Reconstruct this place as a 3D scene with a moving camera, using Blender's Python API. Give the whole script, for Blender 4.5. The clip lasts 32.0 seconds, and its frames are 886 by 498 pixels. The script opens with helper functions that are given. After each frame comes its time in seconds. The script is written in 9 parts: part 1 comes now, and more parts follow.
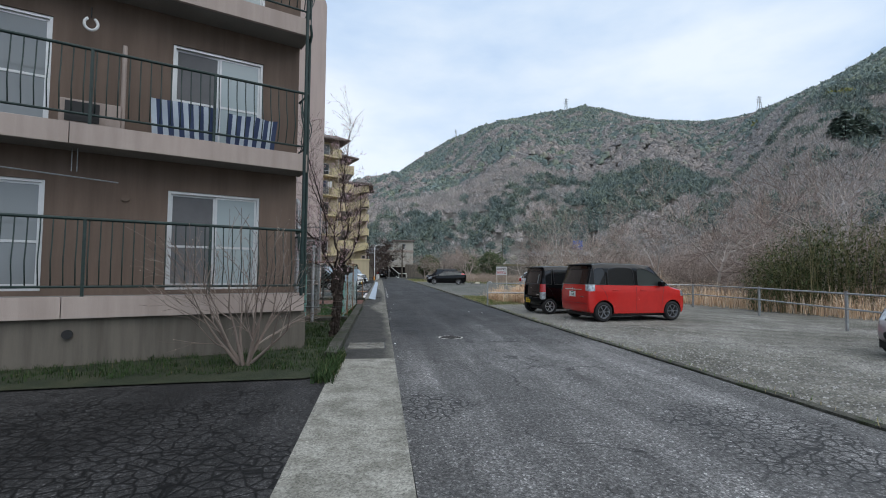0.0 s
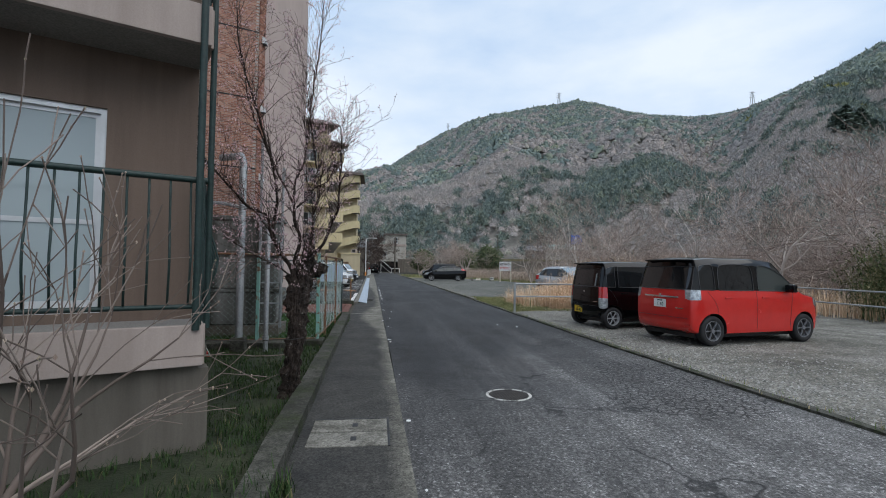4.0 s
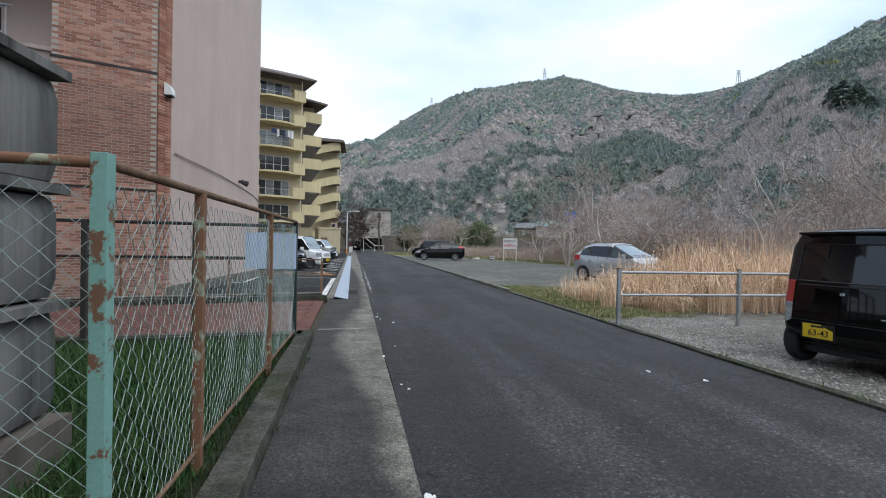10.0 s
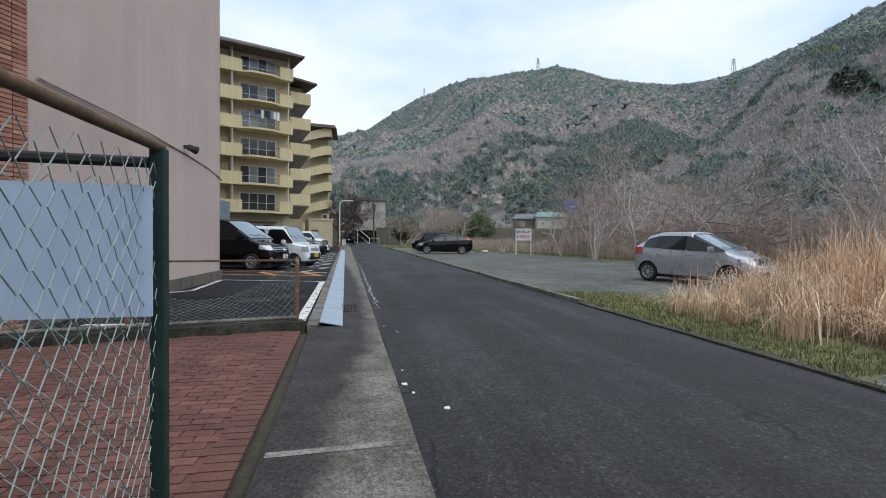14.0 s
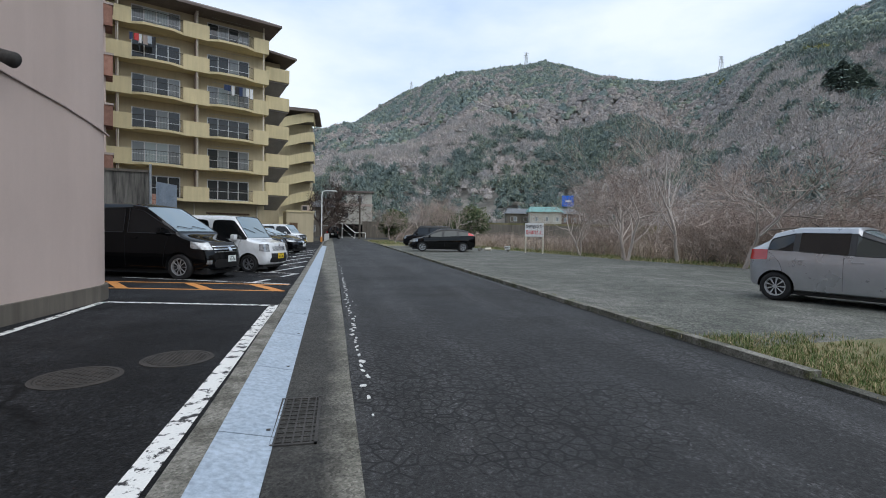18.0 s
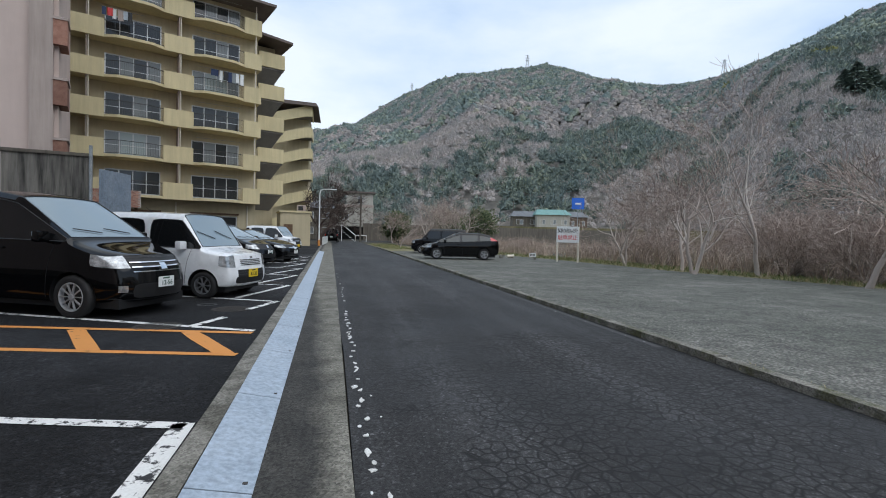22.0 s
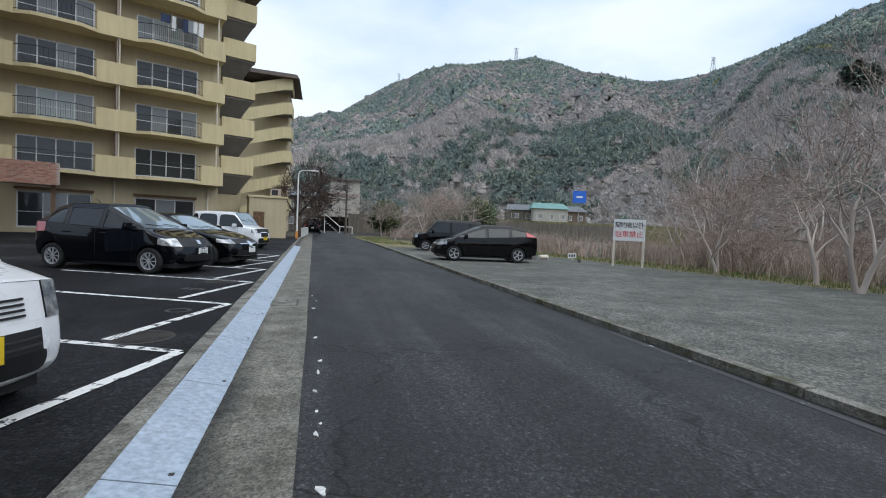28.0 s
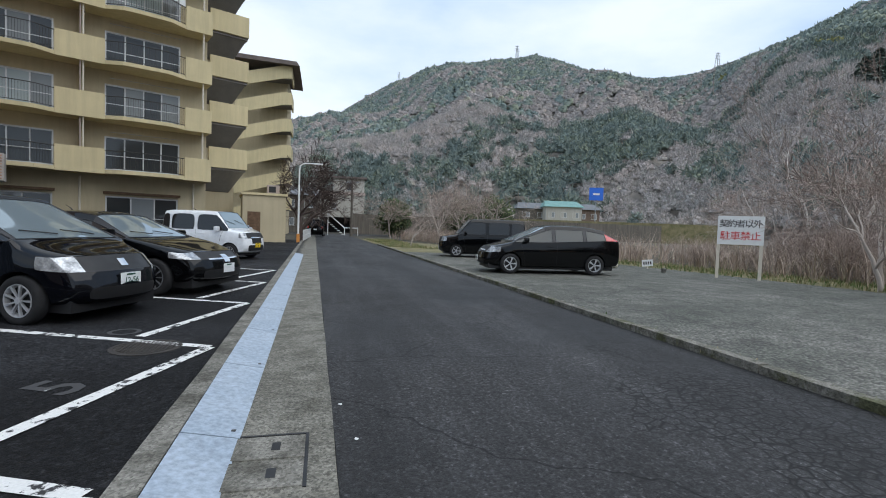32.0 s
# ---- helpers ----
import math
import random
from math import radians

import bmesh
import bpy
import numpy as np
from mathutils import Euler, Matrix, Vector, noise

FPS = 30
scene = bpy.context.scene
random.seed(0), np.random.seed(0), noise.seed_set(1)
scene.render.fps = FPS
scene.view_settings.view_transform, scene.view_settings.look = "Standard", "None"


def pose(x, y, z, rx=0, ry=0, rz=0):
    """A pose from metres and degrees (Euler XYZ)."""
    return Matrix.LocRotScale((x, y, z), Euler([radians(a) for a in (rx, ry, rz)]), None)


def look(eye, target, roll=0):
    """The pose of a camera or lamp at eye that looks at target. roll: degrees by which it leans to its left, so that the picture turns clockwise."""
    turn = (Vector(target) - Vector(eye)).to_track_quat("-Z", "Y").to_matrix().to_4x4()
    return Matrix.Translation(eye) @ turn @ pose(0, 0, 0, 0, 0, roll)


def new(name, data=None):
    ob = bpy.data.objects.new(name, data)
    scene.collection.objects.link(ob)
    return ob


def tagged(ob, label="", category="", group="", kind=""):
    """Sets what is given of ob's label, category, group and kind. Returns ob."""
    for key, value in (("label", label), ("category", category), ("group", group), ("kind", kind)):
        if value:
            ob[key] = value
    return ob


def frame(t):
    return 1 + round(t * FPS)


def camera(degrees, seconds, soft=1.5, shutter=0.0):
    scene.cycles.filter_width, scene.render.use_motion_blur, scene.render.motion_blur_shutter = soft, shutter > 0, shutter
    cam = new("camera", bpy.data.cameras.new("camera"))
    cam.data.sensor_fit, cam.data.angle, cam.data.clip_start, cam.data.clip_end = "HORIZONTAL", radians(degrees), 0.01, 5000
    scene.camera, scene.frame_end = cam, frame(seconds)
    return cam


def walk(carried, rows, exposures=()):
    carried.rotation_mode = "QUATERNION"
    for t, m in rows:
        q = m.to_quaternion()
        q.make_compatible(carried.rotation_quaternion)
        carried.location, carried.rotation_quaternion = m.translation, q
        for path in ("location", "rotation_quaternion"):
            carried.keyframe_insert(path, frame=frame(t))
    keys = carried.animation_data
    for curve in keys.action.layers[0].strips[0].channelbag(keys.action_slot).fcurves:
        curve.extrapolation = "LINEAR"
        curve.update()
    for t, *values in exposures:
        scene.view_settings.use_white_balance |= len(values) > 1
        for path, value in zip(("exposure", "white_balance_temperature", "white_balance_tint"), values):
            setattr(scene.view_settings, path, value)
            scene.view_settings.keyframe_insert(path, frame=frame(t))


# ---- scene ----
from mathutils.bvhtree import BVHTree

cam = camera(85.4, 32.0, 1.0)
PATH = [
    (0, (0.292, 0.366, 1.422), (0.52, 2.351, 1.517), 0.6),
    (0.5, (0.288, 0.979, 1.405), (0.524, 2.963, 1.496), 0.6),
    (1, (0.298, 1.608, 1.408), (0.54, 3.591, 1.491), 0.6),
    (1.5, (0.31, 2.235, 1.409), (0.561, 4.217, 1.483), 0.8),
    (2, (0.316, 2.874, 1.421), (0.572, 4.857, 1.483), 0.8),
    (2.5, (0.345, 3.511, 1.409), (0.603, 5.494, 1.463), 0.8),
    (4.5, (0.064, 5.88, 1.499), (0.336, 7.86, 1.577), 0.7),
    (5, (0.021, 6.49, 1.48), (0.318, 8.467, 1.558), 0.9),
    (5.5, (0.031, 7.081, 1.462), (0.348, 9.054, 1.537), 0.7),
    (6, (0.041, 7.718, 1.438), (0.382, 9.688, 1.503), 0.9),
    (6.5, (0.061, 8.354, 1.383), (0.422, 10.32, 1.437), 1.3),
    (7, (0.107, 9.006, 1.381), (0.476, 10.971, 1.424), 1.4),
    (7.5, (0.079, 9.641, 1.382), (0.449, 11.606, 1.415), 1.5),
    (8, (0.098, 10.248, 1.401), (0.46, 12.215, 1.421), 1.6),
    (8.5, (0.039, 10.826, 1.393), (0.392, 12.794, 1.407), 1.4),
    (9, (0.004, 11.392, 1.399), (0.353, 13.361, 1.4), 1.3),
    (9.5, (-0.02, 11.943, 1.389), (0.326, 13.913, 1.379), 1.1),
    (10, (-0.017, 12.491, 1.387), (0.323, 14.462, 1.369), 1.1),
    (10.5, (-0.016, 13.08, 1.387), (0.317, 15.052, 1.355), 1.1),
    (11, (-0.036, 13.726, 1.384), (0.293, 15.699, 1.348), 1.0),
    (11.5, (-0.002, 14.327, 1.398), (0.332, 16.298, 1.359), 1.1),
    (12, (-0.017, 14.911, 1.395), (0.32, 16.881, 1.353), 1.1),
    (12.5, (-0.006, 15.521, 1.368), (0.338, 17.491, 1.321), 1.1),
    (13, (-0.054, 16.109, 1.339), (0.299, 18.077, 1.288), 1.1),
    (13.5, (-0.068, 16.704, 1.328), (0.291, 18.671, 1.275), 0.8),
    (14, (-0.146, 17.326, 1.325), (0.222, 19.291, 1.275), 0.7),
    (14.5, (-0.188, 17.914, 1.315), (0.19, 19.878, 1.263), 0.6),
    (16.5, (0.019, 20.958, 1.32), (0.426, 22.915, 1.262), 0.8),
    (17, (0.051, 21.6, 1.329), (0.462, 23.557, 1.272), 1.0),
    (17.5, (0.041, 22.196, 1.33), (0.45, 24.152, 1.269), 1.1),
    (18, (0.066, 22.813, 1.317), (0.491, 24.766, 1.247), 1.1),
    (18.5, (0.091, 23.442, 1.308), (0.541, 25.389, 1.229), 1.1),
    (19, (0.13, 24.029, 1.273), (0.6, 25.971, 1.184), 1.3),
    (19.5, (0.174, 24.637, 1.283), (0.662, 26.575, 1.193), 1.3),
    (20, (0.177, 25.258, 1.311), (0.671, 27.194, 1.229), 1.3),
    (20.5, (0.182, 25.931, 1.342), (0.663, 27.871, 1.265), 1.2),
    (21, (0.075, 26.501, 1.379), (0.532, 28.447, 1.309), 1.4),
    (21.5, (0.073, 27.129, 1.395), (0.514, 29.079, 1.332), 1.5),
    (22, (0.03, 27.757, 1.39), (0.459, 29.709, 1.331), 1.5),
    (22.5, (0.007, 28.441, 1.366), (0.438, 30.393, 1.312), 1.6),
    (23, (-0.053, 29.125, 1.353), (0.38, 31.077, 1.305), 1.8),
    (23.5, (-0.066, 29.76, 1.351), (0.371, 31.712, 1.307), 2.0),
    (24, (-0.122, 30.409, 1.351), (0.324, 32.358, 1.306), 1.8),
    (24.5, (-0.134, 31.035, 1.329), (0.32, 32.982, 1.284), 1.7),
    (25, (-0.108, 31.63, 1.323), (0.355, 33.575, 1.27), 1.7),
    (25.5, (-0.108, 32.293, 1.317), (0.362, 34.236, 1.268), 2.1),
    (27.5, (0.149, 34.6, 1.325), (0.646, 36.535, 1.247), 2.5),
    (28, (0.143, 35.254, 1.317), (0.638, 37.19, 1.232), 2.5),
    (28.5, (0.089, 35.909, 1.316), (0.586, 37.845, 1.227), 2.5),
    (29, (0.066, 36.575, 1.323), (0.559, 38.512, 1.238), 2.4),
    (29.5, (0.031, 37.238, 1.333), (0.529, 39.173, 1.242), 2.4),
    (30, (-0.023, 37.885, 1.332), (0.477, 39.819, 1.243), 2.5),
    (30.5, (-0.041, 38.555, 1.346), (0.466, 40.488, 1.26), 2.5),
    (31, (-0.108, 39.225, 1.354), (0.394, 41.159, 1.264), 2.3),
    (31.5, (-0.093, 39.933, 1.322), (0.405, 41.868, 1.232), 2.0),
    (32, (-0.134, 40.622, 1.33), (0.357, 42.559, 1.244), 2.0),
]
LIGHTER = [(0, -0.08), (5, -0.10), (6, -0.20), (7, 0.0), (9, 0.12), (11, 0.28), (13, 0.25), (14, 0.05), (16, 0.0), (18, 0.0), (19, 0.08), (20, 0.25), (21, 0.08), (23, -0.04), (25, -0.03), (28, 0.05), (29, 0.14), (31, 0.04), (32, 0.05)]
walk(cam, [(t, look(eye, target, roll)) for t, eye, target, roll in PATH], LIGHTER)

# ---- world, sun, exposure ----
def make_world():
    w = bpy.data.worlds.new("overcast_sky")
    w.use_nodes = True
    scene.world = w
    nt = w.node_tree
    nt.nodes.clear()
    out = nt.nodes.new("ShaderNodeOutputWorld")
    bg = nt.nodes.new("ShaderNodeBackground")
    sky = nt.nodes.new("ShaderNodeTexSky")
    sky.sky_type, sky.sun_disc = "NISHITA", False
    sky.sun_elevation, sky.sun_rotation = radians(59.5), radians(144)
    scaled = nt.nodes.new("ShaderNodeMix")
    scaled.data_type, scaled.blend_type = "RGBA", "MULTIPLY"
    scaled.inputs[0].default_value = 1.0
    scaled.inputs[7].default_value = (0.11, 0.11, 0.11, 1)
    co = nt.nodes.new("ShaderNodeTexCoord")
    mp = nt.nodes.new("ShaderNodeMapping")
    mp.inputs["Scale"].default_value = (1.0, 1.0, 2.6)
    no = nt.nodes.new("ShaderNodeTexNoise")
    no.inputs["Scale"].default_value, no.inputs["Detail"].default_value = 1.7, 7.0
    no.inputs["Roughness"].default_value = 0.52
    ramp = nt.nodes.new("ShaderNodeValToRGB")
    ramp.color_ramp.elements[0].position, ramp.color_ramp.elements[0].color = 0.33, (0.40, 0.56, 0.82, 1)
    ramp.color_ramp.elements[1].position, ramp.color_ramp.elements[1].color = 0.66, (0.84, 0.92, 1.0, 1)
    mid = ramp.color_ramp.elements.new(0.48)
    mid.color = (0.60, 0.74, 0.93, 1)
    mix = nt.nodes.new("ShaderNodeMix")
    mix.data_type = "RGBA"
    mix.inputs[0].default_value = 0.86
    link = nt.links.new
    link(sky.outputs[0], scaled.inputs[6])
    link(co.outputs["Generated"], mp.inputs["Vector"])
    link(mp.outputs[0], no.inputs["Vector"])
    link(no.outputs["Fac"], ramp.inputs[0])
    link(scaled.outputs[2], mix.inputs[6])
    link(ramp.outputs[0], mix.inputs[7])
    link(mix.outputs[2], bg.inputs["Color"])
    bg.inputs["Strength"].default_value = 1.2
    link(bg.outputs[0], out.inputs[0])


make_world()
sun = new("sun", bpy.data.lights.new("sun", "SUN"))
sun.data.energy, sun.data.angle, sun.data.color = 1.9, radians(80), (1.0, 0.97, 0.93)
sun.matrix_world = look((14, -19, 40), (0, 0, 0))


# ---- materials ----
def node_mat(name):
    m = bpy.data.materials.new(name)
    m.use_nodes = True
    nt = m.node_tree
    return m, nt, nt.nodes["Principled BSDF"], nt.links.new


def coords(nt, scale=(1, 1, 1), generated=False):
    co = nt.nodes.new("ShaderNodeTexCoord")
    mp = nt.nodes.new("ShaderNodeMapping")
    mp.inputs["Scale"].default_value = scale
    if generated:
        nt.links.new(co.outputs["Object"], mp.inputs["Vector"])
    else:
        geo = nt.nodes.new("ShaderNodeNewGeometry")
        nt.links.new(geo.outputs["Position"], mp.inputs["Vector"])
    return mp.outputs[0]


def noise_tex(nt, vec, scale, detail=5, rough=0.55):
    n = nt.nodes.new("ShaderNodeTexNoise")
    n.inputs["Scale"].default_value, n.inputs["Detail"].default_value = scale, detail
    n.inputs["Roughness"].default_value = rough
    nt.links.new(vec, n.inputs["Vector"])
    return n.outputs["Fac"]


def ramp_tex(nt, fac, stops):
    r = nt.nodes.new("ShaderNodeValToRGB")
    e = r.color_ramp.elements
    e[0].position, e[0].color = stops[0][0], (*stops[0][1], 1)
    e[1].position, e[1].color = stops[-1][0], (*stops[-1][1], 1)
    for p, c in stops[1:-1]:
        x = e.new(p)
        x.color = (*c, 1)
    nt.links.new(fac, r.inputs[0])
    return r.outputs[0]


def grey(a):
    return (a, a, a)


def mix_col(nt, fac, a, b, blend="MIX"):
    m = nt.nodes.new("ShaderNodeMix")
    m.data_type, m.blend_type = "RGBA", blend
    for sock, v in ((m.inputs[0], fac), (m.inputs[6], a), (m.inputs[7], b)):
        if isinstance(v, (int, float)):
            sock.default_value = v
        elif isinstance(v, tuple):
            sock.default_value = (*v, 1)
        else:
            nt.links.new(v, sock)
    return m.outputs[2]


def bump(nt, height, strength, dist=0.01, prev=None):
    b = nt.nodes.new("ShaderNodeBump")
    b.inputs["Strength"].default_value, b.inputs["Distance"].default_value = strength, dist
    nt.links.new(height, b.inputs["Height"])
    if prev is not None:
        nt.links.new(prev, b.inputs["Normal"])
    return b.outputs[0]


def mottled(name, c1, c2, rough=0.8, fine=60, coarse=1.3, bumps=0.3, metal=0.0, rnd=0.0, dist=0.005, spec=0.4, stretch=(1, 1, 1)):
    """A paint or mineral surface: two scales of mottling, fine relief; rnd varies it from piece to piece."""
    m, nt, p, link = node_mat(name)
    v = coords(nt, stretch)
    a = noise_tex(nt, v, coarse, 6, 0.6)
    b = noise_tex(nt, v, fine, 3, 0.6)
    col = ramp_tex(nt, a, [(0.3, c1), (0.7, c2)])
    shade = ramp_tex(nt, b, [(0.3, grey(0.66)), (0.7, grey(1.08))])
    col = mix_col(nt, 1.0, col, shade, "MULTIPLY")
    if rnd:
        info = nt.nodes.new("ShaderNodeObjectInfo")
        col = mix_col(nt, 1.0, col, ramp_tex(nt, info.outputs["Random"], [(0.0, grey(1 - rnd)), (1.0, grey(1.0))]), "MULTIPLY")
    link(col, p.inputs["Base Color"])
    link(bump(nt, b, bumps, dist), p.inputs["Normal"])
    p.inputs["Roughness"].default_value, p.inputs["Metallic"].default_value = rough, metal
    p.inputs["Specular IOR Level"].default_value = spec
    return m


def asphalt(name, c1, c2, crack=0.5, cell=9.5, stone=220, older=None, broken=(), joints=0.35, tracks=(1.3, 0.10, 1), spec=0.26):
    """Worn asphalt: stones, worn tracks, long wandering cracks, and nets of cracks round the broken spots (x, y, radius)."""
    m, nt, p, link = node_mat(name)
    v = coords(nt)
    stones = noise_tex(nt, v, stone, 2, 0.7)
    broad = noise_tex(nt, v, 0.35, 6, 0.62)
    track = noise_tex(nt, coords(nt, tracks), 1.0, 6, 0.65)
    col = ramp_tex(nt, broad, [(0.3, c1), (0.7, c2)])
    if older:
        # the older, paler surfacing ends in a ragged border some way along the lane
        sep = nt.nodes.new("ShaderNodeSeparateXYZ")
        link(v, sep.inputs[0])
        edge = nt.nodes.new("ShaderNodeMath")
        edge.operation = "MULTIPLY_ADD"
        edge.inputs[1].default_value = 7.0
        link(noise_tex(nt, v, 0.5, 7, 0.68), edge.inputs[0])
        slant = nt.nodes.new("ShaderNodeMath")
        slant.operation = "MULTIPLY_ADD"
        slant.inputs[1].default_value = -1.3
        link(sep.outputs["X"], slant.inputs[0])
        link(sep.outputs["Y"], slant.inputs[2])
        link(slant.outputs[0], edge.inputs[2])
        rng2 = nt.nodes.new("ShaderNodeMapRange")
        rng2.inputs["From Min"].default_value, rng2.inputs["From Max"].default_value = older[0] + 2.5, older[1] + 4.5
        link(edge.outputs[0], rng2.inputs["Value"])
        col = mix_col(nt, rng2.outputs[0], older[2], col)
    col = mix_col(nt, 1.0, col, ramp_tex(nt, track, [(0.34, grey(0.70)), (0.47, grey(0.86)), (0.54, grey(1.2)), (0.65, grey(1.75))]), "MULTIPLY")
    patchy = noise_tex(nt, v, 1.7, 7, 0.72)
    col = mix_col(nt, 1.0, col, ramp_tex(nt, patchy, [(0.32, grey(0.72)), (0.5, grey(1.0)), (0.68, grey(1.26))]), "MULTIPLY")
    grit = noise_tex(nt, v, 24, 7, 0.85)
    col = mix_col(nt, 1.0, col, ramp_tex(nt, grit, [(0.38, grey(0.42)), (0.5, grey(0.92)), (0.62, grey(2.0))]), "MULTIPLY")
    vor = nt.nodes.new("ShaderNodeTexVoronoi")
    vor.inputs["Scale"].default_value = stone * 0.3
    link(v, vor.inputs["Vector"])
    col = mix_col(nt, 1.0, col, ramp_tex(nt, vor.outputs["Color"], [(0.1, grey(0.38)), (0.6, grey(0.92)), (0.8, grey(1.3)), (0.97, grey(2.8))]), "MULTIPLY")
    warp = nt.nodes.new("ShaderNodeTexNoise")
    warp.inputs["Scale"].default_value, warp.inputs["Detail"].default_value = 1.6, 7
    link(v, warp.inputs["Vector"])
    height = mix_col(nt, 0.5, stones, ramp_tex(nt, vor.outputs["Distance"], [(0.0, grey(1.0)), (0.8, grey(0.0))]))
    # long cracks
    cr = nt.nodes.new("ShaderNodeTexVoronoi")
    cr.feature = "DISTANCE_TO_EDGE"
    cr.inputs["Scale"].default_value = joints
    link(mix_col(nt, 0.9, v, warp.outputs["Color"], "ADD"), cr.inputs["Vector"])
    line = ramp_tex(nt, cr.outputs["Distance"], [(0.0, grey(0.0)), (0.0025, grey(0.1)), (0.0072, grey(1.0))])
    gaps = ramp_tex(nt, noise_tex(nt, v, 0.5, 3, 0.5), [(0.60 - 0.25 * crack, grey(1.0)), (0.64 - 0.22 * crack, grey(0.0))])
    keepl = mix_col(nt, gaps, line, (1.0, 1.0, 1.0))
    col = mix_col(nt, 1.0, col, ramp_tex(nt, keepl, [(0.0, grey(0.10)), (1.0, grey(1.0))]), "MULTIPLY")
    height = mix_col(nt, 1.0, height, keepl, "MULTIPLY")
    # nets of cracks
    near = None
    for x, y, r in broken:
        dist = nt.nodes.new("ShaderNodeVectorMath")
        dist.operation = "DISTANCE"
        dist.inputs[1].default_value = (x, y, 0)
        link(v, dist.inputs[0])
        mr = nt.nodes.new("ShaderNodeMapRange")
        mr.inputs["From Min"].default_value, mr.inputs["From Max"].default_value = r * 1.5, 0.0
        link(dist.outputs["Value"], mr.inputs["Value"])
        if near is None:
            near = mr.outputs[0]
        else:
            mx = nt.nodes.new("ShaderNodeMath")
            mx.operation = "MAXIMUM"
            link(near, mx.inputs[0])
            link(mr.outputs[0], mx.inputs[1])
            near = mx.outputs[0]
    ragged = nt.nodes.new("ShaderNodeMath")
    ragged.operation = "MULTIPLY_ADD"
    ragged.inputs[1].default_value = 0.5
    if near is not None:
        link(near, ragged.inputs[0])
    else:
        ragged.inputs[0].default_value = 0.15 * crack
    link(noise_tex(nt, v, 0.9, 5, 0.65), ragged.inputs[2])
    mask = ramp_tex(nt, ragged.outputs[0], [(0.62, grey(1.0)), (0.72, grey(0.0))])
    net = nt.nodes.new("ShaderNodeTexVoronoi")
    net.feature = "DISTANCE_TO_EDGE"
    net.inputs["Scale"].default_value = cell
    link(mix_col(nt, 0.09, v, warp.outputs["Color"], "ADD"), net.inputs["Vector"])
    line = ramp_tex(nt, net.outputs["Distance"], [(0.0, grey(0.0)), (0.04, grey(0.08)), (0.11, grey(1.0))])
    keepl = mix_col(nt, mask, line, (1.0, 1.0, 1.0))
    col = mix_col(nt, 1.0, col, ramp_tex(nt, keepl, [(0.0, grey(0.08)), (1.0, grey(1.0))]), "MULTIPLY")
    height = mix_col(nt, 1.0, height, keepl, "MULTIPLY")
    link(col, p.inputs["Base Color"])
    link(bump(nt, height, 0.85, 0.010), p.inputs["Normal"])
    link(ramp_tex(nt, broad, [(0.3, grey(0.62)), (0.7, grey(0.88))]), p.inputs["Roughness"])
    p.inputs["Specular IOR Level"].default_value = spec
    return m


def concrete(name, c1, c2, stain, amount=0.5, moss=None, bumps=0.8):
    """Old concrete: broad tone, dark stains, exposed grit; moss in ragged patches where a colour is given."""
    m, nt, p, link = node_mat(name)
    v = coords(nt)
    col = ramp_tex(nt, noise_tex(nt, v, 0.8, 7, 0.65), [(0.3, c1), (0.7, c2)])
    st = ramp_tex(nt, noise_tex(nt, v, 3.1, 8, 0.72), [(0.40, grey(amount)), (0.56, grey(0.0))])
    col = mix_col(nt, st, col, stain)
    if moss:
        mo = ramp_tex(nt, noise_tex(nt, v, 1.9, 8, 0.75), [(0.50, grey(0.0)), (0.60, grey(0.85))])
        col = mix_col(nt, mo, col, moss)
    vor = nt.nodes.new("ShaderNodeTexVoronoi")
    vor.inputs["Scale"].default_value = 75
    link(v, vor.inputs["Vector"])
    col = mix_col(nt, 1.0, col, ramp_tex(nt, vor.outputs["Color"], [(0.1, grey(0.62)), (0.5, grey(1.0)), (0.95, grey(1.3))]), "MULTIPLY")
    f = noise_tex(nt, v, 28, 6, 0.75)
    col = mix_col(nt, 1.0, col, ramp_tex(nt, f, [(0.33, grey(0.68)), (0.5, grey(1.0)), (0.67, grey(1.22))]), "MULTIPLY")
    link(col, p.inputs["Base Color"])
    link(bump(nt, f, bumps, 0.010), p.inputs["Normal"])
    p.inputs["Roughness"].default_value = 0.92
    p.inputs["Specular IOR Level"].default_value = 0.3
    return m


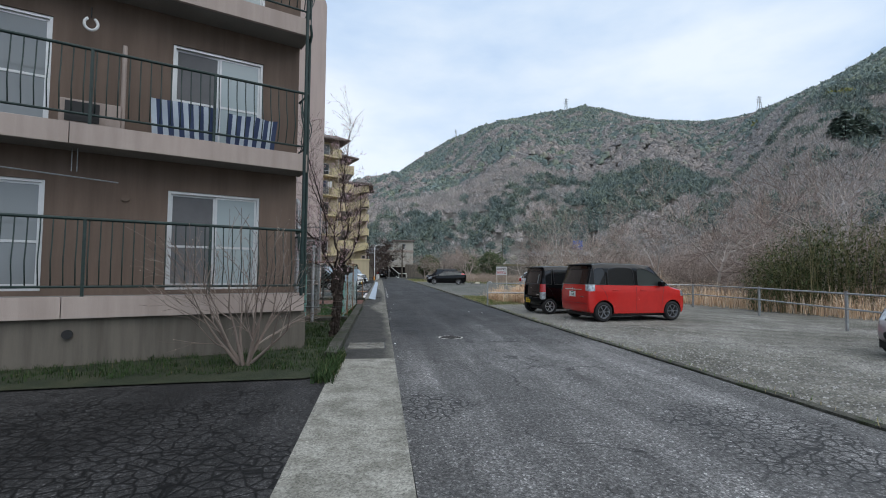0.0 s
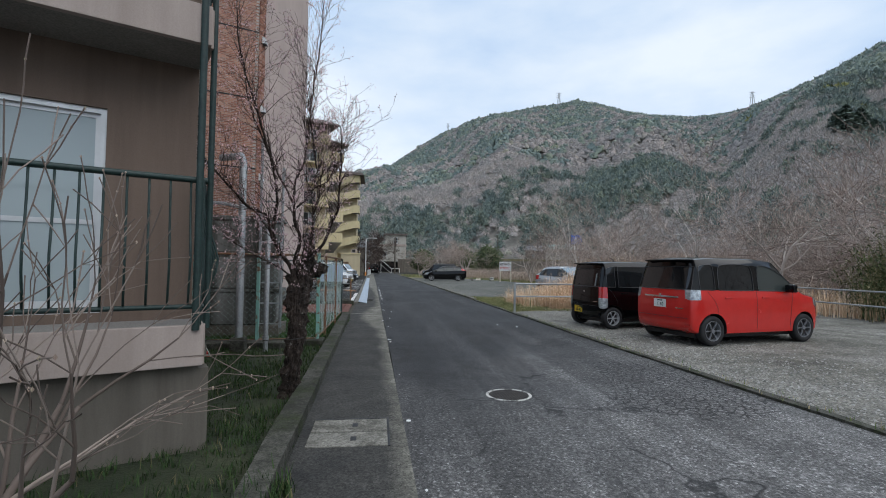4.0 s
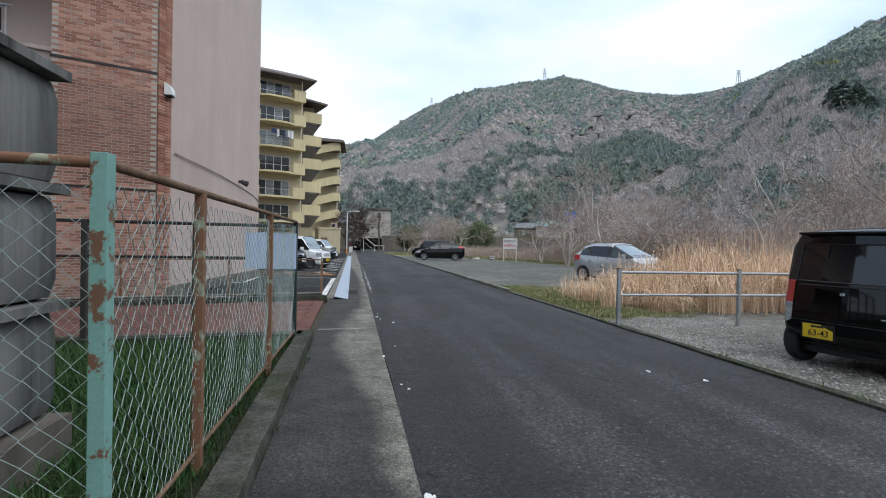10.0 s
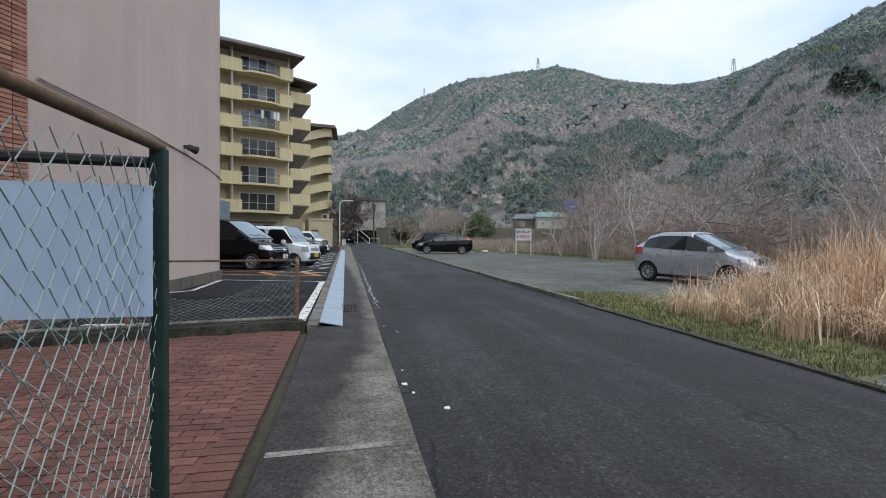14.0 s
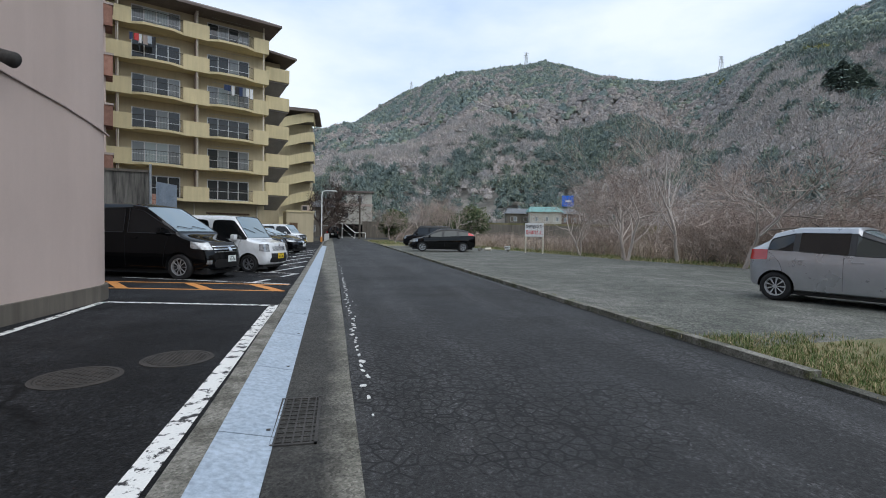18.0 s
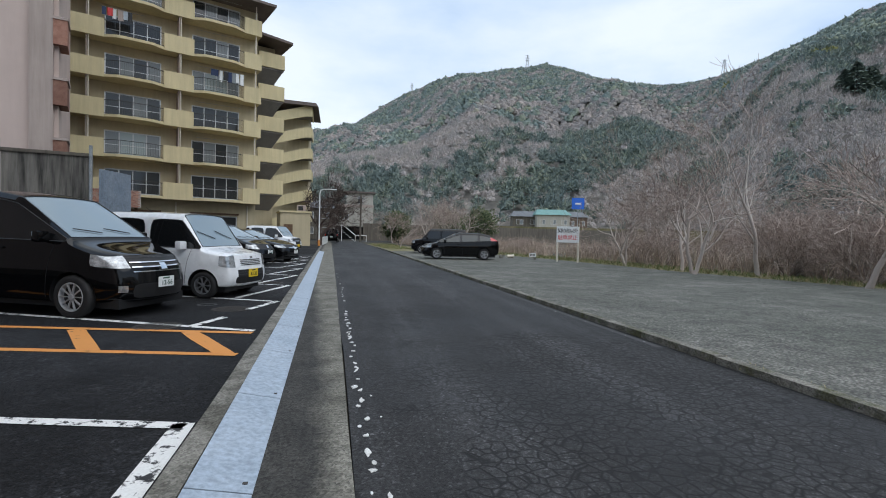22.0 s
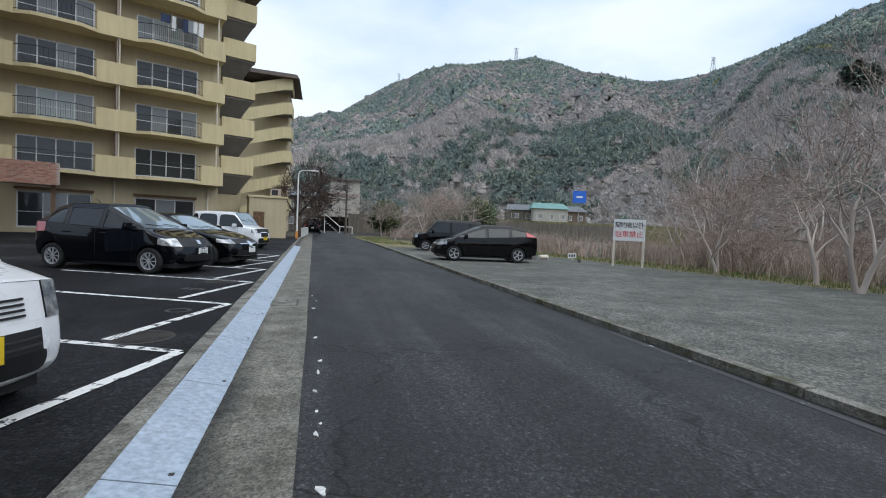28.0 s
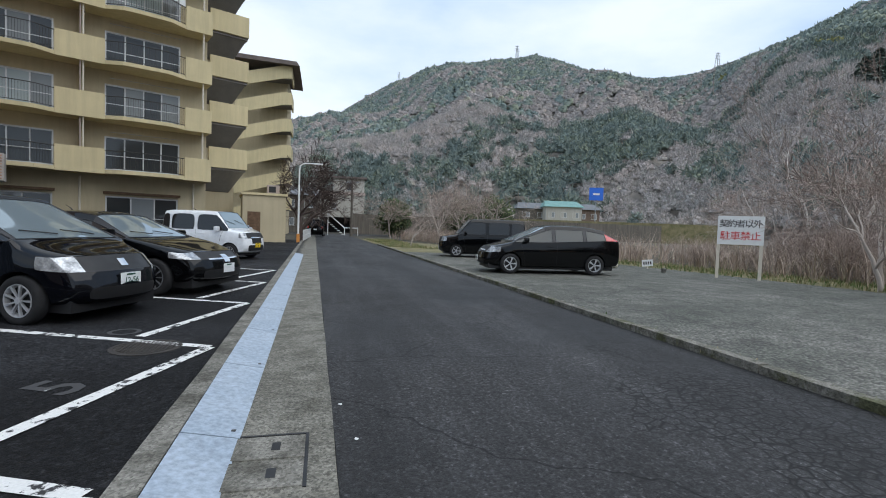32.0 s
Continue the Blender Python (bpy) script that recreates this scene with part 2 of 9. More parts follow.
def gravel(name, c1, c2, c3, scale=38.0):
    m, nt, p, link = node_mat(name)
    v = coords(nt)
    vor = nt.nodes.new("ShaderNodeTexVoronoi")
    vor.inputs["Scale"].default_value = scale
    link(v, vor.inputs["Vector"])
    broad = noise_tex(nt, v, 0.45, 6, 0.65)
    col = ramp_tex(nt, broad, [(0.3, c1), (0.52, c2), (0.72, c3)])
    col = mix_col(nt, 1.0, col, ramp_tex(nt, vor.outputs["Color"], [(0.1, grey(0.55)), (0.5, grey(1.0)), (0.9, grey(1.5))]), "MULTIPLY")
    col = mix_col(nt, 1.0, col, ramp_tex(nt, vor.outputs["Distance"], [(0.0, grey(1.1)), (0.7, grey(0.5))]), "MULTIPLY")
    col = mix_col(nt, 1.0, col, ramp_tex(nt, noise_tex(nt, v, 1.9, 8, 0.75), [(0.34, grey(0.58)), (0.5, grey(1.0)), (0.66, grey(1.32))]), "MULTIPLY")
    worn = ramp_tex(nt, noise_tex(nt, coords(nt, (0.12, 0.9, 1)), 1.0, 6, 0.7), [(0.56, grey(0.0)), (0.66, grey(0.55))])
    col = mix_col(nt, worn, col, tuple(0.42 * x for x in c2))
    link(col, p.inputs["Base Color"])
    inv = ramp_tex(nt, vor.outputs["Distance"], [(0.0, grey(1.0)), (0.8, grey(0.0))])
    link(bump(nt, inv, 0.9, 0.02), p.inputs["Normal"])
    p.inputs["Roughness"].default_value = 0.9
    return m


def by_island(name, stops, rough=0.85, spread=1.0, patch=0.0, patch_scale=0.01, patch_stops=None, sheen=0.0):
    """Colours that vary from island to island; a broad mask may lead from one palette to another."""
    m, nt, p, link = node_mat(name)
    geo = nt.nodes.new("ShaderNodeNewGeometry")
    col = ramp_tex(nt, geo.outputs["Random Per Island"], stops)
    if patch_stops:
        other = ramp_tex(nt, geo.outputs["Random Per Island"], patch_stops)
        mask = ramp_tex(nt, noise_tex(nt, coords(nt), patch_scale, 5, 0.6), [(patch - 0.05, grey(0.0)), (patch + 0.05, grey(1.0))])
        col = mix_col(nt, mask, col, other)
    link(col, p.inputs["Base Color"])
    p.inputs["Roughness"].default_value = rough
    p.inputs["Specular IOR Level"].default_value = 0.25
    return m


def plain(name, c, rough=0.5, metal=0.0, coat=0.0, spec=0.5, flake=0.0):
    m, nt, p, link = node_mat(name)
    v = coords(nt)
    n = noise_tex(nt, v, 7.0, 4, 0.6)
    link(ramp_tex(nt, n, [(0.3, tuple(x * 0.88 for x in c)), (0.7, c)]), p.inputs["Base Color"])
    link(ramp_tex(nt, noise_tex(nt, v, 3.0, 5, 0.6), [(0.3, grey(rough * 0.8)), (0.7, grey(min(1, rough * 1.25)))]), p.inputs["Roughness"])
    p.inputs["Metallic"].default_value, p.inputs["Coat Weight"].default_value = metal, coat
    p.inputs["Coat Roughness"].default_value = 0.04
    p.inputs["Specular IOR Level"].default_value = spec
    return m


def streaked(name, base, dark, amount=0.5, rough=0.85, scale=1.0):
    """Wall with rain streaks that run down it, and a fine roughcast."""
    m, nt, p, link = node_mat(name)
    v = coords(nt)
    s = noise_tex(nt, coords(nt, (2.2 * scale, 2.2 * scale, 0.16 * scale)), 1.6, 6, 0.65)
    f = noise_tex(nt, v, 90, 3, 0.6)
    b = noise_tex(nt, v, 0.5, 5, 0.6)
    col = ramp_tex(nt, s, [(0.36, tuple(x * (1 - amount) + y * amount for x, y in zip(base, dark))), (0.62, base)])
    col = mix_col(nt, 1.0, col, ramp_tex(nt, b, [(0.3, grey(0.9)), (0.7, grey(1.03))]), "MULTIPLY")
    col = mix_col(nt, 1.0, col, ramp_tex(nt, f, [(0.3, grey(0.9)), (0.7, grey(1.0))]), "MULTIPLY")
    link(col, p.inputs["Base Color"])
    link(bump(nt, f, 0.35, 0.004), p.inputs["Normal"])
    p.inputs["Roughness"].default_value = rough
    p.inputs["Specular IOR Level"].default_value = 0.3
    return m


def flaking(name, base, under, cover=0.5, rough=0.7, scale=5.0):
    """Worn paint: scraps of it over the ground below."""
    m, nt, p, link = node_mat(name)
    v = coords(nt)
    n = noise_tex(nt, v, scale, 8, 0.7)
    mask = ramp_tex(nt, n, [(cover - 0.02, grey(0.0)), (cover + 0.02, grey(1.0))])
    f = noise_tex(nt, v, 60, 3, 0.6)
    col = mix_col(nt, mask, base, under)
    col = mix_col(nt, 1.0, col, ramp_tex(nt, f, [(0.3, grey(0.85)), (0.7, grey(1.0))]), "MULTIPLY")
    link(col, p.inputs["Base Color"])
    link(bump(nt, f, 0.3, 0.003), p.inputs["Normal"])
    p.inputs["Roughness"].default_value = rough
    return m


def dark_glass(name, c, rough=0.04, trans=0.0):
    m, nt, p, link = node_mat(name)
    p.inputs["Base Color"].default_value = (*c, 1)
    p.inputs["Roughness"].default_value = rough
    p.inputs["Specular IOR Level"].default_value = 0.6
    p.inputs["Transmission Weight"].default_value = trans
    return m


M_ROAD = asphalt("road_asphalt", (0.0155, 0.016, 0.0172), (0.038, 0.038, 0.039), 0.65, spec=0.45, older=(6.7, 10.2, (0.125, 0.123, 0.120)),
                 broken=((3.7, 4.2, 0.9), (4.4, 11.6, 1.3), (3.6, 10.4, 0.9), (4.2, 14.5, 0.9), (0.75, 5.5, 0.5), (2.0, 28.6, 2.5), (1.4, 26.8, 1.6), (2.9, 32.0, 2.1), (1.6, 36.0, 1.0), (3.3, 43.5, 1.2), (2.6, 50.0, 0.8)))
M_LOT = asphalt("lot_asphalt", (0.011, 0.0113, 0.0125), (0.019, 0.0195, 0.021), 0.1, joints=0.12, tracks=(0.4, 0.4, 1), spec=0.16)
M_PAD = asphalt("old_pad_asphalt", (0.017, 0.0165, 0.017), (0.036, 0.035, 0.034), 1.0, 8.0, broken=((-2.2, 4.6, 1.6), (-1.1, 3.4, 1.2), (-3.6, 4.0, 1.4)))
M_GREYLOT = gravel("grey_lot_gravel", (0.105, 0.112, 0.092), (0.165, 0.168, 0.145), (0.24, 0.235, 0.21), 30.0)
M_GRAVEL = gravel("gravel", (0.115, 0.11, 0.085), (0.26, 0.25, 0.215), (0.38, 0.37, 0.335))
M_STRIP = concrete("gutter_concrete", (0.22, 0.215, 0.185), (0.35, 0.34, 0.30), (0.11, 0.105, 0.085), 0.6)
M_SEAM = concrete("fresh_cement", (0.24, 0.235, 0.21), (0.33, 0.32, 0.29), (0.12, 0.115, 0.095), 0.8)
M_KERB = concrete("kerb_concrete", (0.15, 0.145, 0.125), (0.27, 0.26, 0.23), (0.06, 0.057, 0.045), 0.75)
M_MOSSY = concrete("mossy_concrete", (0.045, 0.045, 0.037), (0.11, 0.107, 0.09), (0.02, 0.021, 0.015), 0.8, moss=(0.03, 0.04, 0.014))
M_KERB_MOSS = concrete("mossy_kerb_concrete", (0.16, 0.155, 0.13), (0.26, 0.25, 0.22), (0.07, 0.068, 0.05), 0.7, moss=(0.075, 0.08, 0.035))


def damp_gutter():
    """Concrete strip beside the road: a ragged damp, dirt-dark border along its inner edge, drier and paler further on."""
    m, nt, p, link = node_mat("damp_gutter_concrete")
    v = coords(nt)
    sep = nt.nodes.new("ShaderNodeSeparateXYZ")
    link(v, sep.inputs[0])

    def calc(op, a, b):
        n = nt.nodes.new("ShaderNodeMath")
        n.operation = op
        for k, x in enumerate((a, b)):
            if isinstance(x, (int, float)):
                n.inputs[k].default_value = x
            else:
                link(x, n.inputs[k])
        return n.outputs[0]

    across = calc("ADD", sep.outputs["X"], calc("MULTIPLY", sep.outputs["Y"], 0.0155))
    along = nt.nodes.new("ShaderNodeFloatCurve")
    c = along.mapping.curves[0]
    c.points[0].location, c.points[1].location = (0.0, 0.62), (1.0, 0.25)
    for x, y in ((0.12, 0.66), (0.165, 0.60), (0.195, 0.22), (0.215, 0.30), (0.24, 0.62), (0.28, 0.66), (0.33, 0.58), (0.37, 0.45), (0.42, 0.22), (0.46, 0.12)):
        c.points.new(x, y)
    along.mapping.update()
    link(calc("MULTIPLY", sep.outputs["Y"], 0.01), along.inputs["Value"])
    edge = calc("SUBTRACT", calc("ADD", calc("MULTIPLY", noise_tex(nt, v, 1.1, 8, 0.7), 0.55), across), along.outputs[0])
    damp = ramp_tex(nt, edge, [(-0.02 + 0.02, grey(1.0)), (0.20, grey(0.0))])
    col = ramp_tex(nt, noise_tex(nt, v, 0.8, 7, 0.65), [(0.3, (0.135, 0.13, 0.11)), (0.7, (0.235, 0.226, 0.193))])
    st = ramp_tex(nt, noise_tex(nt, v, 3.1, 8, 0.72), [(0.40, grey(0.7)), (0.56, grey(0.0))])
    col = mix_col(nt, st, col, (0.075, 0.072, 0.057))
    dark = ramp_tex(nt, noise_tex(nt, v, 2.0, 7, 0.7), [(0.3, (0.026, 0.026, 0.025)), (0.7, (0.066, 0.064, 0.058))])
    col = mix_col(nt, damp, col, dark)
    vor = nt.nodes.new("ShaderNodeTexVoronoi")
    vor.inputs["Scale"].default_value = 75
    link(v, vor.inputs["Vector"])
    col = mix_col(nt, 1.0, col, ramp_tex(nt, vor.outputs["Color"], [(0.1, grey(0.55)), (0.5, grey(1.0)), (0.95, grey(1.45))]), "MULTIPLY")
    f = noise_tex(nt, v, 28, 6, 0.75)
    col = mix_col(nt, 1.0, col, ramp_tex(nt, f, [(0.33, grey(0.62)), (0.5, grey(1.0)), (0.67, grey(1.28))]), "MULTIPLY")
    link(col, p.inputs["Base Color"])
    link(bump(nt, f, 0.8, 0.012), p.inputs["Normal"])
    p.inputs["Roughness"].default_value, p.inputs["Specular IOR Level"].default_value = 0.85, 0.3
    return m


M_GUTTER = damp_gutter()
M_EARTH = mottled("earth", (0.05, 0.045, 0.033), (0.11, 0.098, 0.07), 0.95, 25, 0.5, 0.8, dist=0.02)
M_TURF = mottled("damp_turf", (0.012, 0.022, 0.008), (0.045, 0.050, 0.024), 0.95, 40, 1.5, 0.8, dist=0.02)
M_TURF_DRY = mottled("yellowed_turf", (0.10, 0.11, 0.045), (0.30, 0.25, 0.14), 0.95, 40, 0.9, 0.8, dist=0.02)
M_FLOOR_HILL = mottled("forest_floor", (0.22, 0.21, 0.185), (0.32, 0.295, 0.265), 0.95, 0.45, 0.04, 0.3)
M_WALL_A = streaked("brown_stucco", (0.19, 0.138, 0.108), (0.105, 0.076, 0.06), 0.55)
M_FASCIA = streaked("pink_beige_paint", (0.45, 0.375, 0.335), (0.29, 0.232, 0.20), 0.5)
M_SOFFIT = mottled("grey_soffit", (0.22, 0.205, 0.19), (0.28, 0.265, 0.245), 0.9)
M_PLINTH = streaked("plinth_concrete", (0.17, 0.15, 0.125), (0.08, 0.072, 0.06), 0.7)
M_WALL_B = streaked("beige_stucco", (0.60, 0.485, 0.435), (0.49, 0.39, 0.345), 0.35, scale=0.5)
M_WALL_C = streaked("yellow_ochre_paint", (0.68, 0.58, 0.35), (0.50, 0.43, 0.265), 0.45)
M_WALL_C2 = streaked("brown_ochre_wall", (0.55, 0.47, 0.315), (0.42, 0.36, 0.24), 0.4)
M_ROOF = mottled("brown_roof", (0.13, 0.105, 0.095), (0.20, 0.165, 0.15), 0.8, 30, 1.0)
M_BRICK = mottled("red_brown_brick", (0.31, 0.142, 0.10), (0.48, 0.26, 0.19), 0.85, 50, 3.0, 0.4, rnd=0.45)
M_BRICK2 = by_island("brick_courses", [(0.0, (0.24, 0.11, 0.078)), (0.5, (0.39, 0.19, 0.137)), (0.8, (0.50, 0.285, 0.205)), (1.0, (0.32, 0.21, 0.17))], 0.85)
M_MORTAR = mottled("mortar", (0.42, 0.385, 0.345), (0.52, 0.485, 0.44), 0.95)
M_PAVER = mottled("red_paver", (0.165, 0.072, 0.055), (0.265, 0.122, 0.093), 0.85, 60, 2.0, 0.5, rnd=0.4)
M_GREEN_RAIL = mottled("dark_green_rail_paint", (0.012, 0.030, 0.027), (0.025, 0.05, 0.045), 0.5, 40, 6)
M_GALV = mottled("galvanised_steel", (0.30, 0.32, 0.33), (0.46, 0.48, 0.49), 0.5, 50, 5, 0.2, metal=0.6)
M_RUST = mottled("rusty_steel", (0.10, 0.055, 0.03), (0.22, 0.14, 0.085), 0.85, 30, 6, 0.5)
M_TEAL_POST = flaking("flaking_teal_paint", (0.20, 0.40, 0.35), (0.17, 0.09, 0.05), 0.56, 0.65, 9.0)
M_RUST_POST = flaking("rusting_post_paint", (0.30, 0.33, 0.24), (0.20, 0.10, 0.055), 0.42, 0.75, 8.0)
M_WIRE = plain("pale_teal_wire", (0.36, 0.45, 0.43), 0.5, 0.35)
M_WHITE = flaking("worn_white_line", (0.74, 0.74, 0.72), (0.022, 0.022, 0.024), 0.555, 0.75, 9.0)
M_WHITE2 = flaking("scraps_of_white_line", (0.72, 0.72, 0.70), (0.05, 0.05, 0.052), 0.36, 0.75, 6.0)
M_ORANGE = flaking("worn_orange_line", (0.66, 0.27, 0.06), (0.03, 0.03, 0.032), 0.63, 0.75, 7.0)
M_PLATE = mottled("pale_blue_steel_plate", (0.33, 0.40, 0.48), (0.42, 0.49, 0.57), 0.5, 25, 2.2, 0.15, metal=0.1)
M_RUSTY_LID = mottled("worn_cast_iron", (0.032, 0.029, 0.027), (0.068, 0.060, 0.053), 0.75, 60, 6, 0.6, metal=0.2)
M_IRON = mottled("cast_iron", (0.045, 0.042, 0.040), (0.09, 0.085, 0.08), 0.7, 60, 4, 0.6, metal=0.4)
M_BARK = mottled("rough_bark", (0.016, 0.012, 0.010), (0.062, 0.052, 0.043), 0.95, 26, 7, 1.0, dist=0.04)
M_TWIG = by_island("weathered_limb", [(0.0, (0.20, 0.16, 0.138)), (0.5, (0.34, 0.29, 0.255)), (1.0, (0.52, 0.455, 0.405))])
M_DARK_TWIG = by_island("cherry_twig", [(0.0, (0.035, 0.024, 0.02)), (0.6, (0.075, 0.054, 0.046)), (1.0, (0.13, 0.10, 0.088))])
M_PALE_TWIG = by_island("pale_grey_bark", [(0.0, (0.28, 0.245, 0.22)), (0.6, (0.44, 0.39, 0.355)), (1.0, (0.62, 0.57, 0.52))])
M_BROWN_TWIG = by_island("brown_twig", [(0.0, (0.17, 0.125, 0.105)), (0.5, (0.32, 0.25, 0.215)), (0.9, (0.47, 0.39, 0.34)), (1.0, (0.56, 0.48, 0.42))])
M_BLACK = plain("black_trim_and_room_dark", (0.012, 0.012, 0.013), 0.55)
M_TYRE = plain("tyre_rubber", (0.014, 0.014, 0.015), 0.85)
M_RIM = plain("alloy", (0.50, 0.51, 0.53), 0.35, 0.35)
M_RIM_DARK = plain("machined_dark_alloy", (0.26, 0.27, 0.29), 0.3, 0.5)
M_CHROME = plain("chrome", (0.75, 0.76, 0.78), 0.12, 1.0)
M_GLASS = dark_glass("tinted_glass", (0.008, 0.009, 0.010))
M_SIDE_GLASS = dark_glass("side_glass", (0.036, 0.043, 0.041))
# pale blue-grey, part-metal base imitates the sky reflected in windscreens
M_SCREEN = dark_glass("sky_paled_windscreen", (0.26, 0.32, 0.35), 0.02)
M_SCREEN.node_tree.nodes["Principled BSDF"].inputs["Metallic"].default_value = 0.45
M_SEAL = plain("window_rubber", (0.03, 0.03, 0.032), 0.45)
M_LENS = mottled("clear_lamp_lens", (0.16, 0.17, 0.18), (0.72, 0.75, 0.77), 0.10, 40, 11, 0.0, metal=0.5)
M_REDLENS = plain("red_lamp_lens", (0.45, 0.012, 0.012), 0.12, 0.0, 0.8)
M_NUMBER = plain("white_number_plate", (0.74, 0.76, 0.75), 0.45)
M_NUMBER_Y = plain("yellow_number_plate", (0.72, 0.50, 0.02), 0.45)
M_INK_GREEN = plain("dark_green_ink", (0.01, 0.06, 0.04), 0.6)
M_INK_BLACK = plain("black_ink", (0.015, 0.015, 0.017), 0.6)
M_INK_RED = plain("red_ink", (0.62, 0.05, 0.05), 0.6)
M_BOARD = plain("white_board", (0.76, 0.77, 0.76), 0.5)
M_CREAM_POST = plain("cream_post", (0.66, 0.60, 0.50), 0.6)
M_SASH = plain("aluminium_sash", (0.62, 0.63, 0.63), 0.4, 0.4)
M_PANE = dark_glass("window_pane", (0.03, 0.034, 0.036), 0.05)
M_PANE_CURTAIN = dark_glass("pane_with_curtain", (0.36, 0.42, 0.43), 0.12)
M_PANE_GREY = dark_glass("pane_with_net_curtain", (0.22, 0.24, 0.25), 0.08)
M_SCREENMESH = plain("insect_screen", (0.13, 0.13, 0.135), 0.6)


# ---- mesh helpers ----
def mesh_from(name, verts, faces, mats, idx=None, smooth=False):
    me = bpy.data.meshes.new(name)
    me.from_pydata([tuple(v) for v in verts], [], faces)
    for m in (mats if isinstance(mats, (list, tuple)) else [mats]):
        me.materials.append(m)
    if idx is not None:
        me.polygons.foreach_set("material_index", idx)
    if smooth:
        me.polygons.foreach_set("use_smooth", [True] * len(me.polygons))
    me.update()
    return me


def part(name, bm, material, parent=None, label="", smooth=False, m=None):
    """Links a bmesh, or a ready mesh, as one object under a thing or a part."""
    if isinstance(bm, bmesh.types.BMesh):
        me = bpy.data.meshes.new(name)
        bm.to_mesh(me)
        bm.free()
        for x in (material if isinstance(material, (list, tuple)) else [material]):
            me.materials.append(x)
        if smooth:
            me.polygons.foreach_set("use_smooth", [True] * len(me.polygons))
            me.set_sharp_from_angle(angle=radians(38))
    else:
        me = bm
    ob = new(name, me)
    if parent is not None:
        ob.parent = parent
    if m is not None:
        ob.matrix_basis = m
    if label:
        ob["label"] = label
    return ob


def thing(name, label, category, m=None, group="", kind=""):
    ob = new(name)
    if m is not None:
        ob.matrix_basis = m
    return tagged(ob, label, category, group, kind)


def structure(name, bm, material, label="", category="", smooth=False, kind="structure"):
    return tagged(part(name, bm, material, smooth=smooth), label, category, kind=kind)


def add_box(bm, x0, x1, y0, y1, z0, z1, m=None, mi=0, bevel=0.0):
    before = set(bm.faces) if bevel else None
    r = bmesh.ops.create_cube(bm, size=1.0)
    vs = r["verts"]
    for v in vs:
        v.co = Vector((x0 + (v.co.x + 0.5) * (x1 - x0), y0 + (v.co.y + 0.5) * (y1 - y0), z0 + (v.co.z + 0.5) * (z1 - z0)))
    fs = {f for v in vs for f in v.link_faces}
    for f in fs:
        f.material_index = mi
    if bevel:
        es = {e for v in vs for e in v.link_edges}
        rr = bmesh.ops.bevel(bm, geom=list(es), offset=bevel, segments=2, affect="EDGES", profile=0.6)
        vs = list({v for f in set(bm.faces) - before for v in f.verts})
    if m is not None:
        for v in vs:
            v.co = m @ v.co
    return vs


def box(x0, x1, y0, y1, z0, z1, m=None, bevel=0.0):
    bm = bmesh.new()
    add_box(bm, x0, x1, y0, y1, z0, z1, m, 0, bevel)
    return bm


def prism(pts, z0, z1, bm=None, mi=0):
    """An upright block over a plan outline (counter-clockwise)."""
    bm = bm or bmesh.new()
    lo = [bm.verts.new((x, y, z0)) for x, y in pts]
    hi = [bm.verts.new((x, y, z1)) for x, y in pts]
    n = len(pts)
    fs = [bm.faces.new(lo[::-1]), bm.faces.new(hi)]
    for i in range(n):
        fs.append(bm.faces.new((lo[i], lo[(i + 1) % n], hi[(i + 1) % n], hi[i])))
    for f in fs:
        f.material_index = mi
    return bm


def tube_data(path, radii, sides=6, verts=None, faces=None, cap=True):
    """Appends a tube along points, with a radius at each."""
    verts = [] if verts is None else verts
    faces = [] if faces is None else faces
    base = len(verts)
    pts = [Vector(p) for p in path]
    n = len(pts)
    up = None
    for i, p in enumerate(pts):
        t = (pts[min(i + 1, n - 1)] - pts[max(i - 1, 0)]).normalized()
        if up is None:
            up = t.orthogonal().normalized()
        side = (up - t * up.dot(t))
        side = side.normalized() if side.length > 1e-6 else t.orthogonal().normalized()
        up = side
        other = t.cross(side)
        r = radii[i] if isinstance(radii, (list, tuple)) else radii
        for k in range(sides):
            a = 2 * math.pi * k / sides
            verts.append(p + side * (math.cos(a) * r) + other * (math.sin(a) * r))
    for i in range(n - 1):
        for k in range(sides):
            a, b = base + i * sides + k, base + i * sides + (k + 1) % sides
            faces.append((a, b, b + sides, a + sides))
    if cap:
        faces.append(tuple(base + k for k in range(sides))[::-1])
        faces.append(tuple(base + (n - 1) * sides + k for k in range(sides)))
    return verts, faces


def tube(name, path, radii, material, parent=None, sides=8, label=""):
    v, f = tube_data(path, radii, sides)
    me = mesh_from(name, v, f, material, smooth=True)
    me.set_sharp_from_angle(angle=radians(50))
    return part(name, me, material, parent, label)


def text_mesh(name, body, size, material, parent, m, label="", bold=0.0, extrude=0.0015, align="CENTER", squeeze=1.0):
    cu = bpy.data.curves.new(name, "FONT")
    cu.body, cu.size, cu.align_x, cu.align_y, cu.extrude, cu.offset = body, size, align, "CENTER", extrude, bold
    cu.resolution_u = 2
    tmp = bpy.data.objects.new(name, cu)
    scene.collection.objects.link(tmp)
    dg = bpy.context.evaluated_depsgraph_get()
    me = bpy.data.meshes.new_from_object(tmp.evaluated_get(dg))
    bpy.data.objects.remove(tmp)
    bpy.data.curves.remove(cu)
    me.materials.clear()
    me.materials.append(material)
    return part(name, me, material, parent, label, m=m @ Matrix.Diagonal((squeeze, 1, 1, 1)))


LEAN = -0.0155          # the road drifts this much to the left for each metre ahead


def rx(u, y):
    return u + LEAN * y


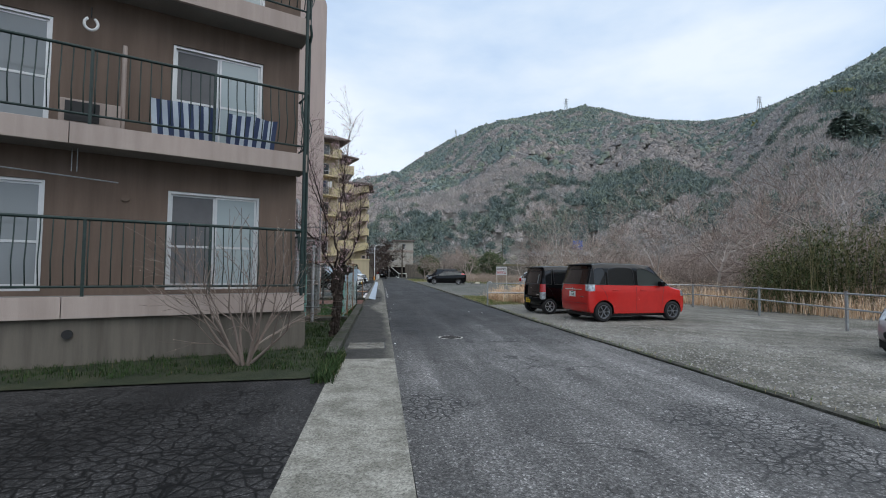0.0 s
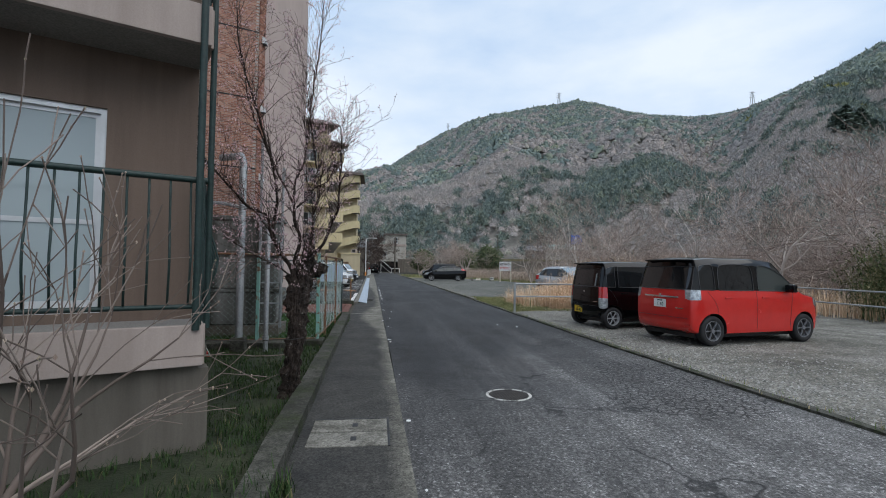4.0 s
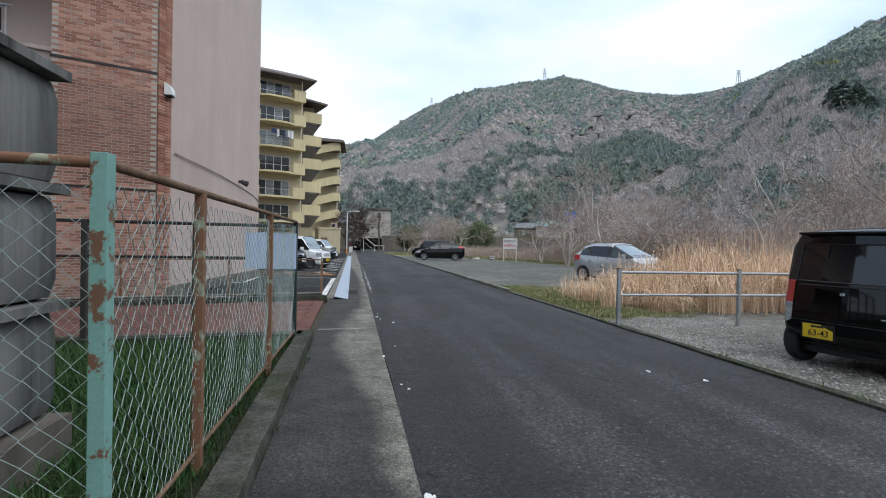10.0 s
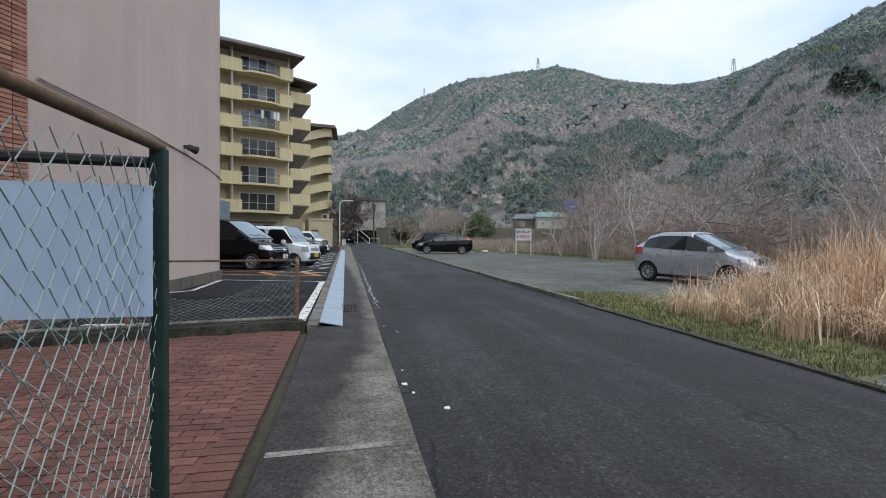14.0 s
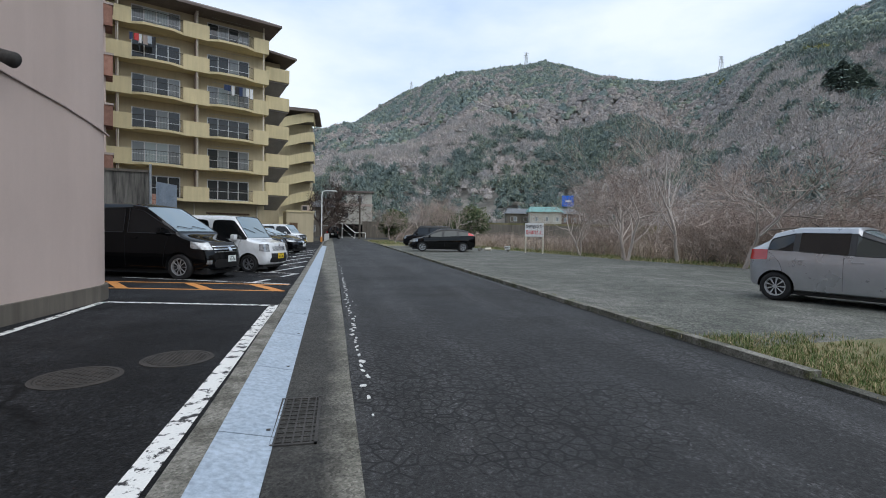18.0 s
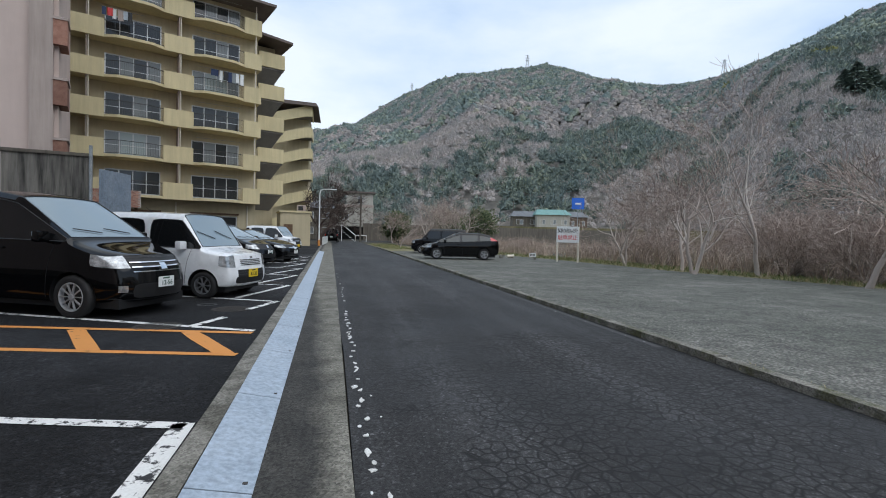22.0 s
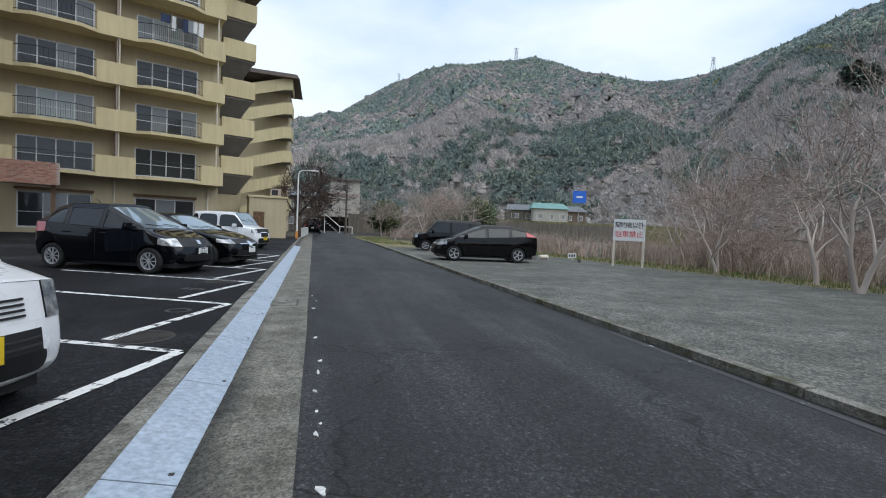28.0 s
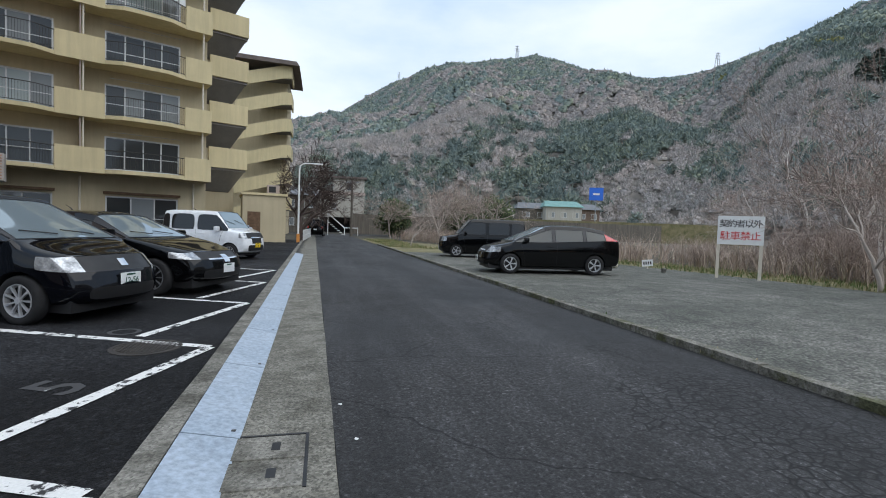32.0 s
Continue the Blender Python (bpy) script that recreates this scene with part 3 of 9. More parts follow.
def edge_left(y):
    return float(np.interp(y, [0, 5, 14, 26, 40, 110], [0.55, 0.55, 0.57, 0.60, 0.645, 0.66]))


def edge_right(y):
    return float(np.interp(y, [0, 6, 14, 110], [5.0, 4.92, 4.79, 4.80]))


def strip(name, u0, u1, y0, y1, z0, z1, material, parent=None, step=1.0, wob=0.0, label="", kind="structure", category=""):
    """A long slab beside the road between two offsets from its axis, cut into lengths."""
    n = max(1, int(round((y1 - y0) / step)))
    verts, faces = [], []
    for i in range(n + 1):
        y = y0 + (y1 - y0) * i / n
        a, b = u0(y) if callable(u0) else u0, u1(y) if callable(u1) else u1
        w0 = wob * noise.noise((y * 1.3, a * 3, 0.3)) if wob else 0
        w1 = wob * noise.noise((y * 1.3, b * 3, 7.3)) if wob else 0
        a, b = rx(a, y) + w0, rx(b, y) + w1
        verts += [(a, y, z0), (b, y, z0), (b, y, z1), (a, y, z1)]
    for i in range(n):
        o = 4 * i
        for k in range(4):
            faces.append((o + k, o + (k + 1) % 4, o + 4 + (k + 1) % 4, o + 4 + k)[::-1])
    faces += [(0, 1, 2, 3), tuple(4 * n + k for k in (3, 2, 1, 0))]
    ob = part(name, mesh_from(name, verts, faces, material), material, parent, label)
    if parent is None:
        tagged(ob, label, category, kind=kind)
    return ob


# ---- ground, road, lots ----
def sheet(name, pts, z, material, label, category, kind="structure"):
    bm = bmesh.new()
    bm.faces.new([bm.verts.new((x, y, z)) for x, y in pts])
    return structure(name, bm, material, label, category, kind=kind)


sheet("ground", [(-1500, -1500), (1500, -1500), (1500, 1500), (-1500, 1500)], -0.06, M_EARTH, "bare brown earth under the whole place", "ground")
strip("road", edge_left, edge_right, -25, 104, -0.3, 0.0, M_ROAD, step=2, wob=0.03, label="narrow grey asphalt road, cracked and worn", category="road")
sheet("road_bend", [(-14, 104), (34, 104), (34, 112), (-14, 112)], -0.01, M_ROAD, "grey asphalt where the lane meets another", "road")
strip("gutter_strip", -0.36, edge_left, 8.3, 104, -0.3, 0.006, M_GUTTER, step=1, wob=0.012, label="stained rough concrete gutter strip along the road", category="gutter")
strip("gutter_strip_near", -0.36, edge_left, -25, 8.3, -0.3, 0.006, M_STRIP, step=1, label="pale rough concrete gutter strip beside the driveway", category="gutter")
strip("kerb_right", lambda y: edge_right(y) - 0.02, lambda y: edge_right(y) + 0.11, -25, 26.4, -0.3, 0.030, M_MOSSY, step=0.6, wob=0.03, label="low mossy concrete kerb edging", category="kerb")
k, y = 0, 26.42
while y < 74:
    strip("kerb_stone", lambda y: edge_right(y) - 0.01, lambda y: edge_right(y) + 0.13, y, y + 1.98, -0.3, 0.085 + 0.006 * math.sin(k * 2.3), M_KERB_MOSS, step=0.5, wob=0.012, label="pale mossy concrete kerb stone", category="kerb")
    k, y = k + 1, y + 2.0
strip("grass_kerb", -0.56, -0.36, 8.2, 19.6, -0.3, 0.13, M_MOSSY, step=0.5, wob=0.02, label="mossy concrete kerb round the grass plot", category="kerb")
strip("lot_kerb", -0.405, -0.25, 24.3, 78, -0.3, 0.06, M_KERB, step=0.9, wob=0.02, label="worn concrete kerb of the parking lot", category="kerb")

sheet("driveway_pad", [(-14, -12), (rx(-0.36, -12), -12), (rx(-0.36, 7.0), 7.0), (-0.75, 6.9), (-2.3, 6.75), (-5.0, 6.35), (-14, 4.0)], 0.0, M_PAD, "dark cracked old asphalt driveway pad", "driveway")
sheet("grass_plot", [(-14, 3.9), (-5.0, 6.3), (-2.3, 6.7), (-0.75, 6.85), (-0.5, 7.2), (-0.55, 12), (-0.65, 19.6), (-12, 19.6), (-14, 10)], 0.02, M_TURF, "damp green grass and weeds", "grass plot")
sheet("parking_lot", [(-20, 24.4), (rx(-0.40, 24.4), 24.4), (rx(-0.40, 80), 80), (-30, 80)], 0.012, M_LOT, "fresh dark asphalt parking lot", "parking lot")
sheet("gravel_lot", [(rx(edge_right(-25) + 0.12, -25), -25), (40, -25), (40, 23), (9.5, 23), (rx(edge_right(22.2) + 0.12, 22.2), 22.2)], -0.005, M_GRAVEL, "pale gravel parking ground", "gravel lot")
sheet("verge", [(rx(edge_right(21.0) + 0.12, 21.0), 21.0), (9.5, 22.5), (14, 22.5), (9, 28.0), (rx(edge_right(27.6) + 0.12, 27.6), 27.6)], 0.0, M_TURF_DRY, "verge of thin green and dry grass", "verge")
sheet("grey_lot", [(rx(edge_right(26.6) + 0.12, 26.6), 26.6), (7.4, 25.6), (20, 24), (18.2, 38), (15.2, 47), (13.6, 56), (11, 66), (rx(edge_right(66) + 0.12, 66), 66)], -0.003, M_GREYLOT, "grey weathered asphalt of the open lot", "parking lot")
sheet("lot_verge", [(20.5, 24), (24, 24), (21, 40), (18, 50), (16, 60), (12, 72), (rx(edge_right(90) + 0.12, 90), 90), (rx(edge_right(66) + 0.12, 66), 66), (11, 66), (13.6, 56), (15.2, 47), (18.2, 38)], -0.001, M_TURF_DRY, "strip of short yellowed grass", "verge")


# ---- painted lines ----
def quad_line(name, a, b, width, material, z=0.018, label="", category="marking", w2=None):
    a, b = Vector((*a, 0)), Vector((*b, 0))
    d = (b - a).normalized()
    s = Vector((-d.y, d.x, 0)) * width / 2
    n = max(1, int((b - a).length / 0.4))
    verts, faces = [], []
    for i in range(n + 1):
        p = a.lerp(b, i / n)
        k = 1 + 0.14 * noise.noise((p.x * 3, p.y * 3, 1.7))
        verts += [p + s * k + Vector((0, 0, z)), p - s * k + Vector((0, 0, z))]
    for i in range(n):
        faces.append((2 * i, 2 * i + 1, 2 * i + 3, 2 * i + 2))
    return tagged(part(name, mesh_from(name, verts, faces, material), material), label, category, kind="structure")


M_SCRAP = flaking("flaked_edge_line", (0.74, 0.74, 0.72), (0.035, 0.035, 0.037), 0.47, 0.75, 9.0)
WL, OL = "worn white parking line on dark asphalt", "worn orange parking line on dark asphalt"
quad_line("parking_line", (-0.93, 24.75), (-1.0, 31.4), 0.15, M_WHITE, label=WL)
quad_line("parking_line", (-0.98, 31.36), (-3.8, 32.0), 0.11, M_WHITE, label=WL)
quad_line("parking_line", (-3.8, 29.3), (-3.85, 32.0), 0.11, M_WHITE, label=WL)
quad_line("parking_line", (-0.95, 24.8), (-3.9, 24.9), 0.13, M_WHITE, label=WL)
quad_line("parking_line", (-3.8, 29.3), (-6.4, 26.2), 0.11, M_WHITE, label=WL)
quad_line("parking_line", (-1.03, 33.35), (-6.6, 34.5), 0.12, M_ORANGE, label=OL)
quad_line("parking_line", (-1.06, 34.52), (-6.8, 35.75), 0.12, M_ORANGE, label=OL)
for sx in (1.15, 2.6, 4.35):
    quad_line("parking_line", (-sx, 33.35 + (sx - 1) * 0.2), (-sx - 0.72, 34.62 + (sx - 1) * 0.2), 0.2, M_ORANGE, 0.020, label=OL)
BAY = (-0.921, 0.39)
for k in range(8):
    y0 = 34.66 + 2.835 * k
    x0 = rx(-0.52, y0)
    quad_line("parking_line", (x0, y0), (x0 + BAY[0] * 4.6, y0 + BAY[1] * 4.6), 0.11, M_WHITE, label=WL)
    if k == 1:
        quad_line("parking_line", (x0, y0 - 0.02), (x0 - 0.36, y0 - 1.0), 0.12, M_WHITE, 0.020, label=WL)
        quad_line("parking_line", (x0 - 0.56, y0 - 1.72), (x0 - 0.85, y0 - 2.45), 0.12, M_WHITE, 0.020, label=WL)
    elif k:
        quad_line("parking_line", (x0, y0 - 0.02), (x0 - 0.78, y0 - 2.3), 0.12, M_WHITE, 0.020, label=WL)
M_FLAKE = mottled("thick_white_paint", (0.62, 0.62, 0.60), (0.78, 0.78, 0.76), 0.8, 60, 5)


def paint_scrap(x, y, w, l, turn):
    """A ragged scrap of thick road paint."""
    n = 11
    v = []
    for i in range(n):
        a = 2 * math.pi * i / n
        k = random.uniform(0.55, 1.15)
        px, py = w * k * math.cos(a), l * k * math.sin(a)
        v.append((x + px * math.cos(turn) - py * math.sin(turn), y + px * math.sin(turn) + py * math.cos(turn), 0.0))
    v += [(p[0], p[1], 0.005) for p in v]
    f = [tuple(range(n, 2 * n))] + [(i, (i + 1) % n, n + (i + 1) % n, n + i) for i in range(n)]
    tagged(part("paint_scrap", mesh_from("paint_scrap", v, f, M_FLAKE), None), "ragged scrap of worn white edge line", "marking", "scraps of white edge line", "structure")


y = 26.6
while y < 45:
    dense = 1.0 if y < 36.5 else 0.35
    if random.random() < 0.35 + 0.65 * dense:
        paint_scrap(rx(edge_left(y) + 0.12, y) + random.gauss(0, 0.022), y, random.uniform(0.010, 0.034), random.uniform(0.02, 0.075), random.uniform(-0.4, 0.4))
    y += random.uniform(0.09, 0.30) / dense
quad_line("road_mark", (rx(4.66, 33.2), 33.2), (rx(4.67, 41), 41), 0.10, M_WHITE2, 0.004, "faded white edge line", "marking")
quad_line("concrete_seam", (rx(-0.34, 20.35), 20.3), (rx(0.53, 20.35), 20.36), 0.075, M_SEAM, 0.010, "pale cement seam across the gutter", "seam")


# ---- covers, grates, plates in the ground ----
def manhole(x, y, r, label, ring=None, z=0.016):
    t = thing("manhole_cover", label, "manhole cover", pose(x, y, z))
    v, f = [], []
    n = 28
    for k in range(n):
        a = 2 * math.pi * k / n
        c, s = math.cos(a), math.sin(a)
        v += [(c * r, s * r, 0.002), (c * r * 1.13, s * r * 1.13, 0.002), (c * r * 1.13, s * r * 1.13, -0.02), (c * r, s * r, -0.02)]
    for k in range(n):
        o, q = 4 * k, 4 * ((k + 1) % n)
        for j in range(4):
            f.append((o + j, q + j, q + (j + 1) % 4, o + (j + 1) % 4)[::-1])
    part("ring", mesh_from("ring", v, f, ring or M_RUSTY_LID), None, t)
    bm = bmesh.new()
    bmesh.ops.create_cone(bm, cap_ends=True, segments=28, radius1=r * 0.985, radius2=r * 0.985, depth=0.02, matrix=Matrix.Translation((0, 0, -0.010)))
    lid = part("lid", bm, M_RUSTY_LID, t)
    bm = bmesh.new()
    q = r * 0.9
    for i in range(-6, 7):
        h = math.sqrt(max(0, q * q - (i * q / 6.5) ** 2))
        if h > 0.03:
            add_box(bm, i * q / 6.5 - 0.006, i * q / 6.5 + 0.006, -h, h, 0, 0.004)
            add_box(bm, -h, h, i * q / 6.5 - 0.006, i * q / 6.5 + 0.006, 0, 0.0035)
    part("tread", bm, M_RUSTY_LID, t)
    return t


manhole(1.675, 10.78, 0.235, "round iron manhole cover with a pale broken collar in the road", flaking("broken_collar", (0.55, 0.54, 0.50), (0.06, 0.06, 0.06), 0.53, 0.8, 9.0), 0.004)
manhole(-1.48, 27.98, 0.29, "round worn iron manhole cover in the parking lot")
manhole(-2.11, 27.45, 0.30, "round worn iron manhole cover in the parking lot")
manhole(-2.40, 35.1, 0.27, "round worn iron manhole cover in the parking lot")
manhole(-1.75, 36.6, 0.27, "round iron manhole cover in a parking bay")
manhole(-1.70, 40.98, 0.30, "round iron manhole cover in a parking bay")
manhole(-1.84, 46.05, 0.29, "round iron manhole cover in a parking bay")
for k, (x, y) in enumerate(((-2.25, 37.1), (-1.75, 42.6), (-2.3, 46.8))):
    t = thing("ground_ring", "faded pale ring painted in a bay", "marking", pose(x, y, 0.019), kind="structure")
    v, f = [], []
    for i in range(25):
        a = 2 * math.pi * i / 24
        for r in (0.12, 0.17):
            v.append((r * math.cos(a), r * math.sin(a), 0))
    f = [(2 * i, 2 * i + 1, 2 * i + 3, 2 * i + 2) for i in range(24)]
    part("ring", mesh_from("ring", v, f, M_WHITE2), None, t)

for body, x, y, turn in (("5", -2.05, 44.83, 65),):
    num = thing("bay_number", "faded white numeral painted in a parking bay", "marking", pose(x, y, 0.0165, 0, 0, turn), kind="structure")
    text_mesh("numeral", body, 0.62, M_WHITE2, num, pose(0, 0, 0), bold=0.008, extrude=0.0005)

grate = thing("drain_grate", "dark steel drain grating set in the gutter", "drain", pose(-0.20, 26.22, 0.008))
bm = bmesh.new()
for a, b in ((-0.15, -0.13), (0.13, 0.15)):
    add_box(bm, a, b, -0.42, 0.42, -0.03, 0.008)
add_box(bm, -0.15, 0.15, -0.42, -0.40, -0.03, 0.008), add_box(bm, -0.15, 0.15, 0.40, 0.42, -0.03, 0.008)
part("frame", bm, M_IRON, grate)
for i in range(5):
    part("bar", box(-0.11 + i * 0.055 - 0.005, -0.11 + i * 0.055 + 0.005, -0.40, 0.40, -0.02, 0.007), M_IRON, grate)
for i in range(11):
    part("crossbar", box(-0.13, 0.13, -0.37 + i * 0.074 - 0.004, -0.37 + i * 0.074 + 0.004, -0.018, 0.005), M_IRON, grate)
# black sheet just below the bars stands in for the shade of the pit
part("pit", box(-0.13, 0.13, -0.40, 0.40, -0.03, -0.024), M_BLACK, grate)


def gutter_cover(x, y0, y1, xl, lab):
    t = thing("gutter_cover", lab, "drain cover", pose(0, 0, 0))
    n = 2
    for k in range(n):
        a, b = y0 + (y1 - y0) * k / n, y0 + (y1 - y0) * (k + 1) / n
        part("slab", box(xl, x, a + 0.012, b - 0.012, -0.05, 0.014, bevel=0.006), M_KERB, t)
        part("lifting_slot", box((x + xl) / 2 + 0.02, (x + xl) / 2 + 0.07, (a + b) / 2 - 0.05, (a + b) / 2 + 0.05, 0.010, 0.0155), M_BLACK, t)
    part("frame", box(x, x + 0.02, y0, y1, -0.05, 0.012), M_BLACK, t)
    part("frame", box(xl, x + 0.02, y1, y1 + 0.02, -0.05, 0.012), M_BLACK, t)
    return t


gutter_cover(0.25, 9.31, 10.02, -0.42, "pair of worn concrete gutter covers with lifting slots")
gutter_cover(-0.20, 43.07, 43.7, -0.62, "pair of worn concrete gutter covers with lifting slots")

# sloping steel ramp plates over the gutter
ramp = thing("steel_ramp_plates", "pale blue steel ramp plates laid over the gutter", "ramp plate")
y = 24.45
k = 0
while y < 62:
    y2 = min(62, y + 1.48)
    v = []
    for yy in (y + 0.006, y2 - 0.006):
        v += [(rx(-0.24, yy), yy, 0.075), (rx(0.09, yy), yy, 0.012), (rx(0.09, yy), yy, 0.006), (rx(-0.24, yy), yy, 0.066)]
    f = [(0, 1, 5, 4), (1, 2, 6, 5), (2, 3, 7, 6), (3, 0, 4, 7), (3, 2, 1, 0), (4, 5, 6, 7)]
    pl = part("plate", mesh_from("plate", v, f, M_PLATE), None, ramp)
    bolt = box(-0.014, 0.014, -0.014, 0.014, 0.0, 0.004, Matrix.Translation((rx(0.04, y + 0.1), y + 0.1, 0.021)), 0.002)
    part("bolt", bolt, M_IRON, pl)
    y, k = y2, k + 1


# ---- vehicles ----
class Skin:
    """A car's finished surface, on which trim is laid. The nose is at x = 0, the tail at +x."""

    def __init__(self, me):
        self.tree = BVHTree.FromPolygons([v.co.copy() for v in me.vertices], [tuple(p.vertices) for p in me.polygons])
        self.L = max(v.co.x for v in me.vertices)

    def hit(self, start, way, fallback):
        p, n, i, d = self.tree.ray_cast(Vector(start), Vector(way))
        return (p, n) if p is not None else (Vector(fallback), Vector(way) * -1)

    def side(self, x, z, sg, out=0.0):
        p, n = self.hit((x, sg * 3, z), (0, -sg, 0), (x, sg * 0.7, z))
        return p + Vector((0, sg, 0)) * out

    def top(self, x, y, out=0.0):
        p, n = self.hit((x, y, 4), (0, 0, -1), (x, y, 1))
        return p + Vector((0, 0, 1)) * out

    def end(self, y, z, back=False, out=0.0):
        s = 1 if back else -1
        p, n = self.hit((self.L + 2 if back else -2, y, z), (-s, 0, 0), (self.L if back else 0, y, z))
        return p + Vector((s, 0, 0)) * out

    def face(self, name, y0, y1, z0, z1, material, parent, out=0.012, back=False, label="", ny=12, nz=3):
        """A bar, badge or lamp that follows the nose or the tail."""
        v, f = [], []
        for layer in (out, -0.03):
            for j in range(nz + 1):
                for i in range(ny + 1):
                    v.append(self.end(y0 + (y1 - y0) * i / ny, z0 + (z1 - z0) * j / nz, back, layer))
        w = ny + 1
        size = w * (nz + 1)
        for j in range(nz):
            for i in range(ny):
                f.append((j * w + i, j * w + i + 1, (j + 1) * w + i + 1, (j + 1) * w + i))
        edge = [i for i in range(w)] + [j * w + ny for j in range(1, nz + 1)] + [nz * w + i for i in range(ny - 1, -1, -1)] + [j * w for j in range(nz - 1, 0, -1)]
        for a, b in zip(edge, edge[1:] + edge[:1]):
            f.append((a, a + size, b + size, b))
        me = mesh_from(name, v, f, material, smooth=True)
        fix = bmesh.new()
        fix.from_mesh(me)
        bmesh.ops.recalc_face_normals(fix, faces=fix.faces)
        fix.to_mesh(me)
        fix.free()
        me.set_sharp_from_angle(angle=radians(40))
        return part(name, me, material, parent, label)


def wheel(parent, x, y, r, width, side, rim_mat, spokes, cover=False):
    """A wheel: tyre, dished rim with spokes, hub cap and brake disc."""
    w = new("wheel")
    w.parent = parent
    w.matrix_basis = pose(x, y, r, 0, 0, 0 if side < 0 else 180)
    n = 32

    def spin(name, prof, mat):
        v, f = [], []
        m = len(prof)
        for k in range(n):
            a = 2 * math.pi * k / n
            v += [(rr * math.cos(a), yy, rr * math.sin(a)) for rr, yy in prof]
        for k in range(n):
            for j in range(m - 1):
                a, b = k * m + j, ((k + 1) % n) * m + j
                f.append((a, a + 1, b + 1, b)[::-1])
        me = mesh_from(name, v, f, mat, smooth=True)
        me.set_sharp_from_angle(angle=radians(45))
        return part(name, me, None, w)

    h = width / 2
    spin("tyre", [(r * 0.66, -h + 0.012), (r * 0.74, -h - 0.002), (r * 0.90, -h), (r * 0.975, -h + 0.018), (r, -h * 0.5), (r, h * 0.5), (r * 0.975, h - 0.018), (r * 0.9, h), (r * 0.66, h - 0.01)], M_TYRE)
    q = r * 0.67
    spin("rim", [(q, -h + 0.010), (q * 0.985, -h + 0.002), (q * 0.93, -h + 0.004), (q * 0.90, -h + 0.03), (q * 0.86, h * 0.5)], rim_mat)
    bm = bmesh.new()
    wide = (0.50 if cover else 0.30) * 5 / spokes
    for s in range(spokes):
        a = 2 * math.pi * s / spokes
        pts = []
        for rr, ww, yy in ((q * 0.16, wide * 1.3, -h + 0.016), (q * 0.55, wide * 0.62, -h + 0.006), (q * 0.93, wide * 0.60, -h + 0.008)):
            for sg in (-1, 1):
                pts.append((rr * math.cos(a + sg * ww * 0.5), yy, rr * math.sin(a + sg * ww * 0.5)))
        front = [bm.verts.new(p) for p in pts]
        back = [bm.verts.new((p[0] * 0.99, p[1] + 0.03, p[2] * 0.99)) for p in pts]
        for i in (0, 2):
            bm.faces.new((front[i], front[i + 1], front[i + 3], front[i + 2]))
            bm.faces.new((front[i], front[i + 2], back[i + 2], back[i]))
            bm.faces.new((front[i + 1], back[i + 1], back[i + 3], front[i + 3]))
    o = part("spokes", bm, rim_mat, w)
    bm = bmesh.new()
    bmesh.ops.create_cone(bm, cap_ends=True, segments=18, radius1=q * 0.22, radius2=q * 0.19, depth=0.03, matrix=Matrix.Translation((0, -h + 0.018, 0)) @ Matrix.Rotation(radians(90), 4, "X"))
    part("hub_cap", bm, rim_mat, w)
    bm = bmesh.new()
    bmesh.ops.create_cone(bm, cap_ends=True, segments=24, radius1=q * 0.9, radius2=q * 0.9, depth=0.02, matrix=Matrix.Rotation(radians(90), 4, "X"))
    part("brake_disc", bm, M_BLACK, w)
    return w


def number_plate(parent, m, text, yellow=False, small=""):
    p = part("number_plate", box(-0.165, 0.165, -0.006, 0.0, -0.0825, 0.0825, bevel=0.003), M_NUMBER_Y if yellow else M_NUMBER, parent, m=m)
    ink = M_INK_BLACK if yellow else M_INK_GREEN
    if text:
        text_mesh("number", text, 0.105, ink, p, Matrix.Translation((0.012, -0.0075, -0.022)) @ Matrix.Rotation(radians(90), 4, "X"), bold=0.0012, squeeze=0.95)
    part("small_line", box(-0.07, 0.07, -0.0075, -0.005, 0.045, 0.068), ink, p)
    return p


SOFT_SIDES = (0.0, 0.6, 0.25, 0.35, 0.45, 0.3, 0.55, 0.0, 0.0)


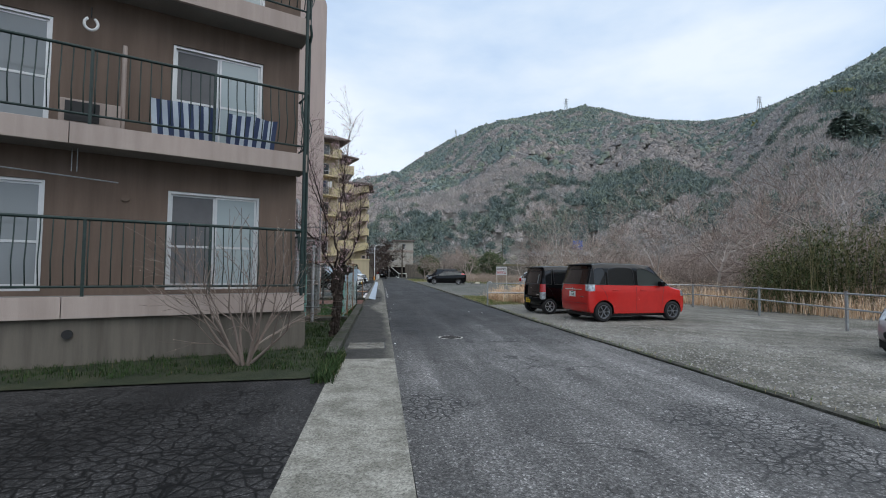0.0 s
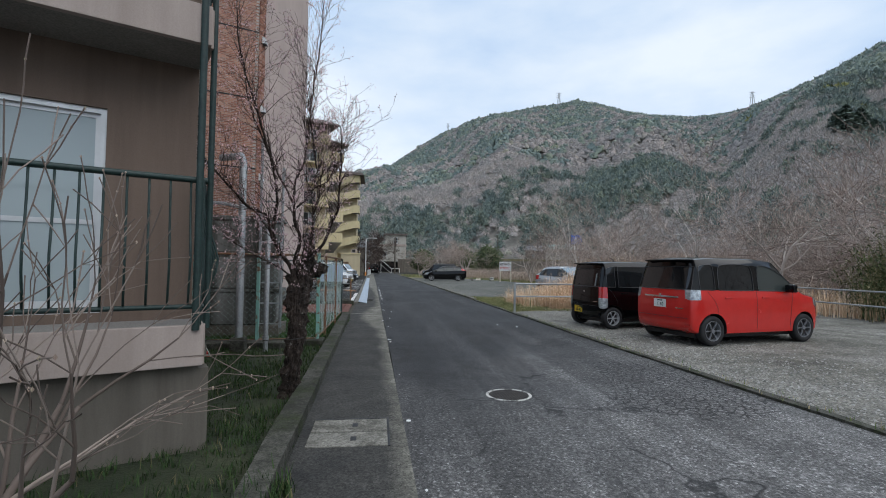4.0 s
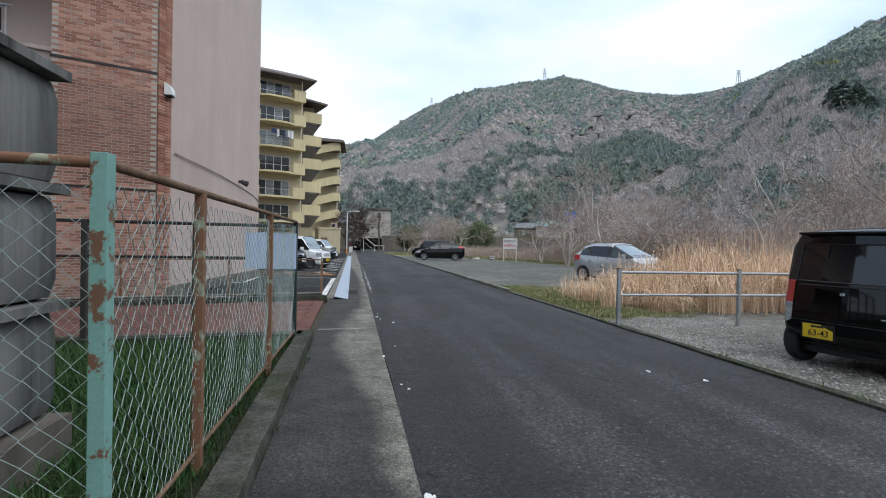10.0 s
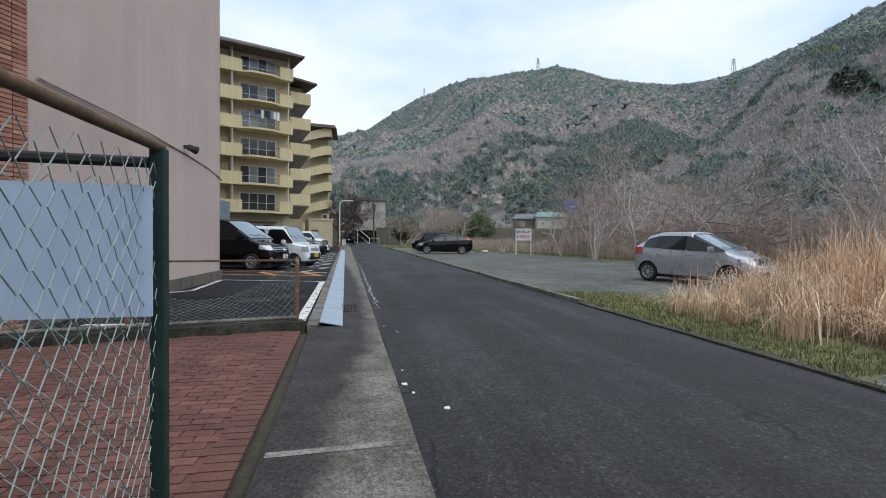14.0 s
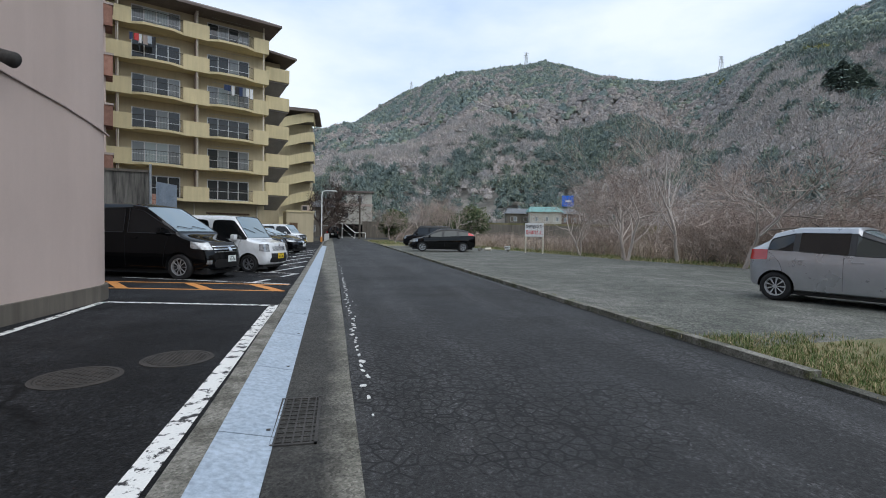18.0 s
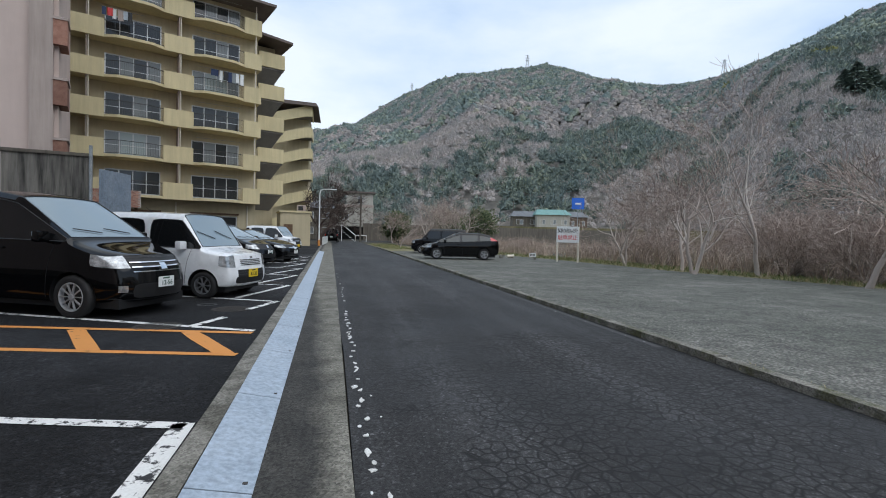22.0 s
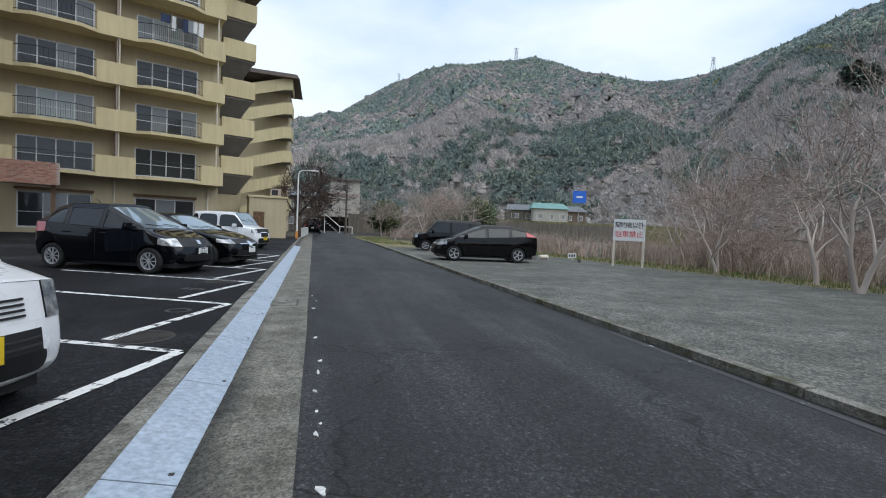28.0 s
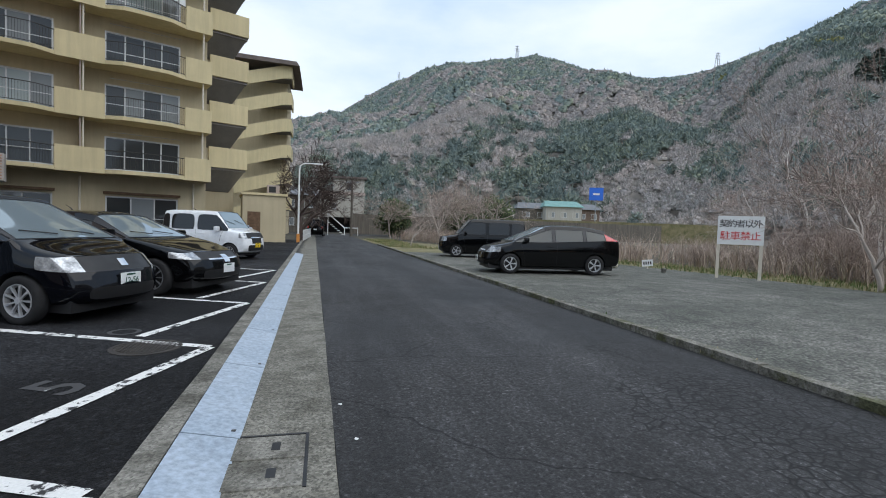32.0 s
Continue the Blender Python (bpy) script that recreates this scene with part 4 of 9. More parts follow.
def car_cage(s):
    """A coarse cage of a car's body: rows 0 (sill) to 8 (roof's middle) at eleven stations, with a nose and a tail face; every face bears a tag."""
    L, w, H, low = s["L"], s["W"] / 2, s["H"], s.get("low", 0.20)
    nose, hood, cowl, roof_x = s["nose"], s["hood"], s["cowl"], s["roof"]
    bf, br = s["belt"]
    fx, rx_ = s["wheels"]
    tail_in, wt, plan = s.get("tail_in", 0.16), w * s.get("wt", 0.80), s.get("plan", 0.16)
    hl = s.get("lamp_z", nose - 0.18)
    tl = s.get("tail_z", br - 0.20)
    mid = fx + (rx_ - fx) * 0.54
    b0, b1 = s.get("b_pillar", (mid - 0.05, mid + 0.05))
    c0, c1 = s.get("c_pillar", (rx_ - 0.14, rx_ - 0.07))
    xs = [0.0, s.get("lamp_back", 0.20 + plan), fx + 0.05, cowl, roof_x, b0, b1, c0, c1, L - tail_in - s.get("d_pillar", 0.06), L]
    V, cage, tags = {}, [], []
    verts = []

    def put(key, p):
        V[key] = len(verts)
        verts.append(Vector(p))

    for i, x in enumerate(xs):
        if i in (0, 10):
            continue
        if i <= 3:
            k = (0, 0.34, 0.74, 1.0)[i]
            t = nose + (hood - nose) * k + (0.012 if i == 2 else 0)
            ww = w * (0, 0.955, 1.0, 1.0)[i]
            belt = t - 0.045 if i < 3 else bf
            z3 = hl + (bf - 0.17 - hl) * (0, 0.15, 0.7, 1.0)[i]
            ring = [(0.80 * ww, low), (0.97 * ww, low + 0.06), (ww, low + (z3 - low) * 0.58), (0.995 * ww, z3), (0.965 * ww, belt), (0.89 * ww, t - 0.005), (0.79 * ww, t + 0.012), (0.60 * ww, t + 0.024), (0, t + 0.03)]
            if i == 3:
                ring[5] = (0.925 * ww, max(t, bf + 0.02))
                ring[6] = (0.86 * ww, t + 0.025)
        else:
            drop = {4: s.get("brow", 0.055), 9: s.get("roof_fall", 0.03)}.get(i, 0.0)
            belt = bf + (br - bf) * (x - xs[4]) / (xs[9] - xs[4])
            z3 = bf - 0.17 + (tl - bf + 0.17) * max(0, (x - xs[6]) / (xs[9] - xs[6]))
            top = H - drop - (s.get("fall", 0.0) * max(0, (x - c0) / (xs[9] - c0)) ** 1.5 if x > c0 else 0)
            wk = wt * (0.97 if i == 9 else 1.0)
            ring = [(0.80 * w, low), (0.975 * w, low + 0.06), (w, low + (z3 - low) * 0.55), (w * 0.998, z3), (0.965 * w, belt), (wk + 0.02, top - s.get("header", 0.13)), (wk - 0.045, top - 0.035), ((wk - 0.045) * 0.85, top - 0.008), (0, top + 0.014)]
        for r, (y, z) in enumerate(ring):
            for sg in ((1,) if r == 8 else (1, -1)):
                put((i, r, sg), (x, sg * y, z))
    yc = s.get("nose_w", 0.84) * w
    fr = [1.0, 1.0, 1.0, 1.0, 1.0, 0.90, 0.76, 0.54, 0.0]
    fz = [low + 0.02, low + 0.10, low + (hl - low) * 0.58, hl, nose]
    fxs = [0.13, 0.035, 0.0, 0.02 + s.get("slant", 0.03) * 0.4, 0.05 + s.get("slant", 0.03) * 1.6]
    for r in range(5):
        for c in range(4, 9):
            for sg in ((1,) if c == 8 else (1, -1)):
                f = fr[c]
                key = (0, r, sg) if c == 4 else (0, c, sg) if r == 4 else ("f", r, c, sg)
                put(key, (fxs[r] + plan * f ** 2.4, sg * yc * f * (1 if r else 0.93), fz[r] + (0.035 * (1 - f * f) if r == 4 else 0)))
    tz3 = tl
    top = H - s.get("roof_fall", 0.03) - s.get("fall", 0.0) - 0.02
    bz = [low + 0.08, low + 0.14, low + (tz3 - low) * 0.55, tz3, br, top - s.get("header", 0.13) * 1.1, top - 0.02]
    bx = [0.12, 0.03, 0.0, 0.01, 0.03, tail_in * 0.86, tail_in]
    by = [0.80 * w, 0.90 * w, 0.92 * w, 0.915 * w, 0.885 * w, wt * 0.95 + 0.005, wt * 0.93 - 0.03]
    for r in range(7):
        for c, f in ((6, 1.0), (7, 0.85), (8, 0.0)):
            for sg in ((1,) if c == 8 else (1, -1)):
                key = (10, r, sg) if c == 6 else (10, c, sg) if r == 6 else ("b", r, c, sg)
                put(key, (L - bx[r] - s.get("tail_plan", 0.07) * f ** 3, sg * by[r] * f, bz[r] + (0.014 * (1 - f) if r == 6 else 0)))

    def at(i, r, sg):
        return V[(i, r, 1 if r == 8 else sg)]

    def add(idx, tag, sg):
        cage.append(tuple(idx) if sg > 0 else tuple(idx)[::-1])
        tags.append(tag)

    tag_at = s["tags"]
    for sg in (1, -1):
        for i in range(10):
            for r in range(8):
                tag = tag_at("side", i, r)
                add((at(i, r, sg), at(i, r + 1, sg), at(i + 1, r + 1, sg), at(i + 1, r, sg)), tag, sg)

        def fv(r, c):
            g = 1 if c == 8 else sg
            return V[(0, r, g)] if c == 4 else V[(0, c, g)] if r == 4 else V[("f", r, c, g)]

        def bv(r, c):
            g = 1 if c == 8 else sg
            return V[(10, r, g)] if c == 6 else V[(10, c, g)] if r == 6 else V[("b", r, c, g)]

        for r in range(4):
            for c in range(4, 8):
                add((fv(r, c), fv(r, c + 1), fv(r + 1, c + 1), fv(r + 1, c)), tag_at("nose", r, c), sg)
        for r in range(6):
            for c in (6, 7):
                add((bv(r, c), bv(r + 1, c), bv(r + 1, c + 1), bv(r, c + 1)), tag_at("tail", r, c), sg)
    for i in range(1, 9):
        add((at(i, 0, 1), at(i + 1, 0, 1), at(i + 1, 0, -1), at(i, 0, -1)), "under", 1)
    ring = [V[(0, 0, 1)]] + [V[("f", 0, c, 1)] for c in (5, 6, 7, 8)] + [V[("f", 0, c, -1)] for c in (7, 6, 5)] + [V[(0, 0, -1)]]
    add(ring + [at(1, 0, -1), at(1, 0, 1)], "under", -1)
    ring = [V[(10, 0, 1)], V[("b", 0, 7, 1)], V[("b", 0, 8, 1)], V[("b", 0, 7, -1)], V[(10, 0, -1)]]
    add(ring + [at(9, 0, -1), at(9, 0, 1)], "under", 1)
    sharp = {}
    for sg in (1, -1):
        for i in range(10):
            for r in range(9):
                k = SOFT_SIDES[r]
                if k:
                    sharp[frozenset((at(i, r, sg), at(i + 1, r, sg)))] = k
        for r in range(4, 8):
            sharp[frozenset((at(3, r, sg), at(3, r + 1, sg)))] = 0.55
            sharp[frozenset((at(0, r, sg), at(0, r + 1, sg)))] = s.get("lip", 0.35)
        for r in (6, 7):
            sharp[frozenset((at(10, r, sg), at(10, r + 1, sg)))] = 0.7
            sharp[frozenset((at(4, r, sg), at(4, r + 1, sg)))] = 0.5
        for r in range(6):
            sharp[frozenset((at(10, r, sg), at(10, r + 1, sg)))] = 0.3
    return verts, cage, tags, sharp


def car(name, label, category, m, s):
    """m puts the nose's middle on the ground at the origin, the car running back along +x."""
    t = thing(name, label, category, m)
    L, half, r, wx = s["L"], s["W"] / 2, s["r"], s["wheels"]
    paint = s["paint"]
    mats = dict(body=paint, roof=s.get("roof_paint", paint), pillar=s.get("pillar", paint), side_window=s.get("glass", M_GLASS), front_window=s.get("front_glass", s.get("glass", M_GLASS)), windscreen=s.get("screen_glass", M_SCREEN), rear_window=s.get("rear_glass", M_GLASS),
                headlight=M_LENS, tail_light=s.get("tail", M_REDLENS), reversing_light=M_LENS, grille=s.get("grille", M_BLACK), bumper_intake=M_BLACK, skirt=s.get("skirt", paint), bumper=s.get("bumper", paint), under=M_BLACK, wheel_arch=M_BLACK)
    names = list(mats)
    verts, cage, tags, sharp = car_cage(s)
    me = mesh_from("body", verts, cage, [mats[k] for k in names], [names.index(k) for k in tags])
    bm = bmesh.new()
    bm.from_mesh(me)
    bmesh.ops.recalc_face_normals(bm, faces=bm.faces)
    lay = bm.edges.layers.float.new("crease_edge")
    for e in bm.edges:
        e[lay] = sharp.get(frozenset((e.verts[0].index, e.verts[1].index)), 0.0)
    calm = {"body", "roof", "bumper", "skirt", "under", "pillar"}
    for e in bm.edges:
        kinds = {names[f.material_index] for f in e.link_faces}
        if len(kinds) == 2 and not (kinds <= calm and len(kinds & {"pillar"}) == 0):
            e[lay] = max(e[lay], 0.8)
    bm.to_mesh(me)
    bm.free()
    ob = new("body", me)
    sub = ob.modifiers.new("smooth", "SUBSURF")
    sub.levels = sub.render_levels = 3 if s.get("near") else 2
    cv, cf = [], []
    for x in wx:
        for sg in (-1, 1):
            b, n, R = len(cv), 30, r + 0.05
            for yy in (sg * (half - 0.25), sg * (half + 0.2)):
                cv += [(x + R * math.cos(2 * math.pi * k / n), yy, r + R * math.sin(2 * math.pi * k / n)) for k in range(n)]
            cf += [tuple(range(b, b + n)), tuple(range(b + n, b + 2 * n))]
            cf += [(b + k, b + n + k, b + n + (k + 1) % n, b + (k + 1) % n) for k in range(n)]
    cme = mesh_from("cutter", cv, cf, [mats[k] for k in names], [names.index("wheel_arch")] * len(cf))
    fix = bmesh.new()
    fix.from_mesh(cme)
    bmesh.ops.recalc_face_normals(fix, faces=fix.faces)
    fix.to_mesh(cme)
    fix.free()
    cut = new("cutter", cme)
    mod = ob.modifiers.new("arches", "BOOLEAN")
    mod.operation, mod.object, mod.solver = "DIFFERENCE", cut, "EXACT"
    bpy.context.view_layer.update()
    done = bpy.data.meshes.new_from_object(ob.evaluated_get(bpy.context.evaluated_depsgraph_get()))
    bpy.data.objects.remove(cut)
    bpy.data.objects.remove(ob)
    done.polygons.foreach_set("use_smooth", [True] * len(done.polygons))
    skin = Skin(done)
    # part the surface along its tags into panels, panes and lamps
    co = np.array([v.co for v in done.vertices])
    normals = [n.vector.copy() for n in done.vertex_normals]
    owner = {}
    polys = [tuple(p.vertices) for p in done.polygons]
    index = [p.material_index for p in done.polygons]
    root = list(range(len(polys)))

    def find(a):
        while root[a] != a:
            root[a] = root[root[a]]
            a = root[a]
        return a

    for k, p in enumerate(polys):
        for a, b in zip(p, p[1:] + p[:1]):
            e = (a, b, index[k]) if a < b else (b, a, index[k])
            if e in owner:
                root[find(k)] = find(owner[e])
            else:
                owner[e] = k
    shells = {}
    for k in range(len(polys)):
        key = find(k) if names[index[k]] != "body" else -1
        shells.setdefault((names[index[k]], key), []).append(k)
    for (tag, _), ks in shells.items():
        used = {}
        fs = [tuple(used.setdefault(v, len(used)) for v in polys[k]) for k in ks]
        push = 0.006 if tag in ("headlight", "tail_light", "reversing_light") else -0.005 if "window" in tag or tag in ("grille", "windscreen") else 0.0
        vs = [Vector(co[v]) + normals[v] * push for v in used]
        pm = mesh_from(tag, vs, fs, mats[tag], smooth=True)
        pm.set_sharp_from_angle(angle=radians(42))
        part(tag, pm, None, t)
        if "window" in tag or tag == "windscreen":
            count = {}
            for f in fs:
                for a, b in zip(f, f[1:] + f[:1]):
                    count[frozenset((a, b))] = count.get(frozenset((a, b)), 0) + 1
            nxt = {}
            for f in fs:
                for a, b in zip(f, f[1:] + f[:1]):
                    if count[frozenset((a, b))] == 1:
                        nxt[a] = b
            if nxt:
                a = next(iter(nxt))
                loop = [a]
                while nxt.get(loop[-1]) not in (None, a) and len(loop) < 2000:
                    loop.append(nxt[loop[-1]])
                back = list(used)
                path = [Vector(co[back[i]]) + normals[back[i]] * 0.002 for i in loop[::1 if len(loop) < 60 else 2]]
                tube("window_seal", path + path[:1], 0.008, s.get("seal", M_SEAL), t, 4)
    for x in wx:
        for sg in (-1, 1):
            wheel(t, x, sg * (half - 0.10), r, 0.17, sg, s.get("rim", M_RIM), s.get("spokes", 6), s.get("cover", False))
    bf, br = s["belt"]
    mid = wx[0] + (wx[1] - wx[0]) * 0.54
    for sg in (-1, 1):
        for x in s.get("handles", (mid - 0.22, mid + 0.75)):
            p = skin.side(x, bf - 0.12, sg, 0.012)
            part("door_handle", box(-0.095, 0.095, -0.012, 0.012, -0.016, 0.016, Matrix.Translation(p), 0.006), s.get("handle", paint), t)
        for xa, xb in s.get("seams", ((wx[0] + r + 0.12, s["cowl"] + 0.18), (mid, mid), (wx[1] - r * 0.4, wx[1] + 0.14))):
            z0, z1 = 0.30 if abs(xa - wx[1]) > r else wx[1] * 0 + r * 2.1, (bf + br) / 2 - 0.01
            a = [skin.side(xa + (xb - xa) * (q / 8) ** 2, z0 + (z1 - z0) * q / 8, sg, 0.0008) for q in range(9)]
            tube("door_seam", a, 0.004, M_BLACK, t, 4)
        p = skin.side(s["cowl"] + s.get("mirror", 0.34), bf + 0.03, sg, 0.08)
        arm = skin.side(s["cowl"] + s.get("mirror", 0.34) + 0.05, bf + 0.02, sg, 0.0)
        tube("mirror_arm", [arm, p], 0.022, M_BLACK, t, 6)
        part("door_mirror", box(-0.055, 0.075, -0.10, 0.09, -0.05, 0.115, Matrix.Translation(p + Vector((0, sg * 0.03, 0))), 0.035), s.get("mirror_paint", paint), t, smooth=True)
    x0 = s["cowl"] + 0.10
    for y0 in (-0.42, 0.12):
        a = [skin.top(x0 + 0.10 * q, y0 + 0.42 * q, 0.016) for q in (0, 0.35, 0.7, 1)]
        tube("wiper", a, 0.008, M_BLACK, t, 5)
    for kind, out, y0, y1, z0, z1, mat, lab in s.get("front", ()):
        skin.face(kind, y0, y1, z0, z1, mat, t, out, False, lab, ny=12 if y1 - y0 > 0.2 else 4)
    for kind, out, y0, y1, z0, z1, mat, lab in s.get("back", ()):
        skin.face(kind, y0, y1, z0, z1, mat, t, out, True, lab, ny=12 if y1 - y0 > 0.2 else 4)
    if s.get("spoiler"):
        z = s["H"] - s.get("roof_fall", 0.03) - s.get("fall", 0.0)
        e = L - s.get("tail_in", 0.16)
        part("spoiler", box(e - 0.12, e + 0.06, -half * 0.72, half * 0.72, z - 0.050, z - 0.018, None, 0.013), s.get("roof_paint", paint), t, smooth=True)
    tube("aerial", [skin.top(L * 0.72, 0, -0.01), skin.top(L * 0.72, 0, 0.02) + Vector((0.05, 0, 0.02)), skin.top(L * 0.72, 0, 0) + Vector((0.16, 0, 0.10))], [0.012, 0.008, 0.003], M_BLACK, t, 6)
    fz, bz = s.get("plate_z", (0.45, 0.75))
    number_plate(t, pose(skin.end(0, fz, False).x - 0.008, 0, fz, 0, 0, -90), *s.get("plate", ("", False)))
    by = s.get("plate_by", 0)
    number_plate(t, pose(skin.end(by, bz, True).x + 0.008, by, bz, 0, 0, 90), *s.get("plate", ("", False)))
    part("underbody", box(0.25, L - 0.25, -half * 0.78, half * 0.78, 0.15, 0.30), M_BLACK, t)
    return t


def tagger(lamp_front=2, tail_rows=(3,), clear_rows=(), tail_out=True, grille_row=3, wrap=False, pillars=(), intake=True):
    """Says what each face of a car's cage is: panel, pane or lamp."""

    def tag(where, a, b):
        if where == "side":
            i, r = a, b
            if r >= 6:
                return "windscreen" if i == 3 else "roof" if i > 3 else "body"
            if r == 5:
                return "body" if i < 3 else ("pillar" if i == 3 or wrap else "roof")
            if r == 4:
                if i == 9 and 4 in tail_rows:
                    return "tail_light"
                if i in (3, 4):
                    return "front_window"
                if i in (6, 8):
                    return "side_window"
                if i in (5, 7, 9):
                    return "pillar" if wrap or i in pillars else "body"
                return "body"
            if r == 3 and i == 0:
                return "headlight"
            if i == 9 and r in tail_rows:
                return "tail_light"
            if i == 9 and r in clear_rows:
                return "reversing_light"
            if r == 0:
                return "skirt"
            return "body"
        if where == "nose":
            r, c = a, b
            if r == 3 and c < 4 + lamp_front:
                return "headlight"
            if r == grille_row and c >= 4 + lamp_front:
                return "grille"
            if intake and r == 1 and c >= 6:
                return "bumper_intake"
            return "bumper" if r < 2 else "body"
        r, c = a, b
        if c == 6 and r in tail_rows and tail_out:
            return "tail_light"
        if c == 6 and r in clear_rows:
            return "reversing_light"
        if r == 4:
            return "rear_window" if c == 7 or wrap else "pillar"
        if r == 5:
            return "roof"
        return "bumper" if r < 2 else "body"

    return tag


def facing(x, y, hx, hy, back=0.0):
    """The pose of a car whose nose stands at (x, y) and points along (hx, hy)."""
    a = math.degrees(math.atan2(-hy, -hx))
    return pose(x, y, 0.0, 0, 0, a)


P_RED = plain("red_car_paint", (0.60, 0.020, 0.016), 0.22, 0.1, 0.9)
P_BLACK = plain("black_car_paint", (0.0022, 0.0024, 0.003), 0.04, 0.0, 0.0, 0.36)
P_NAVY = plain("blue_black_car_paint", (0.0022, 0.0026, 0.0045), 0.04, 0.0, 0.0, 0.36)
P_WHITE = plain("white_car_paint", (0.82, 0.84, 0.86), 0.28, 0.0, 0.8)
P_SILVER = plain("silver_car_paint", (0.42, 0.43, 0.45), 0.30, 0.6, 0.8)
P_MAUVE = plain("silver_mauve_car_paint", (0.36, 0.33, 0.35), 0.32, 0.5, 0.8)

OUT = (0.983, 0.185)


def nosed(rear_wheel, head, half, base, front):
    """The nose's middle, from the near rear wheel, the heading, half track, wheelbase and front overhang."""
    n = (-head[1], head[0])
    return (rear_wheel[0] + n[0] * half + head[0] * (base + front), rear_wheel[1] + n[1] * half + head[1] * (base + front))


def kei(paint, **more):
    s = dict(L=3.39, W=1.475, H=1.675, brow=0.022, nose=0.85, hood=0.99, cowl=0.72, roof=1.16, belt=(0.99, 1.01), wheels=(0.66, 3.02), r=0.27, paint=paint, wt=0.86, plan=0.12, slant=0.02, nose_w=0.88, tail_in=0.13, tags=tagger())
    s.update(more)
    return s


def compact(paint, **more):
    s = dict(L=3.90, W=1.695, H=1.575, lamp_back=0.60, nose=0.815, hood=0.99, cowl=0.92, roof=1.95, belt=(1.00, 1.08), wheels=(0.80, 3.30), r=0.30, paint=paint, wt=0.76, plan=0.22, slant=0.12, nose_w=0.82, tail_in=0.42, fall=0.10, brow=0.05, tail_z=0.86, lamp_z=0.645, pillar=M_SEAL, tags=tagger(lamp_front=2, tail_rows=(3,), pillars=(5, 7)), b_pillar=(1.98, 2.06), c_pillar=(2.92, 2.99), d_pillar=0.02)
    s.update(more)
    return s


# red wagon: black roof, nose away from the road
nx, ny = nosed((6.61, 13.98), OUT, 0.71, 2.48, 0.66)
s = dict(L=3.71, W=1.625, H=1.745, nose=0.92, hood=1.06, cowl=0.80, roof=1.42, belt=(1.06, 1.09), wheels=(0.66, 3.14), r=0.295, paint=P_RED, roof_paint=P_BLACK, pillar=P_BLACK, wt=0.86, plan=0.14, slant=0.02, nose_w=0.88, tail_in=0.20, tail_z=0.90, low=0.18, near=True,
         tags=tagger(wrap=True, tail_rows=(3,)), tail=M_LENS, rim=M_RIM_DARK, spokes=6, plate=("1 60", False), plate_z=(0.45, 0.80), front_glass=M_SIDE_GLASS, spoiler=True, mirror_paint=P_BLACK)
s["back"] = [("chrome_bar", 0.014, -0.46, 0.46, 0.925, 0.955, M_CHROME, "chrome garnish bar"), ("plate_recess", 0.003, -0.24, 0.24, 0.70, 0.905, P_RED, ""), ("model_script", 0.006, 0.40, 0.58, 0.715, 0.735, M_CHROME, ""), ("tailgate_seam", 0.002, -0.66, 0.66, 0.535, 0.543, M_BLACK, ""), ("bumper_lip", 0.02, -0.68, 0.68, 0.31, 0.37, P_RED, ""), ("reflector", 0.010, -0.70, -0.60, 0.40, 0.43, M_REDLENS, ""), ("reflector", 0.010, 0.60, 0.70, 0.40, 0.43, M_REDLENS, ""), ("badge", 0.02, -0.035, 0.035, 0.94, 0.99, M_CHROME, "plain chrome badge")]
car("red_wagon", "bright red tall wagon with a black roof, parked on gravel", "car", facing(nx, ny, *OUT), s)

# black kei wagon beside it
nx, ny = nosed((5.905, 16.53), OUT, 0.65, 2.36, 0.62)
s = kei(P_BLACK, near=True, tags=tagger(tail_rows=(3,), clear_rows=(2,), pillars=(5, 7)), pillar=P_BLACK, tail_z=0.76, belt=(0.99, 1.03), plate=("63-43", True), plate_z=(0.42, 0.44), plate_by=-0.26, spokes=6, front_glass=M_SIDE_GLASS, spoiler=True)
s["back"] = [("plate_recess", 0.004, -0.45, -0.07, 0.34, 0.53, M_BLACK, ""), ("tailgate_crease", 0.006, -0.50, 0.14, 0.985, 0.998, M_SEAL, ""), ("lock", 0.012, -0.03, 0.02, 0.89, 0.92, M_CHROME, "round chrome lock"), ("model_script", 0.005, 0.36, 0.52, 0.66, 0.675, M_CHROME, ""), ("tailgate_seam", 0.002, -0.60, 0.60, 0.555, 0.562, M_SEAL, ""), ("rear_wiper", 0.02, 0.40, 0.415, 1.06, 1.36, M_GALV, "")]
car("black_kei_wagon", "black boxy kei wagon with tinted windows, parked on gravel", "car", facing(nx, ny, *OUT), s)

# silver-mauve car at the edge of the gravel lot
car("silver_mauve_hatchback", "silver-mauve hatchback parked facing the road", "car", facing(8.95, 7.4, -0.98, -0.18), compact(P_MAUVE, L=4.1))

# silver hatchback behind the dry grass
h = (0.39, -0.92)
nx, ny = nosed((9.30, 31.26), h, 0.73, 2.50, 0.72)
s = compact(P_SILVER, near=True, spokes=9, cover=True, front_glass=M_SIDE_GLASS)
s["front"] = [("badge", 0.012, -0.05, 0.05, 0.68, 0.75, M_CHROME, "plain chrome badge")]
car("silver_hatchback", "silver compact hatchback parked beside dry grass", "car", facing(nx, ny, *h), s)

